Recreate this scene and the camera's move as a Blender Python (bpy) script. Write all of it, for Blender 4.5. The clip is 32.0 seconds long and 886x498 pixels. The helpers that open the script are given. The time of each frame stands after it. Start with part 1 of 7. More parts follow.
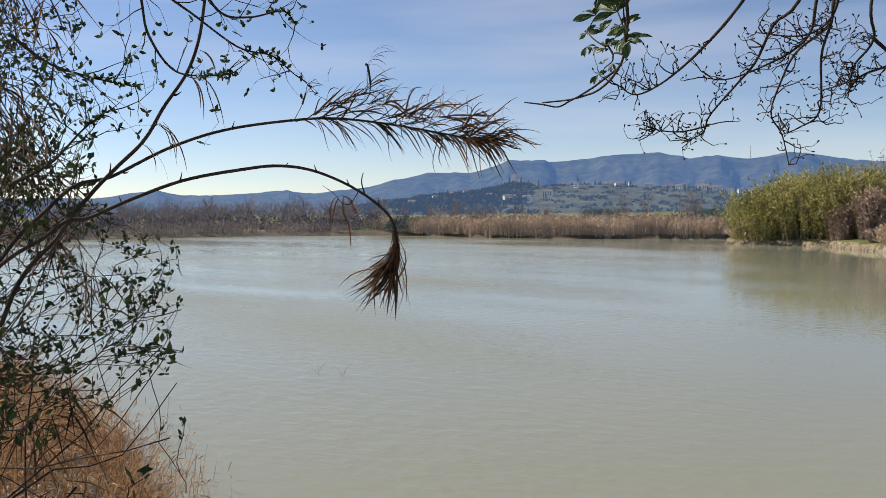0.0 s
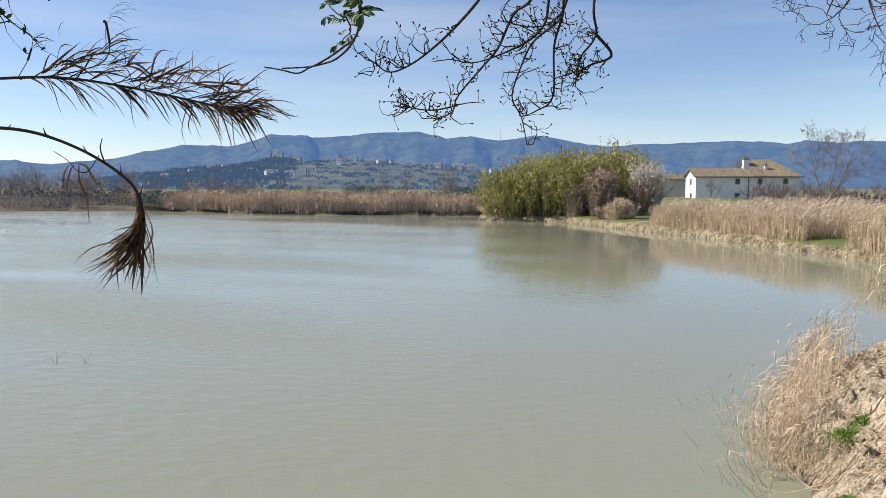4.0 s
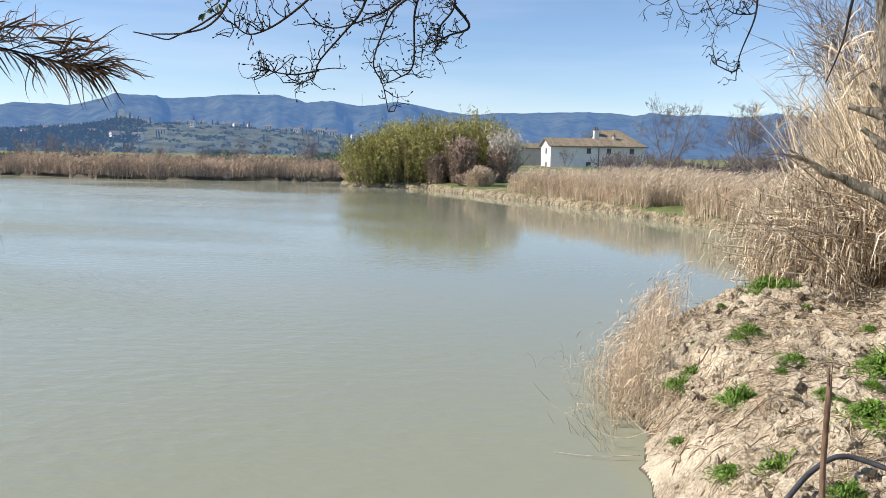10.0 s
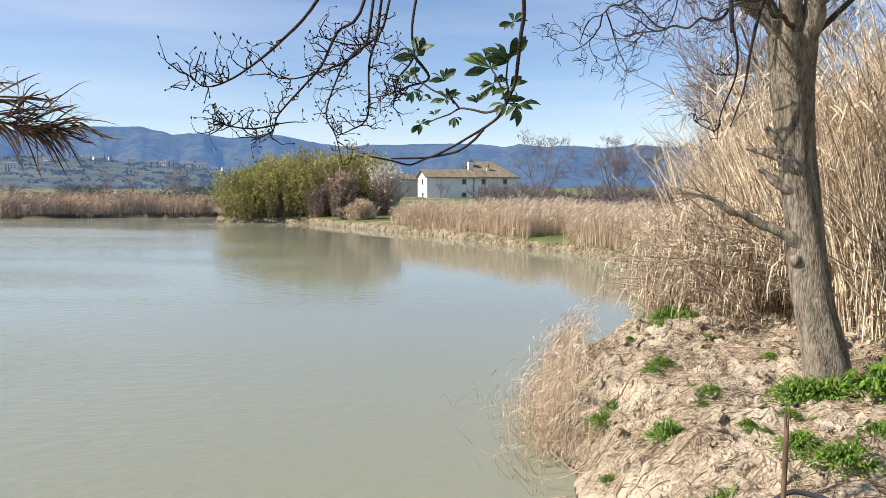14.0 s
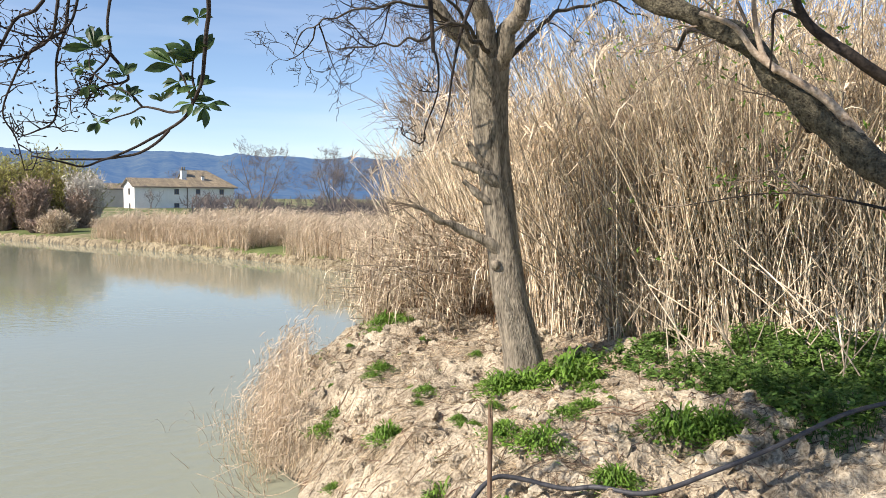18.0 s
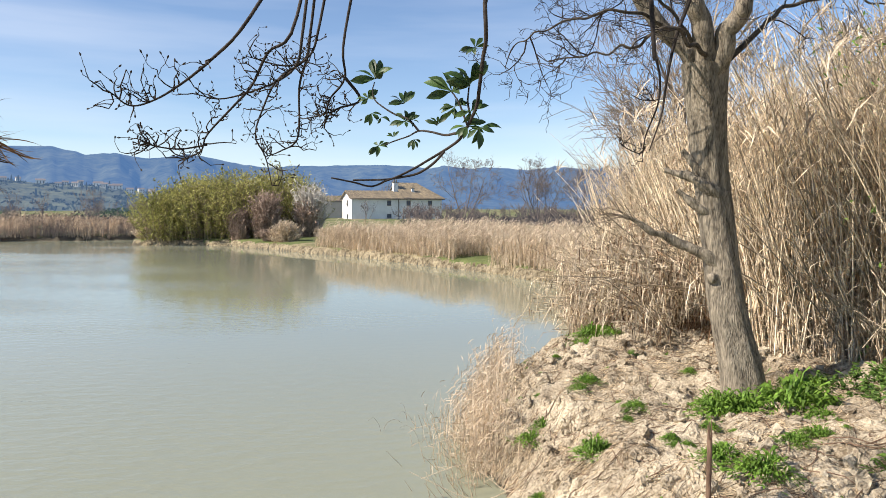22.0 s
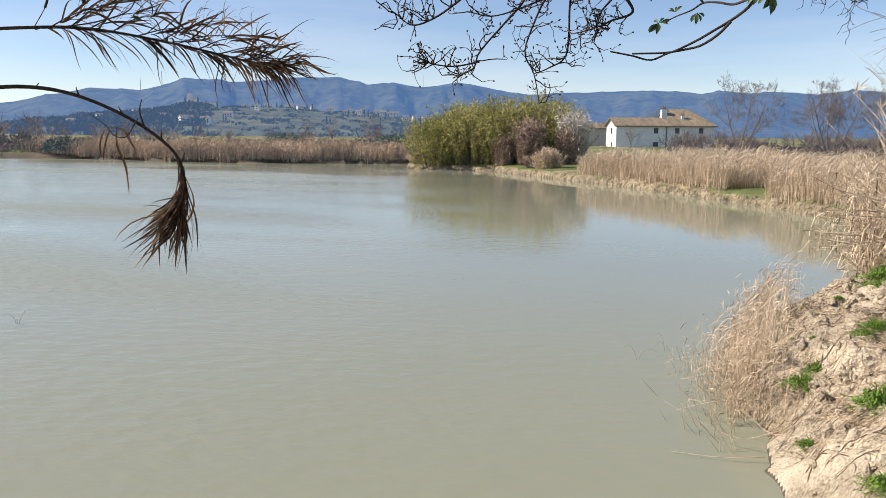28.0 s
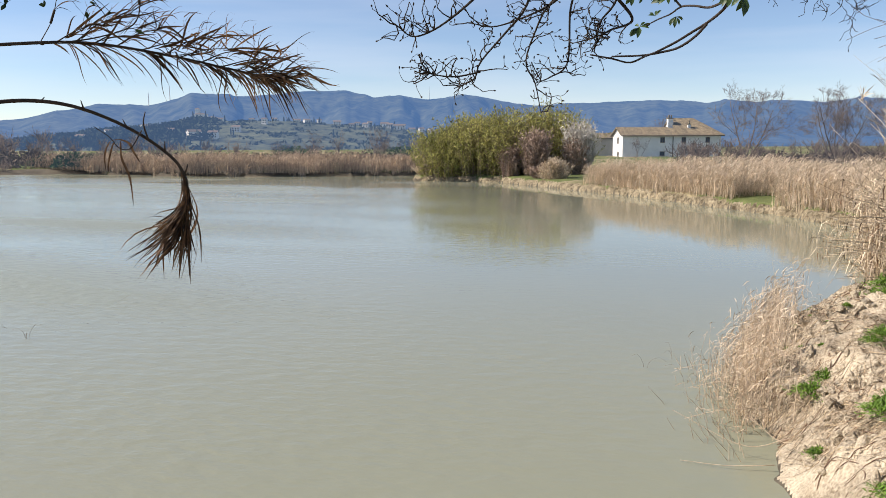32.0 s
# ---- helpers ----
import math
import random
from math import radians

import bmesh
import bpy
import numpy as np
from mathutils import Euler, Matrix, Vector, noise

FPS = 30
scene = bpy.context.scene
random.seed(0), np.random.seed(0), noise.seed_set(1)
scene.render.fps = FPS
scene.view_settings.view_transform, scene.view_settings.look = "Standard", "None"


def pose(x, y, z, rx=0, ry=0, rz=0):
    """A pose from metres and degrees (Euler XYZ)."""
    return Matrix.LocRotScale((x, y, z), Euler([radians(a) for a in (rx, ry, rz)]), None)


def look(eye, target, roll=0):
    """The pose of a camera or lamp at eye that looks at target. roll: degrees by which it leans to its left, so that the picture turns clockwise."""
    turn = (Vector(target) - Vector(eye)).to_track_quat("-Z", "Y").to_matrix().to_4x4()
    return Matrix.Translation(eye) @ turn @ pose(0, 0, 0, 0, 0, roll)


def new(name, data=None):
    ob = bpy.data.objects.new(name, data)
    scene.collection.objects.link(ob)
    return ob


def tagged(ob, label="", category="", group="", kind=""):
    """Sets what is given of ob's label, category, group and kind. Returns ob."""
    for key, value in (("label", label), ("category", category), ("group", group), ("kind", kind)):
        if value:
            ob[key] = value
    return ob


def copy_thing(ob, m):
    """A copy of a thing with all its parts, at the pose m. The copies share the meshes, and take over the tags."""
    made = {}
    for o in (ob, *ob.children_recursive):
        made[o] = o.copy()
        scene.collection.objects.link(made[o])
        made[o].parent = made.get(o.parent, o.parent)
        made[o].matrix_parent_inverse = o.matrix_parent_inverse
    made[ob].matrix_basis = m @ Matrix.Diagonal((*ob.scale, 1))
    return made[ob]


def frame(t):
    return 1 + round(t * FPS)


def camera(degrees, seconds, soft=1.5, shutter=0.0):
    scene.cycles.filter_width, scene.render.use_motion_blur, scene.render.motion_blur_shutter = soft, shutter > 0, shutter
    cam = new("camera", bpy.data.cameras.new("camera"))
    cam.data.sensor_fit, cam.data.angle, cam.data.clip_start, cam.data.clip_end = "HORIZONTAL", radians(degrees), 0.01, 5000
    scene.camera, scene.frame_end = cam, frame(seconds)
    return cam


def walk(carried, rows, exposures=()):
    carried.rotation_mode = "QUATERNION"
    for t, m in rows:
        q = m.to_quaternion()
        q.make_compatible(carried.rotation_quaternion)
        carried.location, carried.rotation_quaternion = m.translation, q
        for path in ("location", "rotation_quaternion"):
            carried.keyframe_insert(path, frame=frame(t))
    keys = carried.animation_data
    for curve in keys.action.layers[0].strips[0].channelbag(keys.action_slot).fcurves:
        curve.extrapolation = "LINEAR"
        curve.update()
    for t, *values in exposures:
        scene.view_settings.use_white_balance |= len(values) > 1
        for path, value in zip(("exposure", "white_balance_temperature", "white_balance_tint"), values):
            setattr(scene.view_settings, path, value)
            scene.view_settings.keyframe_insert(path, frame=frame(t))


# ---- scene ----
PATH = [
    (0, (0.437, -0.067, 2.839), (-2.103, 3.017, 2.645), -0.67),
    (0.5, (0.449, -0.063, 2.838), (-1.965, 3.120, 2.632), -0.62),
    (1, (0.460, -0.056, 2.834), (-1.826, 3.219, 2.604), -0.60),
    (1.5, (0.463, -0.053, 2.829), (-1.686, 3.311, 2.574), -0.57),
    (2, (0.461, -0.056, 2.830), (-1.550, 3.390, 2.554), -0.79),
    (2.5, (0.464, -0.061, 2.829), (-1.412, 3.460, 2.542), -0.91),
    (3, (0.459, -0.053, 2.830), (-1.280, 3.536, 2.524), -0.70),
    (3.5, (0.469, -0.068, 2.827), (-1.139, 3.581, 2.509), -0.29),
    (5.5, (0.492, -0.104, 2.823), (-0.613, 3.726, 2.496), 0.60),
    (6, (0.506, -0.117, 2.827), (-0.478, 3.746, 2.504), 0.53),
    (6.5, (0.518, -0.126, 2.827), (-0.348, 3.767, 2.518), 0.41),
    (7, (0.526, -0.136, 2.827), (-0.235, 3.780, 2.527), 0.35),
    (7.5, (0.533, -0.148, 2.825), (-0.133, 3.786, 2.535), 0.14),
    (8, (0.539, -0.162, 2.823), (-0.036, 3.787, 2.542), -0.04),
    (8.5, (0.545, -0.175, 2.821), (0.050, 3.784, 2.540), -0.11),
    (9, (0.537, -0.171, 2.824), (0.104, 3.795, 2.540), -0.11),
    (9.5, (0.534, -0.171, 2.825), (0.049, 3.786, 2.495), 0.27),
    (10, (0.505, -0.174, 2.823), (-0.277, 3.718, 2.331), 0.90),
    (10.5, (0.429, -0.099, 2.774), (-0.770, 3.658, 2.109), 0.51),
    (11, (0.404, -0.076, 2.791), (-1.171, 3.528, 2.062), 0.12),
    (11.5, (0.254, -0.032, 2.816), (-1.384, 3.546, 2.098), 0.60),
    (12, (0.108, -0.078, 2.883), (-1.258, 3.624, 2.228), 0.86),
    (12.5, (0.070, -0.027, 2.924), (-0.980, 3.794, 2.374), 0.85),
    (13, (0.051, 0.003, 2.933), (-0.665, 3.914, 2.496), 0.76),
    (13.5, (0.035, -0.017, 2.940), (-0.373, 3.947, 2.586), 0.54),
    (14, (0.035, -0.055, 2.938), (-0.113, 3.929, 2.613), 0.16),
    (14.5, (0.035, -0.045, 2.928), (0.114, 3.939, 2.574), 0.04),
    (15, (0.037, -0.044, 2.917), (0.320, 3.926, 2.515), -0.06),
    (15.5, (0.047, -0.067, 2.913), (0.540, 3.877, 2.471), 0.04),
    (17.5, (0.067, -0.046, 2.927), (1.294, 3.747, 2.601), 0.80),
    (18, (0.060, -0.047, 2.933), (1.340, 3.734, 2.671), 0.39),
    (18.5, (0.072, -0.055, 2.944), (1.335, 3.734, 2.737), -0.37),
    (19, (0.065, -0.063, 2.940), (1.261, 3.751, 2.778), -0.80),
    (19.5, (0.058, -0.079, 2.950), (1.145, 3.767, 2.806), -1.00),
    (20, (0.046, -0.078, 2.947), (0.978, 3.809, 2.804), -0.71),
    (20.5, (0.021, -0.071, 2.943), (0.781, 3.852, 2.782), -0.39),
    (21, (0.017, -0.070, 2.937), (0.610, 3.882, 2.749), -0.26),
    (21.5, (0.010, -0.057, 2.935), (0.435, 3.915, 2.727), -0.06),
    (22, (-0.002, -0.060, 2.938), (0.242, 3.926, 2.725), 0.07),
    (22.5, (-0.022, -0.072, 2.943), (0.038, 3.922, 2.721), 0.00),
    (23, (-0.029, -0.066, 2.944), (-0.172, 3.924, 2.713), -0.06),
    (23.5, (-0.036, -0.052, 2.942), (-0.405, 3.923, 2.688), 0.01),
    (24, (-0.008, -0.078, 2.926), (-0.586, 3.868, 2.618), -0.16),
    (24.5, (-0.018, -0.080, 2.916), (-0.761, 3.830, 2.521), -0.00),
    (25, (-0.016, -0.078, 2.899), (-0.880, 3.798, 2.419), 0.03),
    (25.5, (-0.013, -0.077, 2.889), (-0.951, 3.773, 2.347), 0.11),
    (26, (-0.006, -0.083, 2.886), (-0.977, 3.753, 2.305), 0.12),
    (26.5, (-0.004, -0.085, 2.887), (-1.016, 3.739, 2.288), 0.19),
    (28.5, (-0.012, -0.102, 2.883), (-1.103, 3.701, 2.296), 0.47),
    (29, (-0.009, -0.106, 2.882), (-1.062, 3.710, 2.314), 0.39),
    (29.5, (-0.008, -0.108, 2.883), (-1.034, 3.719, 2.328), 0.38),
    (30, (-0.002, -0.112, 2.882), (-1.022, 3.718, 2.343), 0.29),
    (30.5, (-0.002, -0.114, 2.878), (-1.032, 3.717, 2.364), 0.06),
    (31, (0.012, -0.111, 2.876), (-1.025, 3.721, 2.382), -0.09),
    (31.5, (0.005, -0.111, 2.878), (-1.028, 3.723, 2.399), -0.18),
    (32, (0.016, -0.112, 2.875), (-1.111, 3.689, 2.342), -0.21),
]
cam = camera(60.4, 32.0, soft=0.5)
walk(cam, [(t, look(eye, target, roll)) for t, eye, target, roll in PATH],
     exposures=[(0.0, 0.26, 6800, 18), (2.0, 0.34, 6650, 17), (6.0, 0.5, 6500, 15), (9.0, 0.58, 6450, 15), (10.0, 0.56, 6350, 14), (11.0, 0.38, 6650, 19), (12.0, 0.42, 6700, 19), (13.0, 0.57, 6650, 18), (14.0, 0.62, 6600, 16), (15.0, 0.62, 6600, 15), (19.0, 0.78, 6600, 15), (21.0, 0.72, 6620, 14), (23.0, 0.66, 6700, 14), (26.0, 0.49, 6720, 17), (32.0, 0.49, 6700, 17)])

# ---- sky, sun ----
SUN_AZ, SUN_EL = 105.0, 39.0            # degrees to the left of +y, degrees up
world = bpy.data.worlds.new("sky")
scene.world = world
world.use_nodes = True
wn = world.node_tree.nodes
sky = wn.new("ShaderNodeTexSky")
sky.sky_type = "NISHITA"
sky.sun_disc = False
sky.sun_elevation, sky.sun_rotation = radians(SUN_EL), radians(-SUN_AZ)
sky.air_density, sky.dust_density, sky.ozone_density = 0.9, 0.0, 3.5
wn["Background"].inputs["Strength"].default_value = 0.097
cirrus, veil, stretch_sky, cirrus_to, sky_dir = (wn.new(k) for k in ("ShaderNodeTexNoise", "ShaderNodeMix", "ShaderNodeMapping", "ShaderNodeMapRange", "ShaderNodeTexCoord"))
stretch_sky.inputs["Scale"].default_value, stretch_sky.inputs["Rotation"].default_value = (1.5, 1.5, 14.0), (radians(8), radians(6), 0)
cirrus.inputs["Scale"].default_value, cirrus.inputs["Detail"].default_value = 1.1, 5
cirrus_to.inputs["From Min"].default_value, cirrus_to.inputs["From Max"].default_value, cirrus_to.inputs["To Max"].default_value = 0.45, 0.8, 0.35
veil.data_type = "RGBA"
veil.inputs["B"].default_value = (6.5, 7.0, 7.6, 1)
world_link = world.node_tree.links.new
world_link(sky_dir.outputs["Generated"], stretch_sky.inputs["Vector"])
world_link(stretch_sky.outputs[0], cirrus.inputs["Vector"])
world_link(cirrus.outputs["Fac"], cirrus_to.inputs["Value"])
world_link(cirrus_to.outputs[0], veil.inputs["Factor"])
world_link(sky.outputs[0], veil.inputs["A"])
world_link(veil.outputs["Result"], wn["Background"].inputs["Color"])
sun_data = bpy.data.lights.new("sun", "SUN")
sun_data.energy, sun_data.angle, sun_data.color = 4.8, radians(0.5), (1.0, 0.94, 0.84)
sun = new("sun", sun_data)
sun_dir = Vector((-math.sin(radians(SUN_AZ)) * math.cos(radians(SUN_EL)), math.cos(radians(SUN_AZ)) * math.cos(radians(SUN_EL)), math.sin(radians(SUN_EL))))
sun.matrix_world = look(sun_dir * 50, (0, 0, 0))


# ---- materials ----
def material(name, dark, light, scale=3.0, rough=0.85, bump=0.3, fine=40.0, island=0.0, each=0.0, through_light=0.0, haze=None, metal=0.0, stretch=(1, 1, 1), spec=0.3, deep=1.0):
    """Two colours mixed by broad and fine noise, with bump; island/each: brightness change from piece to piece; haze: a
    glow mixed into the surface to imitate distant air.
    """
    m = bpy.data.materials.new(name)
    m.use_nodes = True
    n, link = m.node_tree.nodes, m.node_tree.links.new
    bsdf, out = n["Principled BSDF"], n["Material Output"]
    geo = n.new("ShaderNodeNewGeometry")
    co = n.new("ShaderNodeMapping")
    co.inputs["Scale"].default_value = stretch
    link(geo.outputs["Position"], co.inputs["Vector"])
    broad, grain = n.new("ShaderNodeTexNoise"), n.new("ShaderNodeTexNoise")
    broad.inputs["Scale"].default_value, broad.inputs["Detail"].default_value = scale, 3
    grain.inputs["Scale"].default_value, grain.inputs["Detail"].default_value = fine, 4
    for x in (broad, grain):
        link(co.outputs[0], x.inputs["Vector"])
    add = n.new("ShaderNodeMath")
    add.operation = "ADD"
    link(broad.outputs["Fac"], add.inputs[0])
    link(grain.outputs["Fac"], add.inputs[1])
    ramp = n.new("ShaderNodeValToRGB")
    ramp.color_ramp.elements[0].position, ramp.color_ramp.elements[1].position = 0.36, 0.64
    ramp.color_ramp.elements[0].color, ramp.color_ramp.elements[1].color = (*dark, 1), (*light, 1)
    half = n.new("ShaderNodeMath")
    half.operation = "MULTIPLY"
    half.inputs[1].default_value = 0.5
    link(add.outputs[0], half.inputs[0])
    link(half.outputs[0], ramp.inputs["Fac"])
    colour = ramp.outputs["Color"]
    for amount, source in ((island, "island"), (each, "each")):
        if amount:
            hsv, span = n.new("ShaderNodeHueSaturation"), n.new("ShaderNodeMapRange")
            span.inputs["To Min"].default_value, span.inputs["To Max"].default_value = 1 - amount, 1 + amount
            if source == "island":
                link(geo.outputs["Random Per Island"], span.inputs["Value"])
            else:
                link(n.new("ShaderNodeObjectInfo").outputs["Random"], span.inputs["Value"])
            link(span.outputs[0], hsv.inputs["Value"])
            link(colour, hsv.inputs["Color"])
            colour = hsv.outputs["Color"]
    link(colour, bsdf.inputs["Base Color"])
    bsdf.inputs["Roughness"].default_value, bsdf.inputs["Metallic"].default_value = rough, metal
    bsdf.inputs["Specular IOR Level"].default_value = spec
    if bump:
        b = n.new("ShaderNodeBump")
        b.inputs["Strength"].default_value, b.inputs["Distance"].default_value = bump, deep / fine
        link(grain.outputs["Fac"], b.inputs["Height"])
        link(b.outputs[0], bsdf.inputs["Normal"])
    last = bsdf.outputs[0]
    if through_light:
        t, mix = n.new("ShaderNodeBsdfTranslucent"), n.new("ShaderNodeMixShader")
        link(colour, t.inputs["Color"])
        mix.inputs[0].default_value = through_light
        link(last, mix.inputs[1])
        link(t.outputs[0], mix.inputs[2])
        last = mix.outputs[0]
    # an even coloured glow put into the surface imitates haze
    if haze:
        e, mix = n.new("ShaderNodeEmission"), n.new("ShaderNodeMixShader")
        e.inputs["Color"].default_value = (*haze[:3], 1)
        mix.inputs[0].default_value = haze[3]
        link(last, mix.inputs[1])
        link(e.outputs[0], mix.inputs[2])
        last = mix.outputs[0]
    link(last, out.inputs["Surface"])
    return m


# Blue emission mixed faintly into far reeds, trees and farmhouse, imitating haze.
HAZE_GLOW = (0.17, 0.30, 0.55)
SOIL = material("sandy_soil", (0.185, 0.14, 0.088), (0.65, 0.555, 0.40), 2.2, 0.95, 1.0, 38, deep=1.6)
FIELD = material("dry_field", (0.10, 0.11, 0.04), (0.36, 0.29, 0.17), 0.5, 0.95, 0.5, 6)
GRASS = material("short_grass", (0.06, 0.085, 0.02), (0.17, 0.19, 0.065), 0.9, 0.9, 0.6, 15)
MUD = material("lake_mud", (0.055, 0.046, 0.031), (0.14, 0.12, 0.083), 1.0, 0.9, 0.2, 10)
BANK_CUT = material("bank_edge", (0.085, 0.065, 0.036), (0.42, 0.35, 0.225), 2.2, 0.95, 1.0, 7, deep=1.6)
STRAW = material("dry_reed", (0.39, 0.30, 0.20), (0.71, 0.585, 0.43), 1.2, 0.8, 0.1, 30, island=0.35, through_light=0.2)
LITTER = material("straw_litter", (0.15, 0.105, 0.065), (0.58, 0.46, 0.30), 6, 0.85, 0, 30, island=0.75)
STRAW_FAR = material("far_reed", (0.29, 0.205, 0.125), (0.62, 0.47, 0.31), 0.25, 0.9, 0, 3, island=0.4, haze=(*HAZE_GLOW, 0.03))
CANE = material("dry_cane", (0.31, 0.235, 0.155), (0.82, 0.70, 0.51), 3.0, 0.7, 0.1, 35, island=0.6, each=0.35, through_light=0.08)
CANE_LEAF = material("dry_cane_leaf", (0.36, 0.275, 0.185), (0.82, 0.70, 0.52), 3.0, 0.8, 0.1, 35, island=0.6, through_light=0.2)
RUST_LEAF = material("rusty_leaf", (0.040, 0.022, 0.012), (0.22, 0.125, 0.062), 4.0, 0.8, 0.1, 40, island=0.75, through_light=0.2)
# Brown leaf colour kept dark to stand for shade inside the thicket.
GAP_SHADE_LEAF = material("gap_shade_leaf", (0.09, 0.064, 0.04), (0.36, 0.27, 0.17), 4.0, 0.85, 0.1, 40, island=0.6, through_light=0.1)
DARK_CANE = material("weathered_cane", (0.015, 0.011, 0.008), (0.055, 0.04, 0.026), 8.0, 0.7, 0.2, 60, island=0.2)
MOSSY_BARK = material("mossy_bark", (0.016, 0.014, 0.009), (0.17, 0.15, 0.10), 22, 0.95, 1.0, 70, deep=1.6)
BARK = material("grey_bark", (0.055, 0.045, 0.032), (0.37, 0.315, 0.23), 16, 0.95, 1.0, 85, stretch=(1, 1, 0.16), deep=1.5)
DARK_LIMB = material("dark_limb_bark", (0.022, 0.018, 0.013), (0.13, 0.105, 0.075), 14, 0.9, 0.8, 70)
TWIG = material("twig_bark", (0.013, 0.010, 0.008), (0.055, 0.042, 0.032), 8, 0.85, 0.4, 70)
PALE_TWIG = material("pale_twig", (0.16, 0.12, 0.08), (0.36, 0.28, 0.20), 5, 0.85, 0.3, 50, island=0.2)
PALE_LIMB = material("pale_peeling_limb", (0.22, 0.16, 0.11), (0.60, 0.49, 0.37), 8, 0.85, 0.5, 50)
SCRUB_FAR = material("far_scrub", (0.15, 0.105, 0.07), (0.40, 0.30, 0.20), 0.25, 0.9, 0, 3, island=0.35, haze=(*HAZE_GLOW, 0.05))
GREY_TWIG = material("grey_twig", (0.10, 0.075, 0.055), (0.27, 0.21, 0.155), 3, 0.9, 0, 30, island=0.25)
FAR_TWIG = material("far_bare_twig", (0.09, 0.065, 0.046), (0.25, 0.19, 0.14), 0.6, 0.95, 0, 4, island=0.3, haze=(*HAZE_GLOW, 0.05))
FAR_SCRUB = material("far_undergrowth_twig", (0.055, 0.042, 0.028), (0.20, 0.15, 0.10), 0.3, 0.95, 0, 3, island=0.45, haze=(*HAZE_GLOW, 0.05))
WEED = material("weed_leaf", (0.055, 0.125, 0.012), (0.22, 0.36, 0.055), 9, 0.6, 0.2, 60, island=0.4, through_light=0.3)
NETTLE = material("nettle_leaf", (0.042, 0.095, 0.015), (0.165, 0.27, 0.055), 6, 0.65, 0.2, 60, island=0.45, through_light=0.25)
ELDER = material("elder_leaf", (0.016, 0.040, 0.008), (0.062, 0.112, 0.024), 18, 0.5, 0.2, 120, island=0.3, each=0.25, through_light=0.2, spec=0.45)
SHRUB_LEAF = material("shrub_leaf", (0.012, 0.026, 0.008), (0.055, 0.08, 0.022), 10, 0.6, 0.1, 80, island=0.35, through_light=0.25)
WILLOW = material("willow_leaf", (0.165, 0.18, 0.04), (0.50, 0.46, 0.155), 0.5, 0.8, 0, 5, island=0.55, through_light=0.25)
BROWN_BUSH = material("brown_bush_twig", (0.19, 0.135, 0.10), (0.42, 0.31, 0.235), 0.6, 0.9, 0, 5, island=0.35)
WHITE_BUSH = material("blossom_twig", (0.40, 0.355, 0.30), (0.72, 0.67, 0.58), 0.8, 0.9, 0, 5, island=0.25)
PLASTER = material("white_plaster", (0.66, 0.64, 0.59), (0.82, 0.80, 0.75), 0.6, 0.9, 0.1, 9, haze=(*HAZE_GLOW, 0.05))
TAN_PLASTER = material("tan_plaster", (0.46, 0.40, 0.31), (0.58, 0.51, 0.41), 0.6, 0.9, 0.1, 9, haze=(*HAZE_GLOW, 0.05))
TILE = material("clay_tile", (0.10, 0.080, 0.048), (0.30, 0.235, 0.14), 1.5, 0.9, 0.1, 9, each=0.15, island=0.25, haze=(*HAZE_GLOW, 0.05))
GLASS = material("dark_window", (0.02, 0.022, 0.025), (0.05, 0.055, 0.06), 1, 0.15, 0, 5, haze=(*HAZE_GLOW, 0.05))
FRAME = material("window_frame", (0.10, 0.08, 0.06), (0.16, 0.13, 0.10), 2, 0.7, 0, 9)
PIPE = material("black_pipe", (0.035, 0.036, 0.04), (0.075, 0.075, 0.08), 14, 0.55, 0.2, 90)
STAKE = material("old_stake", (0.10, 0.06, 0.04), (0.26, 0.17, 0.11), 12, 0.9, 0.6, 70, stretch=(1, 1, 0.2))
# Far land: its haze is painted in as a strong blue glow.
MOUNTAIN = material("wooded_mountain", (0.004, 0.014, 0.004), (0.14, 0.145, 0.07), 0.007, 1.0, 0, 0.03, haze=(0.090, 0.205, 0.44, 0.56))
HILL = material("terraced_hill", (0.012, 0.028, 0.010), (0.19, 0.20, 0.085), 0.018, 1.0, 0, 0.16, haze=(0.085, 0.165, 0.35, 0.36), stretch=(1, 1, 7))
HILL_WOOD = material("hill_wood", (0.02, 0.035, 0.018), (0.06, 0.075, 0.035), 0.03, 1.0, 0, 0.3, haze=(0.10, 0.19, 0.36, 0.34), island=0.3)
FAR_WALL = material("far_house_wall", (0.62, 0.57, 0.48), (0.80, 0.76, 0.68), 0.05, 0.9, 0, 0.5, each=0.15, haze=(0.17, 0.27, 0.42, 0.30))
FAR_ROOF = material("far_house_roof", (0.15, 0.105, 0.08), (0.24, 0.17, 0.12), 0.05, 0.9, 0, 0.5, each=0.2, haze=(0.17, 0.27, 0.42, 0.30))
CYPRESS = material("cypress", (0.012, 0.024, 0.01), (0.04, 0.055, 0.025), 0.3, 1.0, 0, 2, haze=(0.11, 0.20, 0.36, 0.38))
EVERGREEN = material("evergreen_leaf", (0.02, 0.045, 0.012), (0.08, 0.13, 0.03), 0.6, 0.8, 0, 6, island=0.35, haze=(*HAZE_GLOW, 0.06))


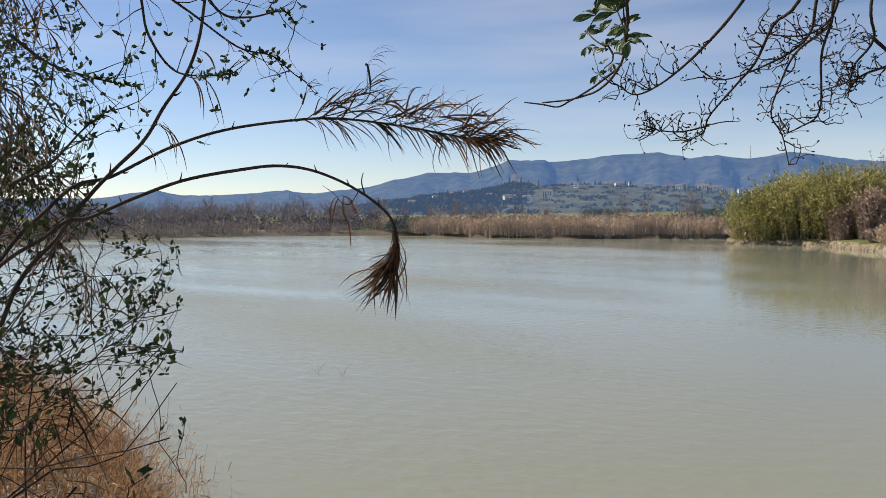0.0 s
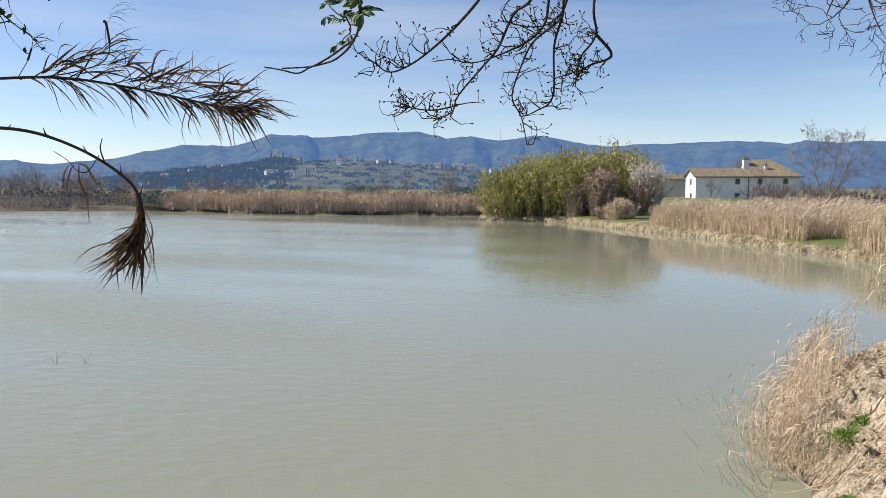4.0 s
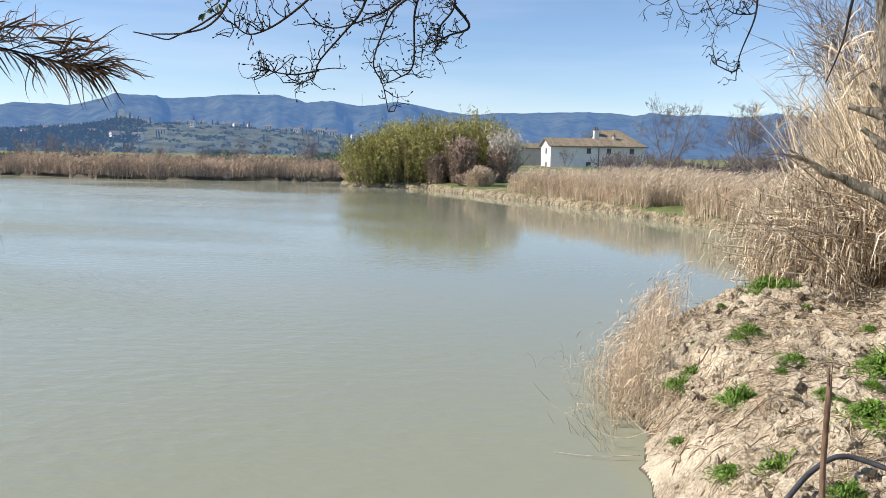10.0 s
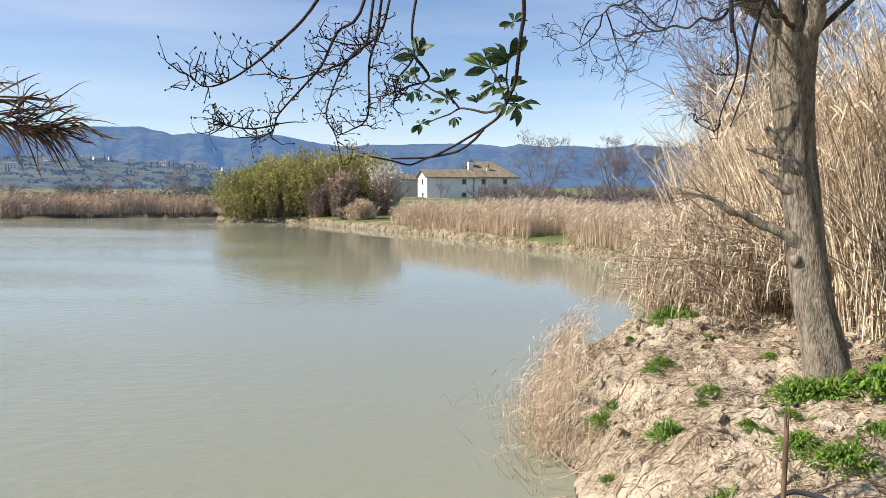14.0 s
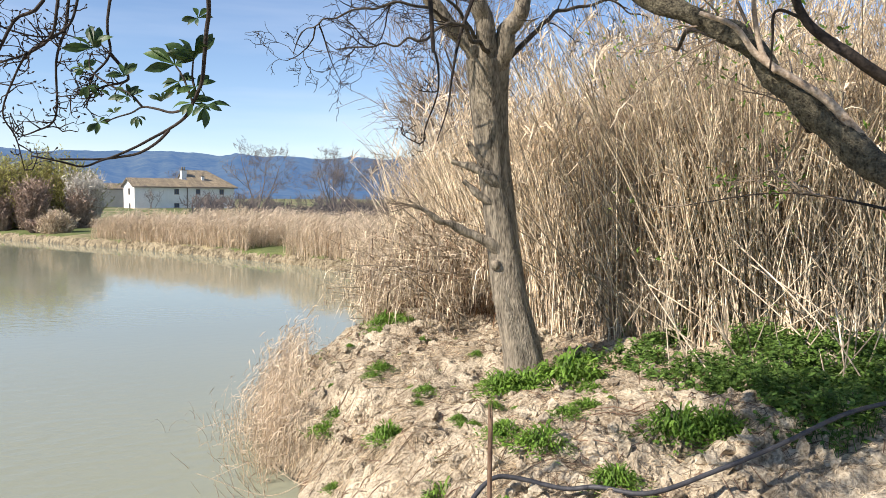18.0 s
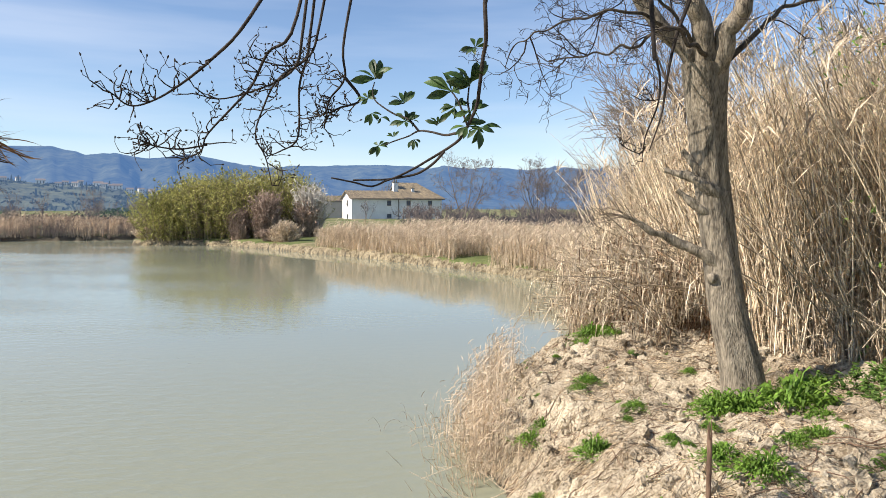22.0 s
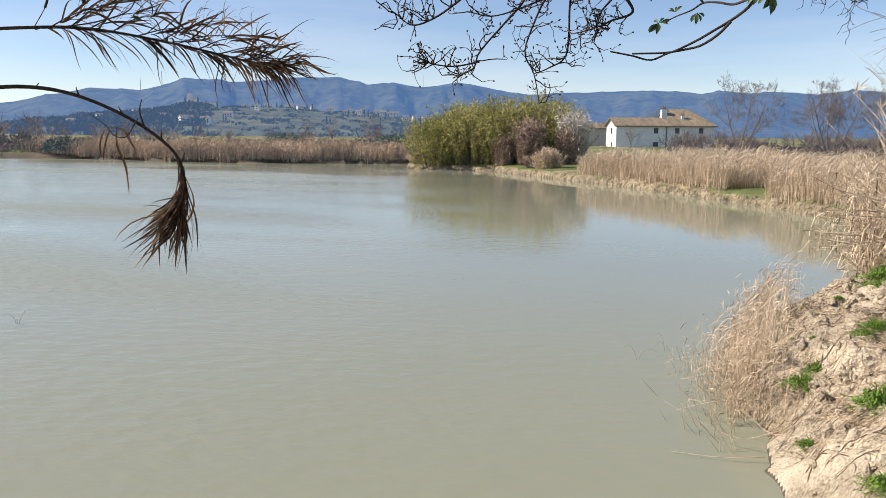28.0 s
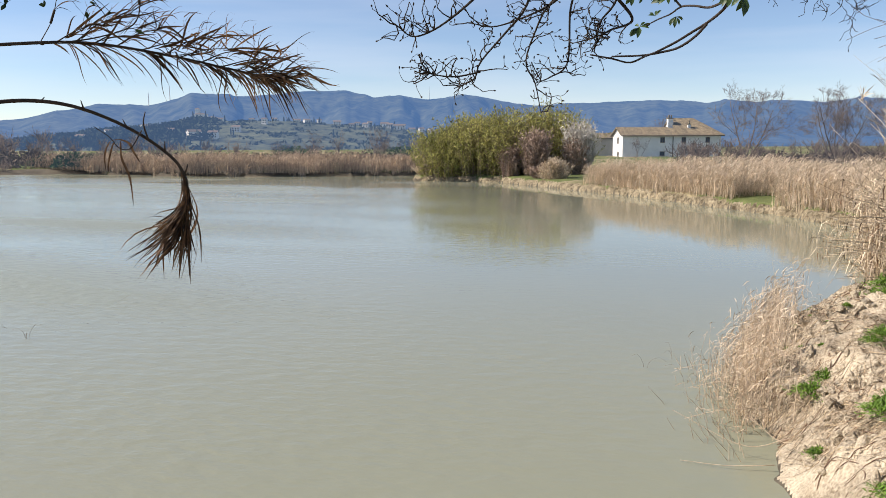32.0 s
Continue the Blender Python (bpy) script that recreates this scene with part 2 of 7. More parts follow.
def water_material():
    m = bpy.data.materials.new("lake_water")
    m.use_nodes = True
    n, link = m.node_tree.nodes, m.node_tree.links.new
    bsdf = n["Principled BSDF"]
    geo = n.new("ShaderNodeNewGeometry")
    big = n.new("ShaderNodeTexNoise")
    big.inputs["Scale"].default_value, big.inputs["Detail"].default_value = 0.06, 2
    ramp = n.new("ShaderNodeValToRGB")
    ramp.color_ramp.elements[0].color, ramp.color_ramp.elements[1].color = (0.238, 0.248, 0.168, 1), (0.275, 0.285, 0.205, 1)
    stretch = n.new("ShaderNodeMapping")
    stretch.inputs["Scale"].default_value = (0.55, 1.0, 1.0)
    stretch.inputs["Rotation"].default_value = (0, 0, radians(-18))
    ripple, swell = n.new("ShaderNodeTexNoise"), n.new("ShaderNodeTexNoise")
    ripple.inputs["Scale"].default_value, ripple.inputs["Detail"].default_value = 5.0, 3
    swell.inputs["Scale"].default_value, swell.inputs["Detail"].default_value = 1.6, 2
    calm = n.new("ShaderNodeTexNoise")
    calm.inputs["Scale"].default_value, calm.inputs["Detail"].default_value = 0.09, 2
    calm_to = n.new("ShaderNodeMapRange")
    calm_to.inputs["From Min"].default_value, calm_to.inputs["From Max"].default_value = 0.42, 0.62
    calm_to.inputs["To Min"].default_value, calm_to.inputs["To Max"].default_value = 0.25, 1.0
    link(geo.outputs["Position"], big.inputs["Vector"])
    link(geo.outputs["Position"], stretch.inputs["Vector"])
    bands = n.new("ShaderNodeMapping")
    bands.inputs["Scale"].default_value, bands.inputs["Rotation"].default_value = (0.35, 1.3, 1.0), (0, 0, radians(-20))
    link(geo.outputs["Position"], bands.inputs["Vector"])
    link(bands.outputs[0], calm.inputs["Vector"])
    link(stretch.outputs[0], ripple.inputs["Vector"])
    link(stretch.outputs[0], swell.inputs["Vector"])
    link(calm.outputs["Fac"], calm_to.inputs["Value"])
    link(big.outputs["Fac"], ramp.inputs["Fac"])
    link(ramp.outputs["Color"], bsdf.inputs["Base Color"])
    b1, b2, amount = n.new("ShaderNodeBump"), n.new("ShaderNodeBump"), n.new("ShaderNodeMath")
    b1.inputs["Distance"].default_value, b2.inputs["Distance"].default_value = 0.045, 0.03
    b2.inputs["Strength"].default_value = 0.025
    amount.operation = "MULTIPLY"
    amount.inputs[1].default_value = 1.0
    open_water, shelter, both = n.new("ShaderNodeVectorMath"), n.new("ShaderNodeMapRange"), n.new("ShaderNodeMath")
    open_water.operation, both.operation = "DOT_PRODUCT", "MULTIPLY"
    open_water.inputs[1].default_value = (-1.0, -0.36, 0)
    shelter.inputs["From Min"].default_value, shelter.inputs["From Max"].default_value = -9.0, 10.0
    shelter.inputs["To Min"].default_value = 0.06
    link(geo.outputs["Position"], open_water.inputs[0])
    link(open_water.outputs["Value"], shelter.inputs["Value"])
    link(shelter.outputs[0], both.inputs[0])
    link(calm_to.outputs[0], both.inputs[1])
    link(both.outputs[0], amount.inputs[0])
    link(amount.outputs[0], b1.inputs["Strength"])
    link(ripple.outputs["Fac"], b1.inputs["Height"])
    link(swell.outputs["Fac"], b2.inputs["Height"])
    link(b2.outputs[0], b1.inputs["Normal"])
    link(b1.outputs[0], bsdf.inputs["Normal"])
    gloss = n.new("ShaderNodeMapRange")
    gloss.inputs["To Min"].default_value, gloss.inputs["To Max"].default_value = 0.03, 0.34
    link(both.outputs[0], gloss.inputs["Value"])
    link(gloss.outputs[0], bsdf.inputs["Roughness"])
    bsdf.inputs["IOR"].default_value = 1.33
    return m


WATER = water_material()


# ---- mesh tools ----
rng = np.random.default_rng(7)


def lattice(ix, iy, seed):
    h = (ix * 374761393 + iy * 668265263 + seed * 1442695041) & 0x7FFFFFFF
    h = ((h ^ (h >> 13)) * 1274126177) & 0x7FFFFFFF
    return ((h ^ (h >> 16)) & 0xFFFF) / 65535.0


def soft_noise(x, y, seed=0):
    """Smooth noise in 0..1 on arrays."""
    ix, iy = np.floor(x).astype(np.int64), np.floor(y).astype(np.int64)
    fx, fy = x - ix, y - iy
    fx, fy = fx * fx * (3 - 2 * fx), fy * fy * (3 - 2 * fy)
    a, b = lattice(ix, iy, seed), lattice(ix + 1, iy, seed)
    c, d = lattice(ix, iy + 1, seed), lattice(ix + 1, iy + 1, seed)
    return (a * (1 - fx) + b * fx) * (1 - fy) + (c * (1 - fx) + d * fx) * fy


def fractal(x, y, seed=0, octaves=4):
    total, size = 0.0, 1.0
    for n in range(octaves):
        total = total + size * (soft_noise(x * 2**n, y * 2**n, seed + n) - 0.5)
        size *= 0.5
    return total


def put(name, verts, faces, mat, parent=None, smooth=True, label=""):
    me = bpy.data.meshes.new(name)
    me.from_pydata(np.asarray(verts).tolist(), [], faces if isinstance(faces, list) else faces.tolist())
    me.materials.append(mat)
    if smooth:
        me.polygons.foreach_set("use_smooth", np.ones(len(me.polygons), bool))
    ob = new(name, me)
    if parent:
        ob.parent = parent
    return tagged(ob, label)


class Batch:
    """Collects many tubes, blades and boxes into one mesh."""

    def __init__(self):
        self.v, self.f, self.count = [], [], 0

    def add(self, v, f):
        v = np.asarray(v, float).reshape(-1, 3)
        self.v.append(v)
        self.f.append(np.asarray(f) + self.count)
        self.count += len(v)

    def tubes(self, p, r, sides=4):
        """p: (stems, points, 3), r: (stems, points)."""
        p = np.asarray(p, float)
        s, k, _ = p.shape
        r = np.broadcast_to(np.asarray(r, float), (s, k))
        along = np.gradient(p, axis=1)
        along /= np.linalg.norm(along, axis=2, keepdims=True) + 1e-9
        ref = np.where(np.abs(along[:, :1, 2:3]) > 0.8, np.array([1.0, 0, 0]), np.array([0, 0, 1.0]))
        a = np.cross(along, np.broadcast_to(ref, p.shape))
        a /= np.linalg.norm(a, axis=2, keepdims=True) + 1e-9
        b = np.cross(along, a)
        turn = np.arange(sides) * 2 * np.pi / sides
        ring = a[:, :, None] * np.cos(turn)[:, None] + b[:, :, None] * np.sin(turn)[:, None]
        v = p[:, :, None] + ring * r[:, :, None, None]
        i = np.arange(s * k * sides).reshape(s, k, sides)
        nxt = np.roll(i, -1, axis=2)
        f = np.stack([i[:, :-1], nxt[:, :-1], nxt[:, 1:], i[:, 1:]], -1).reshape(-1, 4)
        self.add(v, f)
        return self

    def tube(self, pts, r0, r1, sides=6, steps=None, closed=True):
        pts = curve(pts, steps or 4 * len(pts))
        r = np.linspace(r0, r1, len(pts))
        if closed:
            pts = np.concatenate([pts[:1], pts, pts[-1:] + (pts[-1:] - pts[-2:-1]) * 0.02])
            pts[0] += (pts[1] - pts[2]) * 0.02
            r = np.concatenate([[1e-4], r, [1e-4]])
        return self.tubes(pts[None], r[None], sides)

    def blades(self, p, w, across):
        """Flat leaves: p (leaves, points, 3), w (leaves, points) half widths, across (leaves, 3)."""
        p = np.asarray(p, float)
        s, k, _ = p.shape
        w = np.broadcast_to(np.asarray(w, float), (s, k))
        across = across / (np.linalg.norm(across, axis=1, keepdims=True) + 1e-9)
        side = across[:, None] * w[..., None]
        v = np.stack([p - side, p + side], 2)
        i = np.arange(s * k * 2).reshape(s, k, 2)
        f = np.stack([i[:, :-1, 0], i[:, :-1, 1], i[:, 1:, 1], i[:, 1:, 0]], -1).reshape(-1, 4)
        self.add(v, f)
        return self

    def make(self, name, mat, parent=None, smooth=True, label=""):
        return put(name, np.concatenate(self.v), np.concatenate(self.f), mat, parent, smooth, label)


def curve(pts, steps):
    """A smooth line through the given points."""
    pts = np.asarray(pts, float)
    pad = np.concatenate([2 * pts[:1] - pts[1:2], pts, 2 * pts[-1:] - pts[-2:-1]])
    t = np.linspace(0, len(pts) - 1 - 1e-6, steps)
    i, u = t.astype(int), (t % 1)[:, None]
    a, b, c, d = pad[i], pad[i + 1], pad[i + 2], pad[i + 3]
    return 0.5 * (2 * b + (c - a) * u + (2 * a - 5 * b + 4 * c - d) * u**2 + (3 * b - a - 3 * c + d) * u**3)


def empty(name, place=(0, 0, 0)):
    ob = new(name)
    ob.location = place
    ob.empty_display_size = 0.1
    return ob


def unit(v):
    return v / (np.linalg.norm(v, axis=-1, keepdims=True) + 1e-9)


def direction(az):
    az = np.radians(az)
    return np.stack([-np.sin(az), np.cos(az)], -1)


# ---- the lake and the ground ----
LAKE = np.array([
    (-14, 5.2), (-9, 4.5), (-6.2, 3.6), (-3, 2.3), (-0.8, 2.3), (0.7, 3.7), (1.05, 5.2), (1.02, 6.8), (0.9, 8.4), (0.85, 9.6),
    (1.5, 11.6), (2.9, 13.6), (4.3, 17.5), (5.0, 22), (6.0, 25.5), (6.2, 30), (3.8, 34.8), (0.9, 40.2), (-2.3, 45.4), (-5.6, 49.9),
    (-9, 54.5), (-13.2, 60.2), (-17.5, 61.2), (-20.6, 60.8), (-21.6, 63), (-20.5, 68), (-24, 71), (-31.7, 69), (-38, 67), (-47, 66), (-58, 68.5),
    (-69, 66), (-79, 60), (-88, 44), (-97, 17), (-90, -8), (-60, -14), (-32, -2)], float)


def inland(x, y):
    """Distance from the water's edge: above 0 on land, below 0 in the lake."""
    x, y = np.asarray(x, float), np.asarray(y, float)
    best, inside = np.full(x.shape, 1e18), np.zeros(x.shape, bool)
    for (ax, ay), (bx, by) in zip(LAKE, np.roll(LAKE, -1, axis=0)):
        dx, dy = bx - ax, by - ay
        t = np.clip(((x - ax) * dx + (y - ay) * dy) / (dx * dx + dy * dy), 0, 1)
        best = np.minimum(best, (x - ax - t * dx) ** 2 + (y - ay - t * dy) ** 2)
        if dy:
            inside ^= ((ay > y) != (by > y)) & (x < (y - ay) / dy * dx + ax)
    return np.where(inside, -1, 1) * np.sqrt(best)


def height(x, y):
    x, y = np.asarray(x, float), np.asarray(y, float)
    d = inland(x, y) + 0.25 * fractal(x * 1.3, y * 1.3, 11, 3) * np.clip(np.hypot(x, y) / 6, 0.3, 2.2)
    r = np.hypot(x, y - 2)
    near = np.interp(d, [-4, -0.5, 0, 0.2, 0.42, 0.9, 1.7, 3.2, 6], [-1.6, -0.35, -0.03, 0.22, 0.5, 0.82, 1.03, 1.2, 1.25])
    far = np.interp(d, [-4, -0.5, 0, 0.07, 0.18, 0.5, 2, 8, 40], [-1.6, -0.3, -0.03, 0.2, 0.36, 0.46, 0.58, 0.7, 0.6])
    w = np.clip((r - 13) / 6, 0, 1)
    z = near * (1 - w) + far * w - 0.24 * np.exp(-((x - 4.0) ** 2 + (y - 7.9) ** 2) / 2.2)
    lump = np.clip(d / 0.5, 0, 1) * np.clip((16 - r) / 6, 0.12, 1)
    clods = np.abs(fractal(x * 2.1, y * 2.1, 3, 4))
    return z + lump * (0.22 * fractal(x * 0.8, y * 0.8, 5, 3) + 0.21 * (0.2 - clods) + 0.095 * np.abs(fractal(x * 5 + 2 * clods, y * 5, 21, 4)) - 0.30 * np.clip(np.abs(fractal(x * 3.1, y * 3.1, 44, 3)) - 0.24, 0, 1))


def build_ground():
    az = np.radians(np.concatenate([np.arange(-56, 0, 0.18), np.arange(0, 30, 0.2), np.arange(30, 80, 0.4), np.arange(80, 304, 2.0)]))
    r = np.concatenate([[0.002], np.geomspace(0.3, 3.15, 40), np.geomspace(3.2, 14, 310), np.geomspace(14.2, 26, 60), np.geomspace(26.4, 76, 140), np.geomspace(78, 5000, 60)])
    a, rr = np.meshgrid(az, r)
    x, y = -np.sin(a) * rr, np.cos(a) * rr
    z = np.concatenate([height(x[k:k + 40], y[k:k + 40]) for k in range(0, len(r), 40)])
    rows, cols = x.shape
    i = np.arange(rows * cols).reshape(rows, cols)
    nxt = np.roll(i, -1, axis=1)
    f = np.stack([i[:-1], i[1:], nxt[1:], nxt[:-1]], -1).reshape(-1, 4)
    ob = put("ground", np.stack([x, y, z], -1).reshape(-1, 3), f, SOIL)
    for m in (FIELD, GRASS, MUD, BANK_CUT):
        ob.data.materials.append(m)
    mid = np.stack([x, y, z], -1).reshape(-1, 3)[f].mean(1)
    green = soft_noise(mid[:, 0] * 0.35, mid[:, 1] * 0.35, 31)
    dist = np.hypot(mid[:, 0], mid[:, 1])
    kind = np.where(dist < 15, 0, np.where(green > 0.45, 2, 1))
    kind = np.where((dist >= 15) & (mid[:, 2] < 0.32 + 0.16 * soft_noise(mid[:, 0] * 0.9, mid[:, 1] * 0.9, 77)), 4, kind)
    kind = np.where((np.hypot(mid[:, 0] - 3.9, mid[:, 1] - 36.2) < 2.2) & (mid[:, 2] > 0.3), 2, kind)
    kind = np.where((kind == 4) & (mid[:, 0] < -21.5), 3, kind)
    kind = np.where((dist < 15) & (mid[:, 2] < 0.015), 3, kind)
    kind = np.where(mid[:, 2] < 0.0, 3, kind)
    ob.data.polygons.foreach_set("material_index", kind.astype(np.int32))
    tagged(ob, "pale sandy bank and flat grassy land round the lake", "ground", kind="structure")
    t = np.linspace(0, 2 * np.pi, 60)[:-1]
    v = np.stack([-45 + 95 * np.cos(t), 28 + 62 * np.sin(t), 0 * t], -1)
    water = put("water", v, [list(range(len(v)))], WATER, smooth=False)
    tagged(water, "calm murky grey-green lake water with faint ripples", "lake water", kind="structure")


build_ground()


# ---- far land: mountains, hill, villages ----
def build_mountains():
    line_az = np.array([-60, -35, -20, -13.5, -11.8, -9.7, -7.3, -2.4, 0, 3, 9.8, 12.3, 14.8, 17.3, 19.7, 21.5, 23.7, 27.3, 30.3, 34.5, 37.5, 40.4, 45, 49, 51.3, 55.3, 58, 60.3, 64, 80])
    line_el = np.array([2.4, 2.6, 3.0, 2.9, 3.1, 2.85, 3.05, 3.0, 3.28, 3.25, 3.0, 3.4, 3.82, 3.48, 3.7, 3.56, 4.18, 3.96, 3.7, 3.56, 2.93, 3.0, 1.98, 1.5, 1.7, 1.42, 1.42, 1.75, 1.25, 1.2])
    az = np.arange(-60, 80, 0.2)
    el = np.interp(az, line_az, line_el) + 0.10 * fractal(az * 0.9, az * 0, 2, 4)
    r = np.linspace(1900, 4500, 60)
    a, rr = np.meshgrid(az, r)
    u = (rr - 1900) / 2250
    crest = np.tan(np.radians(el))[None] * 4150
    rise = np.clip(u, 0, 1) ** 1.25
    spur = fractal(a * 0.55 + 0.15 * fractal(a, u * 3, 4, 3), u * 1.1, 9, 4)
    z = crest * rise * (1 + 0.9 * spur * np.clip(1 - u, 0, 1) ** 0.6) * np.where(u > 1, np.clip(1 - 6 * (u - 1), 0.2, 1), 1)
    z = z + 2.0 - 12 * (u < 0.02)
    x, y = -np.sin(np.radians(a)) * rr, np.cos(np.radians(a)) * rr
    n, m = x.shape
    i = np.arange(n * m).reshape(n, m)
    f = np.stack([i[:-1, :-1], i[1:, :-1], i[1:, 1:], i[:-1, 1:]], -1).reshape(-1, 4)
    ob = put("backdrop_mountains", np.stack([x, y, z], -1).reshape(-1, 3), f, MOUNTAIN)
    tagged(ob, "long blue wooded mountain ridge, distant haze put in as glow", "mountains", kind="structure")


def hill_height(az, r):
    line_az = np.array([4, 9, 13, 17.1, 20, 23.8, 27, 30.2, 34, 36.2, 38.4, 41.2, 43.8, 46.4, 50])
    line_el = np.array([0.30, 0.62, 0.75, 0.92, 1.38, 1.55, 1.76, 1.80, 1.86, 1.42, 1.18, 0.9, 0.62, 0.32, 0.1])
    top = np.tan(np.radians(np.interp(az, line_az, line_el))) * 1650 + 2.0
    u = np.clip((r - 650) / 1000, 0, 1.6)
    shape = np.where(u < 1, np.sin(np.clip(u, 0, 1) * np.pi / 2) ** 1.3, np.clip(1 - (u - 1) * 1.5, 0.1, 1))
    z = top * shape * (1 + 0.25 * fractal(az * 0.35, r * 0.004, 17, 3) * np.clip(1 - u, 0, 1))
    return np.floor(z / 2.2) * 2.2 * 0.55 + z * 0.45 - 1.2 * (u <= 0)


def build_hill():
    az, r = np.arange(3, 51, 0.12), np.linspace(640, 1900, 130)
    a, rr = np.meshgrid(az, r)
    z = hill_height(a, rr)
    x, y = -np.sin(np.radians(a)) * rr, np.cos(np.radians(a)) * rr
    n, m = x.shape
    i = np.arange(n * m).reshape(n, m)
    f = np.stack([i[:-1, :-1], i[1:, :-1], i[1:, 1:], i[:-1, 1:]], -1).reshape(-1, 4)
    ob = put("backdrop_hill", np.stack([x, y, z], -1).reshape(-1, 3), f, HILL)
    tagged(ob, "terraced olive hillside with scattered villas", "hill", kind="structure")


def hill_place(az, r):
    d = direction(az) * r
    return Vector((d[0], d[1], float(hill_height(np.array(az), np.array(r)))))


def crown_cloud(batch, centre, size, count, leaf, generator=rng, squash=1.0):
    """Leaf clumps spread through an uneven blob."""
    d = unit(generator.normal(size=(count, 3)))
    d[:, 2] = np.abs(d[:, 2]) * squash
    lumps = 0.75 + 0.5 * soft_noise(np.arctan2(d[:, 1], d[:, 0]) * 2.0 + 10, d[:, 2] * 3 + 10, int(generator.integers(99)))
    p = np.asarray(centre) + d * np.asarray(size) * (lumps * generator.uniform(0.45, 1, count) ** 0.4)[:, None]
    grow = unit(d + generator.normal(size=(count, 3)) * 0.7) * leaf * generator.uniform(0.6, 1.5, count)[:, None]
    pts = np.stack([p - grow, p, p + grow], 1)
    batch.blades(pts, np.array([[0.15, 0.5, 0.12]]) * leaf, np.cross(grow, generator.normal(size=(count, 3))))


def build_hill_wood():
    b = Batch()
    for _ in range(1000):
        if rng.random() < 0.4:
            az, r = rng.normal(38.5, 3.0), rng.uniform(900, 1560)
        else:
            az, r = rng.uniform(4, 47), rng.uniform(640, 1650)
        p = hill_place(az, r)
        s = rng.uniform(4, 8) if az > 33 else rng.uniform(1.5, 4.0)
        crown_cloud(b, (p.x, p.y, p.z + s * 0.1), (s * 1.7, s * 1.7, s * 0.9), 26, s * 0.42)
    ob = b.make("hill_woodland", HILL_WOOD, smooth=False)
    tagged(ob, "dark woodland and olive groves on the far hill", "woodland", kind="stuff")


def far_house(w, d, h, name="far_house"):
    ob = empty(name)
    v = [(-w, -d, -6), (w, -d, -6), (w, d, -6), (-w, d, -6), (-w, -d, h), (w, -d, h), (w, d, h), (-w, d, h), (-w, 0, h + d * 0.45), (w, 0, h + d * 0.45)]
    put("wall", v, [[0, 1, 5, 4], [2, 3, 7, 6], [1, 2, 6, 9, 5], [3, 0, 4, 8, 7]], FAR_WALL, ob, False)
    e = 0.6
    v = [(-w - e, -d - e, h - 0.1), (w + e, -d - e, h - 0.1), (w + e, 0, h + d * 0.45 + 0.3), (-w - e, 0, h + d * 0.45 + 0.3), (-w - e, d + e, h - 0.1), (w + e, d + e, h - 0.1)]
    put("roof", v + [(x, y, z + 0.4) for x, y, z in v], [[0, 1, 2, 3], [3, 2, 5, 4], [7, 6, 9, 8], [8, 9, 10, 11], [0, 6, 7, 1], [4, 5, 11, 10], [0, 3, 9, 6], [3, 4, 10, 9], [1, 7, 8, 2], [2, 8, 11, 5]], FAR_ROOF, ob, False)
    for k in range(3):
        x = -w * 0.65 + k * w * 0.65
        for z in (h * 0.25, h * 0.68):
            b = Batch()
            b.add([(x - 0.6, -d - 0.05, z - 0.8), (x + 0.6, -d - 0.05, z - 0.8), (x + 0.6, -d - 0.05, z + 0.8), (x - 0.6, -d - 0.05, z + 0.8)], [[0, 1, 2, 3]])
            b.make("window", GLASS, ob, False)
    return tagged(ob, "small pale country house with a tiled roof on the hillside", "house", "hillside houses")


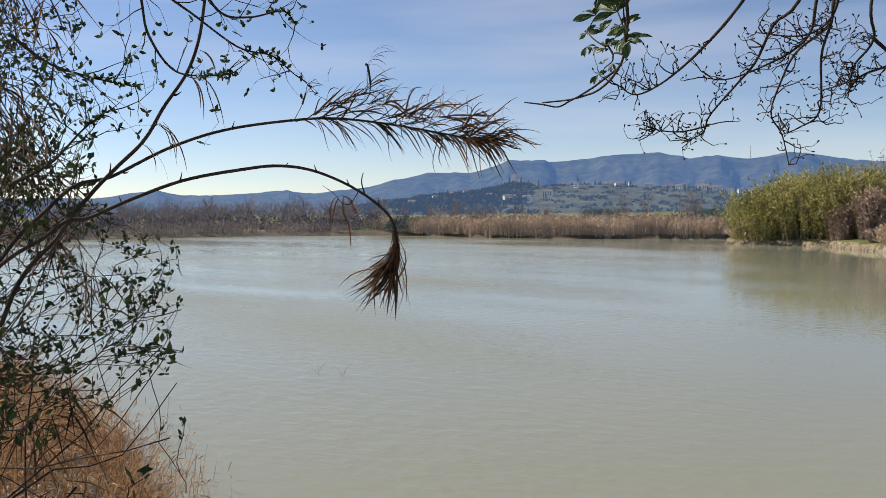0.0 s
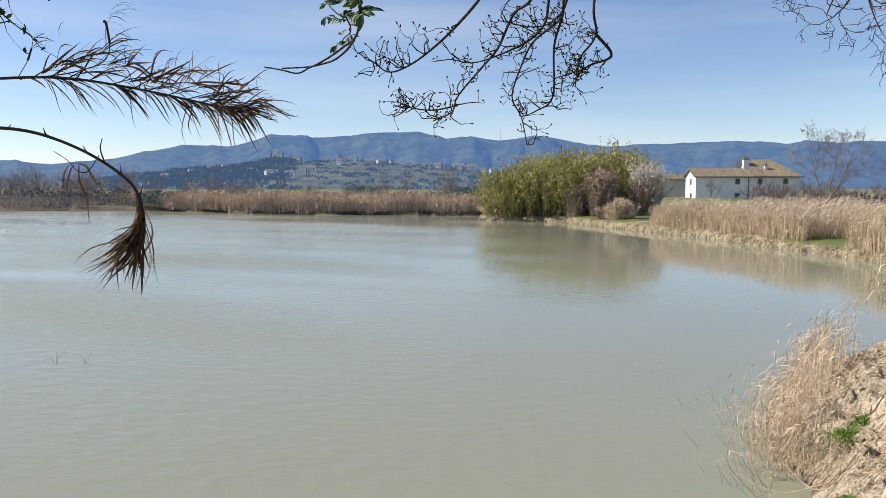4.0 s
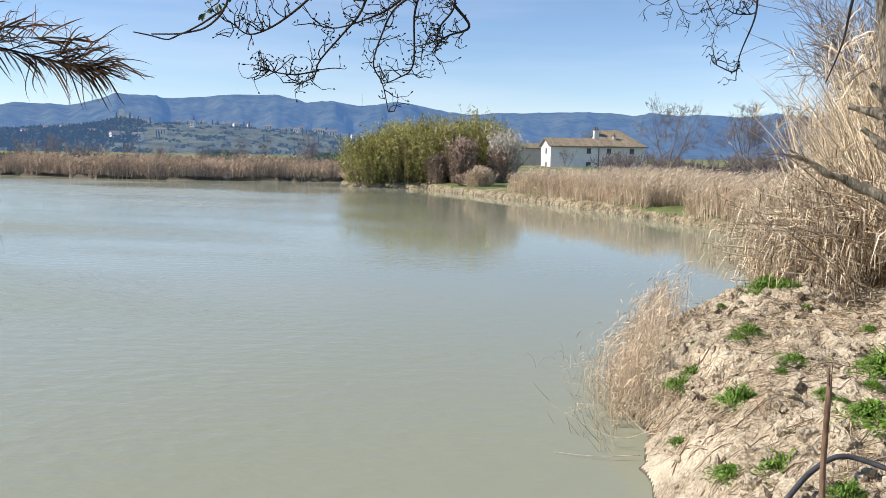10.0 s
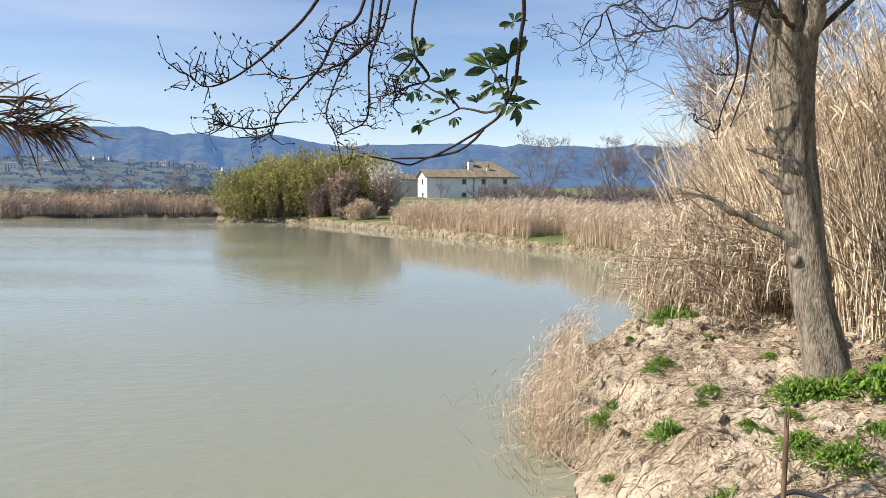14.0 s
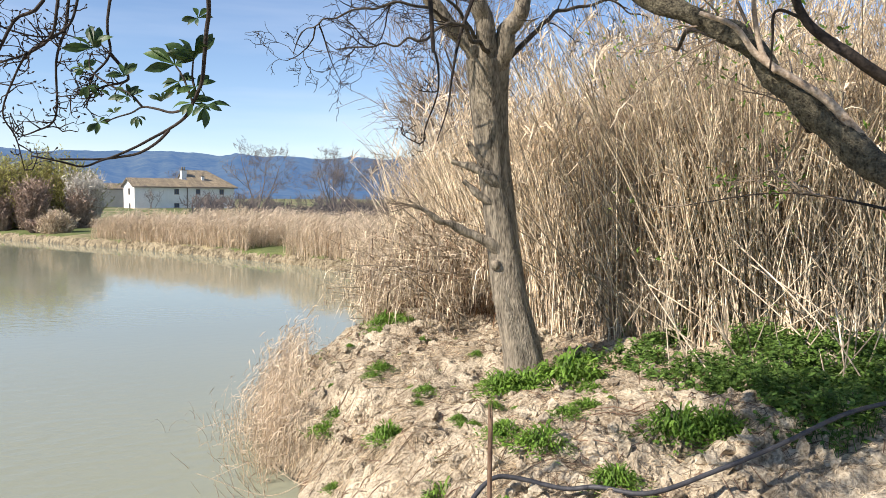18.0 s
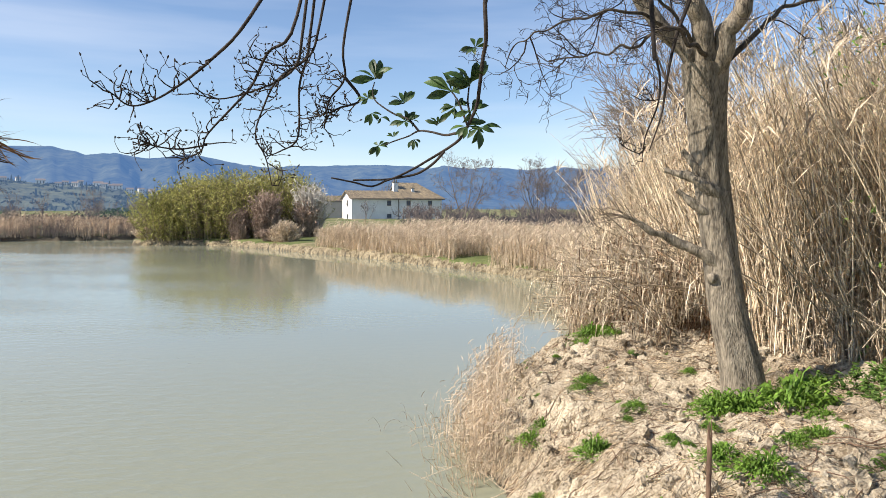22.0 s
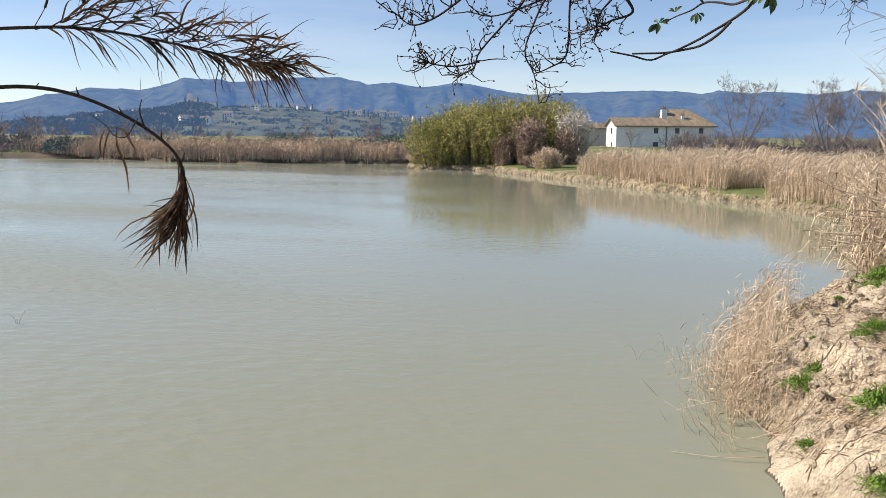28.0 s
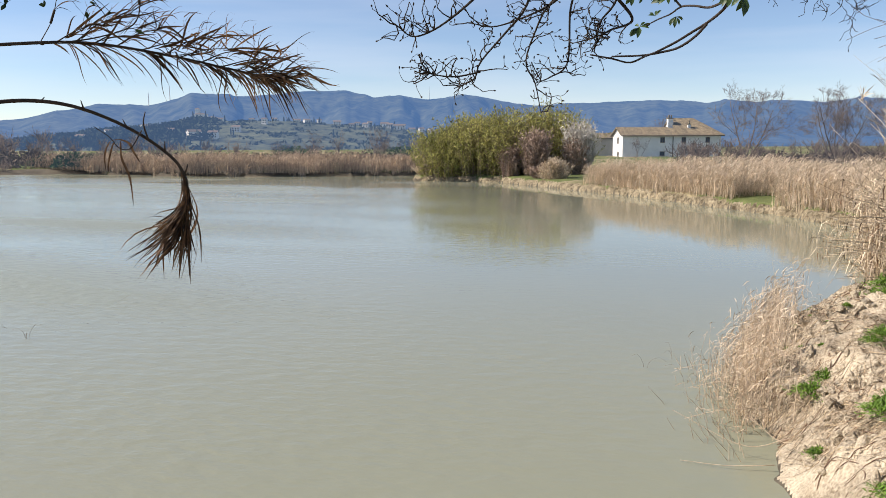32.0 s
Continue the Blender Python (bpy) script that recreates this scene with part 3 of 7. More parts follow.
def build_villages():
    base = [far_house(5, 4, 5.5), far_house(7.5, 5, 6.0), far_house(4, 3.5, 7.0)]
    spots = [(28.8, 1560, 0), (27.2, 1600, 1), (25.6, 1540, 2), (30.4, 1590, 0), (24.3, 1500, 1), (22.8, 1480, 0), (21.9, 1420, 2), (20.8, 1400, 1), (20.4, 1330, 0), (19.6, 1350, 1),
             (18.8, 1200, 0), (18.1, 1250, 2), (17.4, 1150, 0), (16.6, 1050, 1), (15.9, 1120, 0), (37.6, 1400, 1), (38.8, 1300, 0), (36.0, 1050, 0), (34.4, 900, 1), (33.1, 880, 0), (40.0, 1100, 2), (31.5, 1000, 0),
             (14.8, 1000, 2), (13.7, 950, 0), (12.6, 980, 1), (11.6, 900, 0), (23.2, 1250, 0), (26.5, 1330, 0), (29.5, 1240, 2), (35.0, 1580, 0), (32.6, 1620, 1), (41.7, 1000, 0)]
    for az, r, kind in spots:
        p = hill_place(az, r)
        copy_thing(base[kind], Matrix.Translation(p) @ pose(0, 0, 0, 0, 0, az + rng.uniform(-35, 35)))
    for k, ob in enumerate(base):
        ob.matrix_basis = Matrix.Translation(hill_place(22.2 - 2.4 * k, 1300)) @ pose(0, 0, 0, 0, 0, 20 * k)
    villa = empty("hilltop_villa", hill_place(33.9, 1640))
    villa.rotation_euler = (0, 0, radians(30))

    def block(name, x, y, w, d, h, mat, top):
        v = [(x - w, y - d, -8), (x + w, y - d, -8), (x + w, y + d, -8), (x - w, y + d, -8), (x - w, y - d, h), (x + w, y - d, h), (x + w, y + d, h), (x - w, y + d, h)]
        put(name, v, [[0, 1, 5, 4], [1, 2, 6, 5], [2, 3, 7, 6], [3, 0, 4, 7], [4, 5, 6, 7]], mat, villa, False)
        v = [(x - w - 1, y - d - 1, h), (x + w + 1, y - d - 1, h), (x + w + 1, y + d + 1, h), (x - w - 1, y + d + 1, h), (x, y, h + top)]
        put("roof", v, [[0, 1, 4], [1, 2, 4], [2, 3, 4], [3, 0, 4], [3, 2, 1, 0]], FAR_ROOF, villa, False)

    block("hall", 0, 0, 14, 9, 14, FAR_WALL, 4)
    block("wing", 22, 0, 12, 8, 8, FAR_WALL, 3)
    block("tower", -6, 4, 5, 5, 25, FAR_WALL, 3)
    tagged(villa, "pale hilltop villa with a square tower", "villa")
    cyp = empty("cypress_tree")
    b = Batch()
    n = 220
    t, a = rng.uniform(0, 1, n), rng.uniform(0, 6.28, n)
    rad = 1.5 * np.sin(np.pi * np.clip(t * 0.9 + 0.1, 0, 1)) ** 0.7
    p = np.stack([rad * np.cos(a), rad * np.sin(a), 1 + t * 14], -1)
    up = np.stack([0.3 * np.cos(a), 0.3 * np.sin(a), 1 + 0 * a], -1)
    b.blades(np.stack([p - up * 0.4, p + up * 0.5, p + up * 1.6], 1), np.array([[0.25, 0.6, 0.1]]), np.stack([-np.sin(a), np.cos(a), 0 * a], -1))
    b.make("crown", CYPRESS, cyp, False)
    Batch().tube([(0, 0, -3), (0, 0, 1), (0, 0, 3)], 0.35, 0.2).make("trunk", TWIG, cyp)
    tagged(cyp, "slender dark cypress on the hillside", "cypress", "hillside cypresses")
    for k in range(44):
        az, r = rng.uniform(14, 42), rng.uniform(900, 1640)
        if k % 2:
            az = rng.choice([28.0, 25.8, 23.6, 21.2, 18.6, 16.2, 36.9]) + rng.normal() * 0.45
            r = 1650 if 24 < az < 35 else 1150
        s = rng.uniform(0.4, 0.85)
        copy_thing(cyp, Matrix.Translation(hill_place(az, min(r, 1640))) @ Matrix.Diagonal((s, s, s * rng.uniform(0.9, 1.3), 1)))
    cyp.location = hill_place(29.4, 1600)
    for az, el, h in ((35.9, 3.45, 40), (37.3, 3.2, 25), (17.5, 3.45, 50)):
        d = direction(az) * 4140
        z = 4140 * math.tan(radians(el)) - 20
        mast = empty("radio_mast", (d[0], d[1], z))
        Batch().tubes([[(0, 0, 0), (0, 0, h * 0.5 + 30), (0, 0, h + 40)]], [[2.2, 1.8, 1.0]], 6).make("mast", FAR_WALL, mast)
        tagged(mast, "thin radio mast on the mountain ridge", "mast", "radio masts")


build_mountains()
build_hill()
build_hill_wood()
build_villages()


# ---- reeds ----
def reeds(name, spots, tall, mat, label, leaves=3, plume=1.0, wide=0.012, lean=0.12, head=True, lumps=0.9):
    """Dry reeds standing at spots (n, 3)."""
    n = len(spots)
    b = Batch()
    t = np.array([0, 0.35, 0.7, 1.0])
    h = tall * rng.uniform(0.62, 1.08, n) * (0.72 + 0.5 * soft_noise(spots[:, 0] * lumps, spots[:, 1] * lumps, 23))
    tilt = rng.normal(size=(n, 2)) * lean + np.array([0.04, -0.02])
    bend = np.concatenate([tilt, np.zeros((n, 1))], 1)
    p = spots[:, None] + h[:, None, None] * (np.array([0, 0, 1.0]) * t[:, None] + bend[:, None] * (t**1.6)[:, None])
    p[:, 0, 2] -= 0.08
    turn = rng.uniform(0, np.pi, n)
    across = np.stack([np.cos(turn), np.sin(turn), 0 * turn], -1)
    b.blades(p, wide * np.array([[1, 0.9, 0.7, 0.4]]), across)
    if head:
        top = p[:, -1]
        away = unit(np.stack([np.ones(n) * 0.7 + rng.normal(size=n) * 0.5, rng.normal(size=n) * 0.6, rng.uniform(0.3, 1.5, n)], -1))
        size = 0.22 * plume * rng.uniform(0.6, 1.3, n)[:, None]
        b.blades(np.stack([top - away * size * 0.4, top + away * size * 0.4, top + away * size * 1.2 - np.array([0, 0, 1]) * size * 0.35], 1), 0.011 * plume * np.array([[0.5, 1.0, 0.15]]), np.cross(away, rng.normal(size=(n, 3))))
    for k in range(leaves):
        u = rng.uniform(0.2, 0.95, n)[:, None]
        start = p[:, 0] + (p[:, -1] - p[:, 0]) * u
        a = rng.uniform(0, 2 * np.pi, n)
        out = np.stack([np.cos(a), np.sin(a), rng.uniform(-0.5, 1.1, n)], -1)
        size = (0.22 * tall * rng.uniform(0.5, 1.2, n))[:, None]
        q = np.stack([start, start + out * size * 0.5, start + out * size * 0.9 - np.array([0, 0, 0.35]) * size], 1)
        b.blades(q, wide * 1.25 * np.array([[0.7, 1, 0.15]]), np.cross(out, np.array([0, 0, 1.0]) + rng.normal(size=(n, 3)) * 0.3))
    return tagged(b.make(name, mat, smooth=False), label, "reeds", kind="stuff")


def along_shore(first, last, back, count, gap=0.3, power=1.6):
    """Random spots on the land beside the shore between two corners of the lake."""
    pts = LAKE[first:last + 1]
    seg = np.linalg.norm(np.diff(pts, axis=0), axis=1)
    s = np.sort(rng.uniform(0, seg.sum(), count))
    k = np.minimum(np.searchsorted(np.cumsum(seg), s), len(seg) - 1)
    u = (s - (np.cumsum(seg)[k] - seg[k])) / seg[k]
    base = pts[k] + (pts[k + 1] - pts[k]) * u[:, None]
    out = unit(pts[k + 1] - pts[k])
    normal = np.stack([out[:, 1], -out[:, 0]], -1)
    d = gap + back * rng.uniform(0, 1, count) ** power
    xy = base + normal * d[:, None]
    ok = inland(xy[:, 0], xy[:, 1]) > gap * 0.7
    xy = xy[ok]
    return np.concatenate([xy, height(xy[:, 0], xy[:, 1])[:, None]], 1)


def build_reed_beds():
    spots = along_shore(13, 19, 9.0, 18000, gap=0.28)
    clear = soft_noise(spots[:, 0] * 0.22 + 3.3, spots[:, 1] * 0.22, 41) > 0.3
    gap = np.hypot(spots[:, 0] - 3.9, spots[:, 1] - 36.2) > 1.6
    reeds("reed_bed", spots[clear & gap], 1.36, STRAW, "dense bed of dry tan reeds along the cut bank", 3, 1.0, 0.0085, 0.15)
    spots = along_shore(11, 15, 5.0, 3000, gap=0.25)
    reeds("inlet_reeds", spots, 1.55, STRAW, "dry straw-coloured reeds crowding the little inlet", 4, wide=0.010, lean=0.2)
    spots = along_shore(25, 31, 9.0, 8500, gap=0.15)
    keep = soft_noise(spots[:, 0] * 0.12, spots[:, 1] * 0.12, 5) > 0.22
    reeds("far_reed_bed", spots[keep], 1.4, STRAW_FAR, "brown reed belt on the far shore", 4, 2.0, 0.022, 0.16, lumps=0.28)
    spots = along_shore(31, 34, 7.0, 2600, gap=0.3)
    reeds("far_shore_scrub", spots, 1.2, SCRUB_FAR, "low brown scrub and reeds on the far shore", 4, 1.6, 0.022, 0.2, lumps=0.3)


build_reed_beds()


# ---- trees and shrubs ----
def grow(levels, start, way, length, radius, depth, spread, kids, g, lift=0.15, droop=0.0, wiggle=0.12, k=5, taper=0.35):
    """Branches by level: lists of (points, radii)."""
    pts, p, d = [np.array(start, float)], np.array(start, float), unit(np.array(way, float))
    for _ in range(k - 1):
        d = unit(d + g.normal(size=3) * wiggle + np.array([0, 0, lift - droop]) * 0.3)
        p = p + d * length / (k - 1)
        pts.append(p)
    levels.setdefault(depth, []).append((np.array(pts), np.linspace(radius, radius * taper, k)))
    if depth <= 0:
        return
    for n in range(kids):
        u = g.uniform(0.3, 1.0) if n else 1.0
        at = u * (k - 1)
        i = min(int(at), k - 2)
        q = pts[i] + (pts[i + 1] - pts[i]) * (at - i)
        side = unit(np.cross(d, g.normal(size=3)))
        dd = unit(unit(pts[i + 1] - pts[i]) + side * spread * g.uniform(0.6, 1.3))
        grow(levels, q, dd, length * g.uniform(0.5, 0.78), radius * (1 - (1 - taper) * u) * 0.75, depth - 1, spread, kids, g, lift, droop, wiggle * 1.2, k, taper)


def branch_mesh(batch, levels, sides=(3, 3, 4, 6, 8)):
    for depth, some in levels.items():
        batch.tubes(np.stack([p for p, _ in some]), np.stack([r for _, r in some]), sides[min(depth, len(sides) - 1)])
    return batch


def bare_tree(name, place, tall, seed, label, mat=FAR_TWIG, depth=4, kids=4, spread=0.65, stems=1, radius=0.018, twig=1.0):
    g = np.random.default_rng(seed)
    ob = empty(name, place)
    trunk, crown = {}, {}
    for s in range(stems):
        lean = np.array([g.normal() * 0.12, g.normal() * 0.12, 1]) if stems == 1 else np.array([g.normal() * 0.4, g.normal() * 0.4, 1])
        h = tall * g.uniform(0.85, 1.0) if stems > 1 else tall
        base = np.array([g.normal() * 0.25 * (stems > 1), g.normal() * 0.25 * (stems > 1), -0.15])
        pts = [base]
        d = unit(lean)
        for _ in range(6):
            d = unit(d + g.normal(size=3) * 0.07 + np.array([0, 0, 0.08]))
            pts.append(pts[-1] + d * h * 0.78 / 6)
        pts = np.array(pts)
        r = np.linspace(tall * radius, tall * radius * 0.25, 7) / math.sqrt(stems)
        trunk.setdefault(4, []).append((pts, r))
        for n in range(int(14 if stems == 1 else 9)):
            u = g.uniform(0.22, 1.0) * 5.99
            i = int(u)
            q = pts[i] + (pts[i + 1] - pts[i]) * (u - i)
            a = g.uniform(0, 2 * np.pi)
            grow(crown, q, (np.cos(a) * spread, np.sin(a) * spread, 0.75), h * g.uniform(0.2, 0.34) * (1.15 - u / 9), r[i] * 0.5, depth - 1, spread, kids, g, 0.25, wiggle=0.10, k=4)
    for lv in crown.values():
        for n, (p, r) in enumerate(lv):
            lv[n] = (p, np.maximum(r, tall * 0.00085 * twig))
    branch_mesh(Batch(), trunk).make("trunk", mat, ob)
    branch_mesh(Batch(), crown).make("crown", mat, ob, label="fine bare twigs")["kind"] = "stuff"
    return tagged(ob, label, "tree")


def on_ground(x, y, dz=0.0):
    return (x, y, float(height(np.array(x), np.array(y))) + dz)


def build_far_trees():
    a = bare_tree("bare_tree", on_ground(10.6, 120), 12.0, 3, "tall bare leafless tree beside the farmhouse", stems=3, twig=1.1, kids=3, spread=0.9, depth=5)
    bare_tree("bare_tree", on_ground(18.6, 100), 10.0, 8, "broad bare many-stemmed tree beyond the reeds", stems=4, twig=1.2, kids=3, depth=5, spread=0.8)
    bare_tree("bare_tree", on_ground(25.5, 104), 9.0, 5, "bare leafless tree beyond the reeds", stems=3, twig=1.2, kids=3, depth=5, spread=0.8)
    bare_tree("bare_tree", on_ground(-2, 190), 9.5, 9, "bare tree behind the farmhouse")
    for k, (az, r, tall, stems) in enumerate(((26.0, 90, 4.6, 1), (24.3, 88, 4.4, 1), (28.6, 92, 3.6, 1), (21.0, 96, 5.4, 4), (38.5, 118, 5.2, 4), (61.5, 108, 4.6, 3), (33.3, 104, 4.2, 3), (65.6, 112, 5.0, 3))):
        d = direction(az) * r
        bare_tree("bare_tree", on_ground(*d), tall, 20 + k, "slim bare tree standing over the far reed belt", depth=3, stems=stems, twig=1.4)
    bare_tree("bare_tree", on_ground(6.6, 17.5), 6.8, 51, "bare twiggy tree rising behind the cane thicket", PALE_TWIG, stems=5, twig=0.9, radius=0.012)
    bare_tree("bare_tree", on_ground(10.5, 14.0), 7.2, 52, "bare twiggy tree rising behind the cane thicket", PALE_TWIG, stems=4, twig=0.9, radius=0.012)
    bare_tree("bare_tree", on_ground(5.5, 14.3), 7.4, 57, "grey bare tree with fine twigs beside the cane thicket", GREY_TWIG, stems=1, twig=0.75, radius=0.011, spread=0.9)
    b = Batch()
    g = np.random.default_rng(4)
    levels = {}
    for n in range(300):
        az = g.uniform(-24, 72) if n % 3 == 0 else (g.uniform(44, 70) if n % 3 == 1 else g.uniform(-24, 12))
        r = g.uniform(112, 235)
        if az < 12:
            r = g.uniform(108, 150) if az < -1 else g.uniform(190, 240)
        d = direction(az) * r
        tall = g.uniform(1.6, 3.4) * (1.35 if az > 44 else (0.9 if az < -2.5 else 1.0)) * (r / 150) ** 0.5
        for s in range(5):
            way = (g.normal() * 0.45, g.normal() * 0.45, 1)
            grow(levels, (d[0] + g.normal() * 0.8, d[1] + g.normal() * 0.8, 0.5), way, tall * 0.7, 0.09, 2, 0.6, 4, g, 0.2, k=3, wiggle=0.12)
    for lv in levels.values():
        for n, (p, r) in enumerate(lv):
            lv[n] = (p, np.maximum(r, 0.022))
    branch_mesh(b, levels, (3, 3, 3))
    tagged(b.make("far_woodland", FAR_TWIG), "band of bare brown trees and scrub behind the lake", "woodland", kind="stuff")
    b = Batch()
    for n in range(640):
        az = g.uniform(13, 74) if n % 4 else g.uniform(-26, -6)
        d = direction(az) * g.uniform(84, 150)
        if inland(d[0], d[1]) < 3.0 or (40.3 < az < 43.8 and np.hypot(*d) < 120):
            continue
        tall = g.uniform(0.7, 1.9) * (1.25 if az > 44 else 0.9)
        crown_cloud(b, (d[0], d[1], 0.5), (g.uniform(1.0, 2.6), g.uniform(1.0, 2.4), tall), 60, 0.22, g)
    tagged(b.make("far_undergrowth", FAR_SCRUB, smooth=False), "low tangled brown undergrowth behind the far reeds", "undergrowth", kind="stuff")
    for az, r, s in ((42.3, 94.5, 1.35), (41.5, 95.5, 1.1), (27.6, 130, 2.0), (19.5, 128, 2.1), (44.0, 100, 1.0)):
        d = direction(az) * r
        ob = empty("evergreen_shrub", on_ground(*d))
        bb = Batch()
        crown_cloud(bb, (0, 0, 0.2), (s * 1.9, s * 1.5, s * 1.1), 900, 0.16)
        bb.make("crown", EVERGREEN, ob, False)
        Batch().tube([(0, 0, -0.2), (0.05, 0, 0.4), (0, 0.05, s * 0.8)], 0.09, 0.04).make("trunk", TWIG, ob)
        tagged(ob, "rounded dark evergreen shrub on the far bank", "shrub", "far shrubs")


build_far_trees()


def clump(name, place, size, shoots, leafy, mats, label, blade=0.12, seed=1, fan=0.5, wide=0.02):
    """A broad clump of upright shoots with leaves or twigs on them."""
    g = np.random.default_rng(seed)
    ob = empty(name, place)
    n = shoots
    base = g.normal(size=(n, 2)) * 0.42
    base *= np.minimum(1, 1 / (np.linalg.norm(base, axis=1, keepdims=True) + 1e-6))
    rad = np.linalg.norm(base, axis=1)
    lump = 0.78 + 0.44 * soft_noise(base[:, 0] * 2.2 + 7, base[:, 1] * 2.2 + 7, seed)
    h = size[2] * np.sqrt(np.clip(1 - 0.75 * rad**2, 0.08, 1)) * lump * g.uniform(0.75, 1.05, n)
    start = np.concatenate([base * np.array(size[:2]) * 0.8, np.full((n, 1), -0.25)], 1)
    lean = np.concatenate([base * fan, np.zeros((n, 1))], 1) + g.normal(size=(n, 3)) * np.array([0.12, 0.12, 0])
    t = np.array([0, 0.33, 0.66, 1.0])
    p = start[:, None] + (h[:, None] * t)[..., None] * np.array([0, 0, 1.0]) + lean[:, None] * (h[:, None] * t**1.5)[..., None]
    Batch().tubes(p, wide * np.array([[1, 0.8, 0.5, 0.25]]), 3).make("stem_mass", mats[0], ob)["kind"] = "stuff"
    m = n * leafy
    k = np.repeat(np.arange(n), leafy)
    u = g.uniform(0.0, 1.03, m) ** 0.9
    i = np.minimum((u * 3).astype(int), 2)
    q = p[k, i] + (p[k, i + 1] - p[k, i]) * (u * 3 - i)[:, None]
    a = g.uniform(0, 2 * np.pi, m)
    out = np.stack([np.cos(a), np.sin(a), g.uniform(0.2, 2.0, m)], -1)
    size_l = (blade * g.uniform(0.6, 1.6, m))[:, None]
    out = unit(out) * size_l
    b = Batch()
    b.blades(np.stack([q, q + out * 1.1, q + out * 2.0 - np.array([0, 0, 0.25]) * size_l], 1), np.array([[0.12, 0.26, 0.05]]) * blade, np.cross(out, g.normal(size=(m, 3))))
    b.make("foliage", mats[1], ob, False)["kind"] = "stuff"
    return tagged(ob, label, "bush")


def build_mid_bushes():
    green = [(-18.4, 63.0, 2.6, 3.2, 4.0, 1), (-15.6, 63.6, 3.4, 3.4, 5.2, 2), (-12.6, 63.8, 3.2, 3.6, 5.5, 3), (-9.9, 64.6, 2.8, 3.2, 5.3, 4), (-16.6, 66.0, 3.4, 3.0, 5.0, 5), (-8.6, 66.0, 2.2, 2.4, 4.9, 6)]
    for x, y, sx, sy, h, s in green:
        clump("willow_clump", on_ground(x, y), (sx, sy, h), 520, 26, (PALE_TWIG, WILLOW), "dense yellow-green willow clump on the water's edge", 0.13, s)
    clump("brown_bush", on_ground(-12.3, 60.6), (0.8, 0.8, 2.5), 240, 14, (BROWN_BUSH, BROWN_BUSH), "leafless grey-brown bush near the willows", 0.13, 11, 0.18)
    clump("brown_bush", on_ground(-10.1, 60.4), (1.2, 1.2, 3.9), 400, 16, (BROWN_BUSH, BROWN_BUSH), "leafless reddish-brown bush near the willows", 0.13, 12, 0.18)
    clump("pale_bush", on_ground(-7.0, 62.0), (1.0, 1.0, 4.5), 400, 16, (WHITE_BUSH, WHITE_BUSH), "whitish bare bush catching the sun", 0.13, 13, 0.18)
    clump("brown_bush", on_ground(-7.2, 61.2), (1.0, 0.9, 2.9), 300, 14, (BROWN_BUSH, BROWN_BUSH), "leafless brown bush before a whitish one", 0.13, 17, 0.18)
    clump("tan_bush", on_ground(-8.0, 55.6), (1.0, 0.9, 1.5), 330, 14, (STRAW, STRAW), "low rounded clump of tan dry stems", 0.1, 14, 0.7)
    clump("tan_bush", on_ground(-9.2, 57.3), (0.8, 0.8, 1.2), 220, 14, (BROWN_BUSH, BROWN_BUSH), "low rounded clump of brown stems", 0.1, 15, 0.9)
    clump("tan_bush", on_ground(-19.9, 62.6), (0.9, 0.8, 1.1), 200, 14, (STRAW, STRAW), "small tan bush at the spit's tip", 0.1, 16, 0.9)


build_mid_bushes()


# ---- the farmhouse ----
def box(b, lo, hi):
    (x0, y0, z0), (x1, y1, z1) = lo, hi
    v = [(x0, y0, z0), (x1, y0, z0), (x1, y1, z0), (x0, y1, z0), (x0, y0, z1), (x1, y0, z1), (x1, y1, z1), (x0, y1, z1)]
    b.add(v, [[3, 2, 1, 0], [4, 5, 6, 7], [0, 1, 5, 4], [1, 2, 6, 5], [2, 3, 7, 6], [3, 0, 4, 7]])
    return b


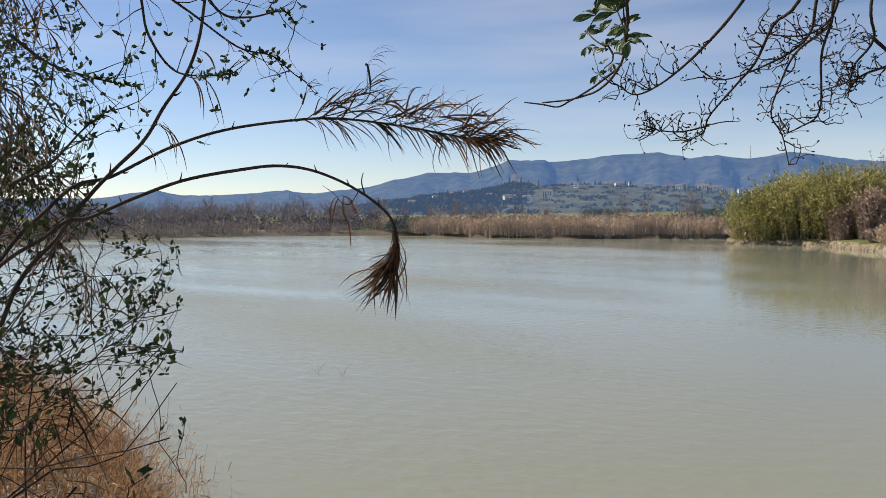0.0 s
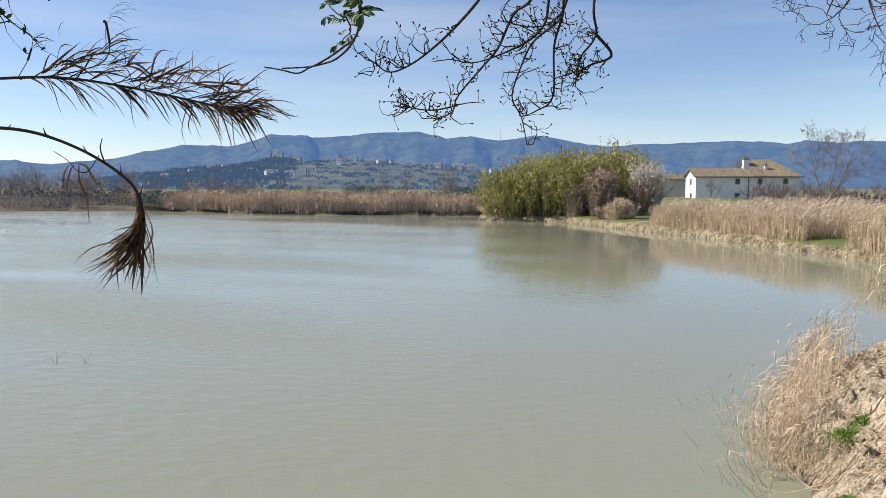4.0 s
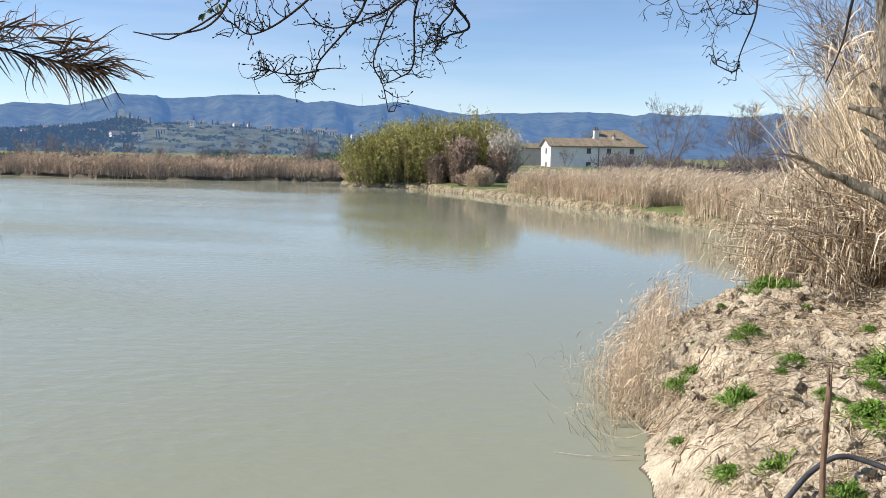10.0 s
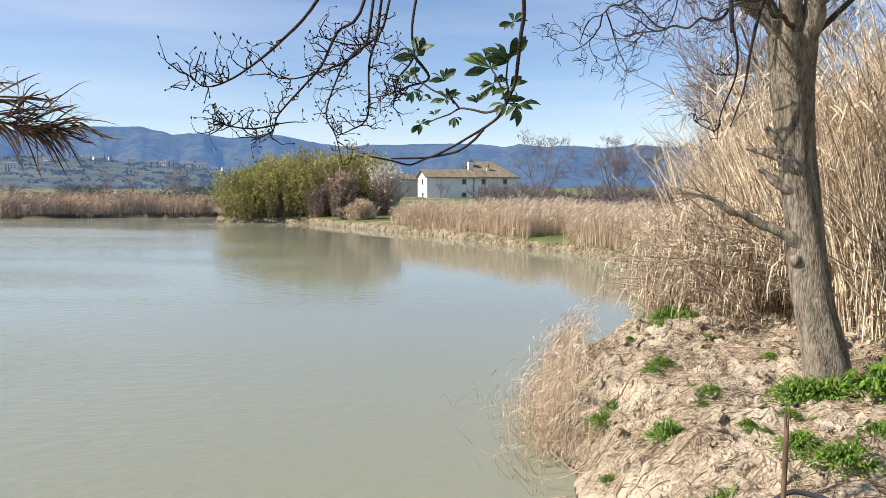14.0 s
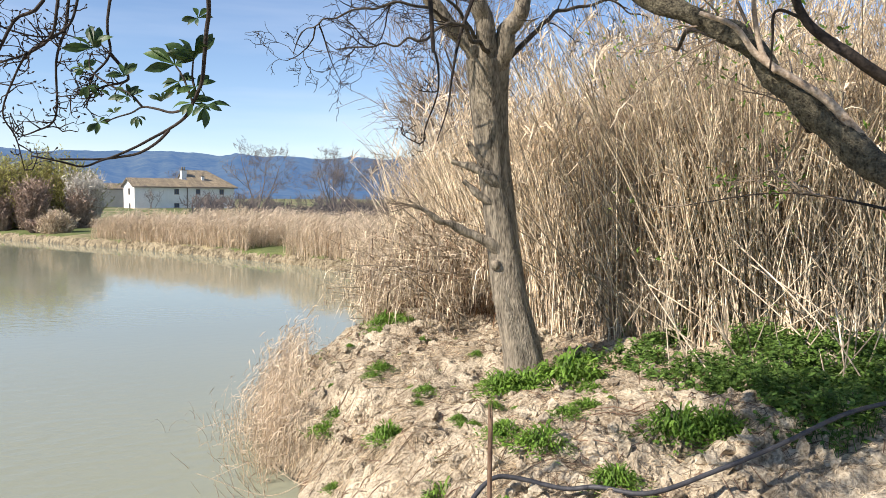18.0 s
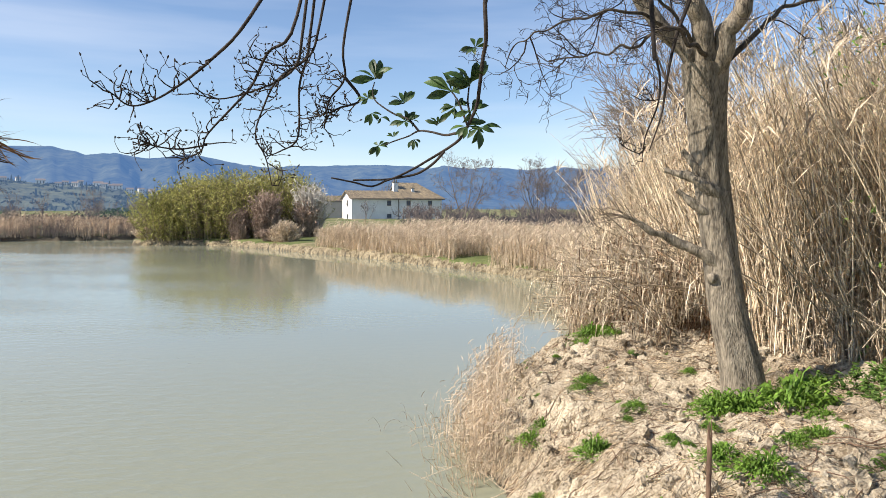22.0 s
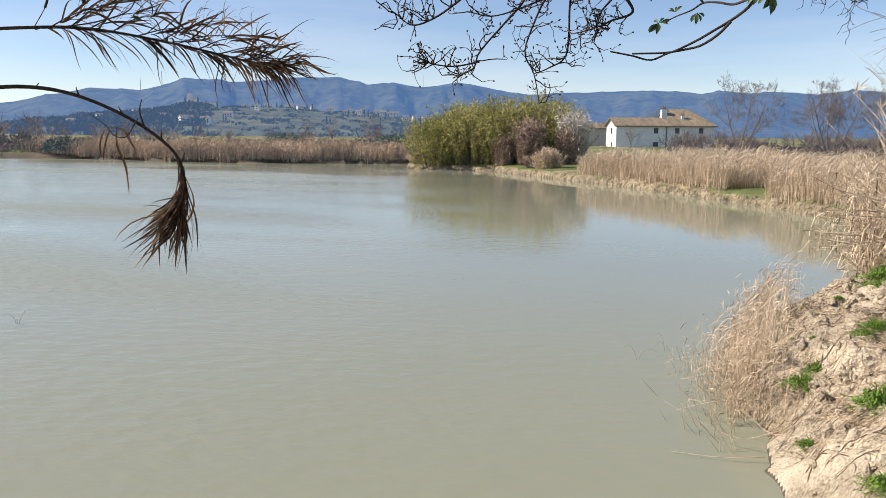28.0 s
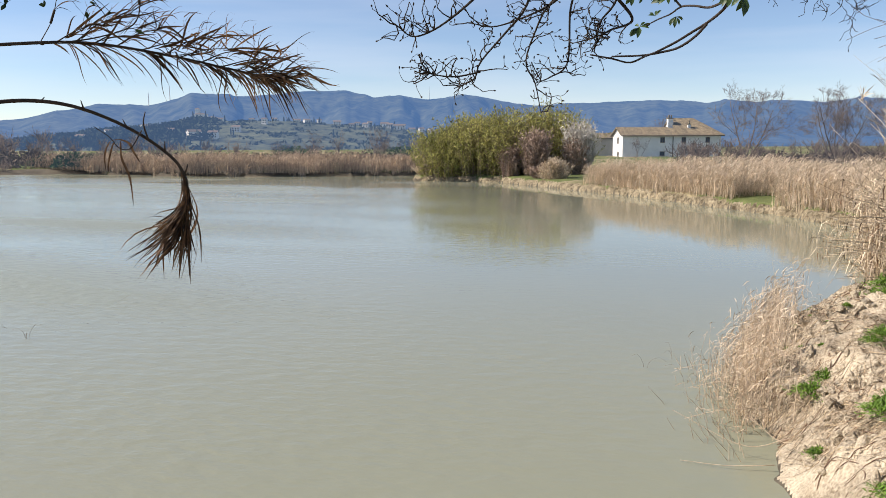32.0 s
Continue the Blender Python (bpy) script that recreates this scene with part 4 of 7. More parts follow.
def build_farmhouse():
    house = empty("farmhouse", (-9.75, 168.0, 0.45))
    house.rotation_euler = (0, 0, radians(17.5))
    length, half, deep, deep2, eave = 21.1, 12.0, 8.8, 13.5, 4.65
    ridge, ridge2 = 6.35, 8.25
    # front wall with its openings: columns and rows of solid wall round each opening
    doors = [(8.05, 3.1, 1.0, 1.15), (12.6, 3.1, 1.0, 1.15), (17.75, 3.1, 1.0, 1.15), (8.0, 0.3, 1.1, 0.95), (12.55, 0.2, 1.1, 0.95), (14.95, -0.3, 3.7, 2.0)]
    b = Batch()
    xs = sorted({0.0, length} | {x for x, *_ in doors} | {x + w for x, _, w, _ in doors})
    for x0, x1 in zip(xs, xs[1:]):
        holes = sorted((z, z + h) for x, z, w, h in doors if x <= x0 + 1e-6 and x1 <= x + w + 1e-6)
        z = -0.6
        for lo, hi in holes:
            box(b, (x0, 0, z), (x1, 0.4, lo))
            z = hi
        box(b, (x0, 0, z), (x1, 0.4, eave))
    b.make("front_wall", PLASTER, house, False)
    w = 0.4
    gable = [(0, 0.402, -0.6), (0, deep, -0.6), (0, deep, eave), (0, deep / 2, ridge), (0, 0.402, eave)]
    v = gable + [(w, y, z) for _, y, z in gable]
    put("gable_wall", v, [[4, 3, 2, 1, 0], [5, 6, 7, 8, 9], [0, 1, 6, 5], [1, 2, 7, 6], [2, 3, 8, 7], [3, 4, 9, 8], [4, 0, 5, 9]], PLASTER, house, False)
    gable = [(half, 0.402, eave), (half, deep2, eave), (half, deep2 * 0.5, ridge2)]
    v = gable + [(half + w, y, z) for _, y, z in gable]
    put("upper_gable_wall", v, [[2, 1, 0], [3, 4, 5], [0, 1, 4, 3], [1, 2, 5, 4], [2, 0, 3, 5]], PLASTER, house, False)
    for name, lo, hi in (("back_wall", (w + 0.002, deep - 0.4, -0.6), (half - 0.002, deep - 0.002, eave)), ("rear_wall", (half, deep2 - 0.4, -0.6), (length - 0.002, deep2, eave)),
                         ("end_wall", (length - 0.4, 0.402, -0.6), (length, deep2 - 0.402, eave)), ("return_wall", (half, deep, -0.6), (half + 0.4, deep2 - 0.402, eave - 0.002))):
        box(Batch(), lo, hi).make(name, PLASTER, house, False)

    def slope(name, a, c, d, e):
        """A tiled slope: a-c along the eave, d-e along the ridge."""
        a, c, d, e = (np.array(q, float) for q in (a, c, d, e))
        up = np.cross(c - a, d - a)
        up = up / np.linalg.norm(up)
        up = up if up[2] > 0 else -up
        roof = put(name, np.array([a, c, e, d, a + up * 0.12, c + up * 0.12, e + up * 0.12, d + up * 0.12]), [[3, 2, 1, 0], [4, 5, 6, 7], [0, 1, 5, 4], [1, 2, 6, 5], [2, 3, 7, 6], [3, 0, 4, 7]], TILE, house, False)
        rows = int(np.linalg.norm(c - a) / 0.34)
        for n in range(rows):
            u = (n + 0.5) / rows
            lo, top = a + (c - a) * u, d + (e - d) * u
            Batch().tubes(np.array([[lo + up * 0.13, (lo + top) / 2 + up * 0.14, top + up * 0.13]]), np.full((1, 3), 0.11), 6).make("tile_row", TILE, roof)
        return roof

    o = 0.55
    slope("front_roof", (-o, -o, eave - 0.12), (half - 0.01, -o, eave - 0.12), (-o, deep / 2, ridge), (half - 0.01, deep / 2, ridge))
    slope("back_roof", (half - 0.01, deep + o, eave - 0.12), (-o, deep + o, eave - 0.12), (half - 0.01, deep / 2, ridge), (-o, deep / 2, ridge))
    slope("main_roof", (half - 0.3, -o, eave - 0.08), (length + o, -o, eave - 0.08), (half - 0.3, deep2 / 2, ridge2 + 0.05), (length - 4.0, deep2 / 2, ridge2 + 0.05))
    slope("rear_roof", (length + o, deep2 + o, eave - 0.08), (half - 0.3, deep2 + o, eave - 0.08), (length - 4.0, deep2 / 2, ridge2 + 0.05), (half - 0.3, deep2 / 2, ridge2 + 0.05))
    slope("hip_roof", (length + o, -o, eave - 0.08), (length + o, deep2 + o, eave - 0.08), (length - 4.0, deep2 / 2 - 0.02, ridge2 + 0.05), (length - 4.0, deep2 / 2 + 0.02, ridge2 + 0.05))
    for k, (x, z, ww, h) in enumerate(doors):
        # the garage opening gets a dark sheet in place of its shaded inside
        win = put("window" if k < 5 else "garage_opening", [(x, 0.22, z), (x + ww, 0.22, z), (x + ww, 0.22, z + h), (x, 0.22, z + h)], [[0, 1, 2, 3]], GLASS, house, False)
        if k < 5:
            b = Batch()
            for lo, hi in (((x, 0.12, z), (x + 0.09, 0.2, z + h)), ((x + ww - 0.09, 0.12, z), (x + ww, 0.2, z + h)), ((x + 0.09, 0.12, z), (x + ww - 0.09, 0.2, z + 0.09)), ((x + 0.09, 0.12, z + h - 0.09), (x + ww - 0.09, 0.2, z + h)), ((x + ww / 2 - 0.04, 0.13, z + 0.09), (x + ww / 2 + 0.04, 0.2, z + h - 0.09))):
                box(b, lo, hi)
            b.make("window_frame", FRAME, win, False)
            box(Batch(), (x - 0.1, -0.1, z - 0.1), (x + ww + 0.1, 0.1, z - 0.002)).make("window_sill", TAN_PLASTER, win, False)
    for y, z in ((3.6, 3.0), (3.3, -0.1)):
        win = put("window", [(-0.015, y, z), (-0.015, y + 0.9, z), (-0.015, y + 0.9, z + 1.2), (-0.015, y, z + 1.2)], [[3, 2, 1, 0]], GLASS, house, False)
        b = Batch()
        for lo, hi in (((-0.06, y - 0.08, z - 0.08), (-0.01, y, z + 1.28)), ((-0.06, y + 0.9, z - 0.08), (-0.01, y + 0.98, z + 1.28)), ((-0.06, y, z - 0.08), (-0.01, y + 0.9, z)), ((-0.06, y, z + 1.2), (-0.01, y + 0.9, z + 1.28))):
            box(b, lo, hi)
        b.make("window_frame", FRAME, win, False)
    Batch().tube([(10.75, -0.1, eave - 0.2), (10.75, -0.1, 2.5), (10.75, -0.1, -0.5)], 0.09, 0.09).make("drainpipe", FRAME, house)
    Batch().tube([(-o, -o - 0.08, eave - 0.1), (half, -o - 0.08, eave - 0.12), (length + o, -o - 0.08, eave - 0.1)], 0.09, 0.09).make("gutter", FRAME, house)

    def chimney(x, y, z0, z1, w, cap):
        c = box(Batch(), (x - w, y - w, z0), (x + w, y + w, z1)).make("chimney", PLASTER, house, False)
        box(Batch(), (x - w - 0.12, y - w - 0.12, z1), (x + w + 0.12, y + w + 0.12, z1 + 0.14)).make("chimney_cap", TILE, c, False)
        for k in range(cap):
            xx = x + (k - (cap - 1) / 2) * 0.5
            Batch().tube([(xx, y, z1 + 0.14), (xx, y, z1 + 0.5), (xx, y, z1 + 0.75)], 0.17, 0.14).make("chimney_pot", TILE, c)

    chimney(11.3, 4.2, 5.0, 8.3, 0.55, 2)
    chimney(14.9, 2.4, 5.0, 7.0, 0.28, 1)
    tagged(house, "two-storey white farmhouse with clay tile roofs", "house")

    annex = empty("annex", (-19.2, 180.5, 0.45))
    annex.rotation_euler = (0, 0, radians(17.5))
    box(Batch(), (0, 0, -0.6), (9, 6, 4.2)).make("wall", TAN_PLASTER, annex, False)
    put("gable_wall", [(-0.01, 0, 4.2), (-0.01, 6, 4.2), (-0.01, 3, 5.2), (0.3, 0, 4.2), (0.3, 6, 4.2), (0.3, 3, 5.2)], [[0, 1, 2], [5, 4, 3], [0, 2, 5, 3], [1, 4, 5, 2]], PLASTER, annex, False)
    b = Batch()
    for y0, y1 in ((-0.5, 3.0), (6.5, 3.0)):
        b.add([(-0.4, y0, 4.05), (9, y0, 4.05), (9, y1, 5.3), (-0.4, y1, 5.3), (-0.4, y0, 4.2), (9, y0, 4.2), (9, y1, 5.45), (-0.4, y1, 5.45)], [[0, 1, 2, 3], [4, 7, 6, 5], [0, 4, 5, 1], [1, 5, 6, 2], [2, 6, 7, 3], [3, 7, 4, 0]])
    b.tubes(np.array([[(-0.3 + 0.36 * n, -0.5, 4.24), (-0.3 + 0.36 * n, 3.0, 5.49)] for n in range(26)]), np.full((26, 2), 0.11), 6)
    b.make("roof", TILE, annex, False)
    tagged(annex, "low tan outbuilding with a tiled roof", "outbuilding")
    ob = bare_tree("garden_tree", on_ground(-6.2, 163), 5.0, 44, "small bare tree before the farmhouse wall", stems=4, depth=3, twig=1.3)


build_farmhouse()


# ---- the near bank ----
def knobby(pts, r0, r1, seed):
    """A dead branch with swollen knots and a rough broken outline."""
    b = Batch().tube(pts, r0, r1, 14, 48)
    v = np.asarray(b.v[0], float).reshape(-1, 14, 3)
    push = 0.75 + 0.75 * soft_noise(v[..., 0] * 13 + v[..., 2] * 7, v[..., 1] * 13 + v[..., 2] * 5, seed) - 0.18 * soft_noise(v[..., 0] * 45, v[..., 2] * 45, seed + 9)
    centre = v.mean(1, keepdims=True)
    b.v[0] = (centre + (v - centre) * push[..., None]).reshape(-1, 3)
    return b


def build_main_tree():
    tree = empty("bank_tree", on_ground(3.66, 7.62, -0.1))
    o = np.array(tree.location)
    spine = np.array([(3.67, 7.60, 0.6), (3.63, 7.65, 1.15), (3.52, 7.78, 1.8), (3.46, 7.9, 2.5), (3.36, 7.95, 3.3), (3.30, 7.92, 3.9), (3.24, 7.86, 4.45)]) - o
    rad = np.array([0.235, 0.215, 0.192, 0.178, 0.178, 0.195, 0.235])
    b = Batch()
    n, rings = 110, 190
    p = curve(spine, rings)
    r = np.interp(np.linspace(0, 6, rings), range(7), rad)
    turn = np.arange(n) * 2 * np.pi / n
    v = []
    for k in range(rings):
        u = k / rings * 42
        rr = r[k] * (1 + 0.05 * np.sin(turn * 5 + 0.12 * u) + 0.06 * np.sin(turn * 2 + 1)) * (1 + 0.35 * np.exp(-u / 1.5) * (0.5 + 0.5 * np.sin(turn * 4)))
        furrow = np.abs(fractal(turn * 7.0 + 0.6 * np.sin(u * 0.9), np.full(n, p[k, 2] * 5.0), 81, 3))
        rr = rr + 0.011 * (0.22 - furrow) + 0.006 * np.sin(turn * 3 + p[k, 2] * 4)
        v.append(np.stack([p[k, 0] + rr * np.cos(turn), p[k, 1] + rr * np.sin(turn), np.full(n, p[k, 2])], -1))
    i = np.arange(rings * n).reshape(rings, n)
    nx = np.roll(i, -1, axis=1)
    b.add(np.concatenate(v), np.stack([i[:-1], nx[:-1], nx[1:], i[1:]], -1).reshape(-1, 4))
    b.make("trunk", BARK, tree)
    limbs = [([(3.27, 7.9, 4.1), (3.05, 7.82, 4.55), (2.66, 7.79, 4.92), (2.3, 7.75, 5.4), (1.8, 7.7, 6.2)], 0.11, 0.05),
             ([(3.27, 7.88, 4.2), (3.40, 7.6, 4.75), (3.5, 7.45, 5.1), (3.65, 7.3, 5.9), (3.7, 7.2, 7.0)], 0.115, 0.05),
             ([(3.25, 7.87, 4.3), (3.14, 7.7, 4.7), (3.0, 7.62, 5.15), (2.95, 7.7, 6.0), (3.1, 7.8, 7.2)], 0.13, 0.05),
             ([(3.25, 7.75, 4.5), (2.93, 7.4, 4.55), (2.61, 7.2, 4.69), (2.33, 7.24, 4.52), (1.98, 7.34, 4.45), (1.51, 7.46, 4.38)], 0.026, 0.006),
             ([(2.75, 7.75, 4.82), (2.29, 7.4, 4.86), (1.79, 7.4, 4.80), (1.4, 7.45, 4.66), (1.15, 7.52, 4.56)], 0.019, 0.005),
             ([(3.1, 7.75, 4.6), (2.7, 7.6, 5.0), (2.2, 7.5, 5.2), (1.8, 7.5, 5.2)], 0.022, 0.006),
             ([(3.4, 7.9, 4.4), (3.8, 7.9, 4.8), (4.2, 8.0, 5.1), (4.9, 8.2, 5.3), (5.6, 8.3, 5.2)], 0.035, 0.008)]
    g = np.random.default_rng(5)
    levels = {}
    for pts, r0, r1 in limbs:
        crook = curve(np.array(pts) - o, 18)
        crook[2:] += g.normal(size=(16, 3)) * (0.012 if r0 > 0.05 else 0.017)
        Batch().tube(crook, r0, r1, 10, 60).make("limb", BARK if r0 > 0.05 else DARK_LIMB, tree)
        q = curve(crook, 30)
        for k in range(6):
            u = int(g.integers(8, 30))
            a = unit(q[min(u + 1, 29)] - q[u - 1])
            way = unit(a + unit(g.normal(size=3)) * 0.8 + np.array([0, 0, -0.05]))
            grow(levels, q[u], way, g.uniform(0.25, 0.55), 0.009, 3, 0.7, 3, g, 0.05, 0.08, 0.26, 5, 0.45)
    for lv in levels.values():
        for n_, (pp, rr) in enumerate(lv):
            lv[n_] = (pp, np.maximum(rr, 0.0026))
    branch_mesh(Batch(), levels, (3, 4, 4, 5)).make("twig_mass", TWIG, tree, label="fine bare hanging twigs")["kind"] = "stuff"
    stubs = (([(3.46, 7.86, 3.05), (3.28, 7.83, 3.17), (3.12, 7.88, 3.27), (2.98, 7.93, 3.31), (2.87, 7.97, 3.36)], 0.075, 0.026),
             ([(3.44, 7.88, 2.83), (3.24, 7.85, 2.93), (3.1, 7.9, 3.04), (3.0, 7.94, 3.14)], 0.06, 0.028),
             ([(3.46, 7.87, 3.1), (3.3, 7.84, 3.22), (3.16, 7.87, 3.4), (3.03, 7.9, 3.56)], 0.06, 0.03),
             ([(3.52, 7.82, 2.16), (3.36, 7.76, 2.22), (3.28, 7.73, 2.2)], 0.06, 0.045))
    for k, (pts, r0, r1) in enumerate(stubs):
        knobby(np.array(pts) - o, r0, r1, 41 + k).make("branch_stub", BARK, tree, label="broken-off lower branch")
    dead = [(3.52, 7.8, 2.2), (3.35, 7.79, 2.38), (3.2, 7.82, 2.48), (3.02, 7.85, 2.56), (2.86, 7.85, 2.64), (2.66, 7.82, 2.71), (2.48, 7.83, 2.83), (2.33, 7.83, 2.87)]
    knobby(np.array(dead) - o, 0.072, 0.014, 47).make("dead_limb", BARK, tree, label="knobby dead limb reaching over the fallen canes")
    q = curve(np.array(dead) - o, 30)
    levels = {}
    for k in range(12):
        u = int(g.integers(15, 30))
        way = unit(unit(q[min(u + 1, 29)] - q[u - 1]) * 1.2 + unit(g.normal(size=3)) * 0.55 + np.array([-0.2, 0, -0.1]))
        grow(levels, q[u], way, g.uniform(0.2, 0.45), 0.005, 2, 0.45, 3, g, 0.0, 0.1, 0.12, 5, 0.45)
    branch_mesh(Batch(), levels, (3, 4, 5)).make("dead_twig_spray", GREY_TWIG, tree, label="fine dead twigs")["kind"] = "stuff"
    hang = [(2.93, 7.4, 5.1), (2.72, 7.3, 4.6), (2.62, 7.25, 4.2), (2.56, 7.22, 3.85), (2.44, 7.2, 3.5)]
    Batch().tube(np.array(hang) - o, 0.022, 0.005, 7, 24).make("hanging_branch", TWIG, tree, label="dark crooked hanging branch")
    tagged(tree, "grey furrowed tree trunk, leafless, leaning over the bank", "tree")


def build_leaning_tree():
    tree = empty("leaning_tree", on_ground(5.0, 2.2, -0.1))
    o = np.array(tree.location)
    trunk = np.array([(5.0, 2.2, 1.0), (4.7, 2.6, 1.9), (4.25, 3.0, 2.7), (4.0, 3.49, 3.16), (3.935, 3.69, 3.35), (3.815, 3.86, 3.54), (3.696, 4.0, 3.725), (3.614, 4.1, 3.92), (3.482, 4.24, 4.07), (3.28, 4.415, 4.216), (2.91, 4.755, 4.5), (2.3, 5.1, 5.2)]) - o
    b = Batch().tube(trunk, 0.105, 0.055, 20, 120)
    v = b.v[0]
    v += ((soft_noise(v[:, 0] * 11 + v[:, 1] * 4, v[:, 2] * 9, 12) - 0.5) * 0.045 + (soft_noise(v[:, 0] * 34, v[:, 2] * 26 + v[:, 1] * 9, 13) - 0.5) * 0.018)[:, None] * np.array([0.7, -0.6, 0.7])
    b.make("trunk", MOSSY_BARK, tree)
    limbs = [([(4.72, 2.55, 1.9), (4.1, 2.6, 3.8), (2.9, 3.2, 5.2), (1.3, 3.9, 5.05), (0.2, 3.85, 4.6), (-0.455, 3.78, 4.255)], 0.07, 0.02),
             ([(3.9, 3.9, 3.4), (4.4, 4.6, 3.7), (4.7, 5.3, 4.2), (4.9, 6.0, 5.0)], 0.03, 0.012),
             ([(3.6, 4.5, 4.1), (3.9, 5.2, 4.3), (4.3, 5.9, 4.3), (4.7, 6.6, 4.5)], 0.028, 0.008),
             ([(4.25, 3.15, 2.75), (4.6, 4.0, 2.9), (4.5, 4.8, 3.0), (4.1, 5.4, 2.9)], 0.014, 0.004),
             ([(4.3, 3.5, 3.0), (3.97, 3.62, 3.38), (3.82, 3.74, 3.59), (3.54, 3.96, 3.84), (3.39, 4.03, 4.04), (3.21, 4.15, 4.14)], 0.035, 0.014),
             ([(3.62, 3.9, 3.75), (3.54, 3.95, 3.88), (3.47, 3.95, 4.13), (3.42, 3.92, 4.5)], 0.022, 0.012),
             ([(4.55, 2.75, 2.2), (3.3, 2.3, 3.1), (2.66, 2.35, 3.48), (2.56, 2.43, 3.58), (2.47, 2.49, 3.69), (2.39, 2.52, 3.9)], 0.03, 0.016),
             ([(2.5, 2.47, 3.66), (2.39, 2.55, 3.72), (2.40, 2.58, 3.6), (2.41, 2.6, 3.48)], 0.008, 0.004),
             ([(1.25, 3.85, 5.0), (1.1, 3.3, 4.2), (1.06, 3.05, 3.55)], 0.02, 0.009),
             ([(2.2, 2.9, 5.0), (1.2, 2.0, 4.5), (0.5, 1.2, 3.9), (0.16, 0.75, 3.4), (0.080, 0.650, 3.127)], 0.008, 0.0021)]
    g = np.random.default_rng(15)
    levels = {}
    for pts in ([tuple(v + o) for v in trunk[3:10]], limbs[1][0], limbs[2][0], limbs[3][0]):
        q = curve(np.array(pts) - o, 30)
        for k in range(11):
            u = int(g.integers(4, 30))
            way = unit(unit(q[min(u + 1, 29)] - q[u - 1]) * 0.7 + unit(g.normal(size=3)) + np.array([0.2, 0.2, 0.25]))
            grow(levels, q[u], way, g.uniform(0.3, 0.7), 0.008, 2, 0.7, 3, g, 0.1, 0.0, 0.22, 5, 0.5)
    branch_mesh(Batch(), levels, (3, 4, 5)).make("fine_twig_mass", PALE_TWIG, tree, label="thin pale tangled twigs")["kind"] = "stuff"
    tips = np.repeat(np.array([p[-1] for p, _ in levels[0]]), 2, axis=0)
    tips = tips[(tips[:, 0] + o[0] > 3.7)]
    n = len(tips)
    out = unit(g.normal(size=(n, 3)) + np.array([0, 0, 0.2])) * g.uniform(0.03, 0.07, n)[:, None]
    Batch().blades(np.stack([tips, tips + out * 0.5, tips + out], 1), np.array([[0.003, 0.010, 0.001]]), np.cross(out, g.normal(size=(n, 3)))).make("young_leaves", WEED, tree, False, label="sparse young green leaves")["kind"] = "stuff"
    for pts, r0, r1 in limbs:
        Batch().tube(np.array(pts) - o, r0, r1, 8, 26).make("limb", MOSSY_BARK if r0 > 0.05 else (PALE_LIMB if r0 in (0.035, 0.022) else TWIG), tree)
    twigs = [[(-0.15, 2.4, 3.75), (-0.27, 2.14, 3.42), (-0.36, 2.13, 3.32), (-0.44, 2.12, 3.25), (-0.51, 2.1, 3.2), (-0.57, 2.08, 3.18), (-0.61, 2.05, 3.21)],
             [(-0.12, 2.5, 3.75), (-0.16, 2.28, 3.43), (-0.23, 2.28, 3.37), (-0.28, 2.28, 3.27), (-0.33, 2.27, 3.21), (-0.41, 2.26, 3.12), (-0.43, 2.26, 3.07), (-0.49, 2.24, 3.04)],
             [(-0.41, 2.26, 3.09), (-0.48, 2.23, 3.075), (-0.54, 2.21, 3.08), (-0.57, 2.2, 3.09)],
             [(-0.12, 2.5, 3.75), (-0.14, 2.38, 3.45), (-0.16, 2.4, 3.36), (-0.21, 2.4, 3.31), (-0.29, 2.38, 3.27), (-0.39, 2.36, 3.24), (-0.46, 2.33, 3.25)],
             [(-0.1, 2.55, 3.77), (-0.14, 2.59, 3.49), (-0.16, 2.6, 3.41), (-0.25, 2.59, 3.34), (-0.3, 2.6, 3.25), (-0.33, 2.6, 3.15), (-0.3, 2.62, 3.08), (-0.28, 2.63, 2.98)],
             [(-0.14, 2.58, 3.48), (-0.15, 2.6, 3.42), (-0.18, 2.61, 3.32), (-0.19, 2.64, 3.15), (-0.25, 2.63, 3.1), (-0.3, 2.62, 3.08)],
             [(0.05, 2.58, 3.85), (-0.02, 2.51, 3.46), (-0.02, 2.54, 3.34), (-0.07, 2.54, 3.27), (-0.09, 2.54, 3.22), (-0.16, 2.53, 3.2)],
             [(-0.02, 2.52, 3.34), (0.03, 2.56, 3.27), (-0.04, 2.55, 3.24), (-0.07, 2.55, 3.22), (-0.1, 2.55, 3.17)],
             [(-0.05, 2.55, 3.8), (-0.1, 2.5, 3.5), (-0.13, 2.48, 3.4), (-0.2, 2.45, 3.36), (-0.32, 2.4, 3.38)],
             [(1.0, 3.11, 3.55), (1.02, 3.12, 3.47), (1.02, 3.14, 3.37), (0.98, 3.17, 3.24), (0.97, 3.18, 3.15)],
             [(0.98, 3.17, 3.2), (0.96, 3.18, 3.17), (0.91, 3.19, 3.19), (0.88, 3.19, 3.21)],
             [(1.02, 3.14, 3.39), (1.0, 3.14, 3.385), (0.95, 3.15, 3.39), (0.91, 3.15, 3.41)]]
    hub = np.array((0.46, -0.055, 2.83))
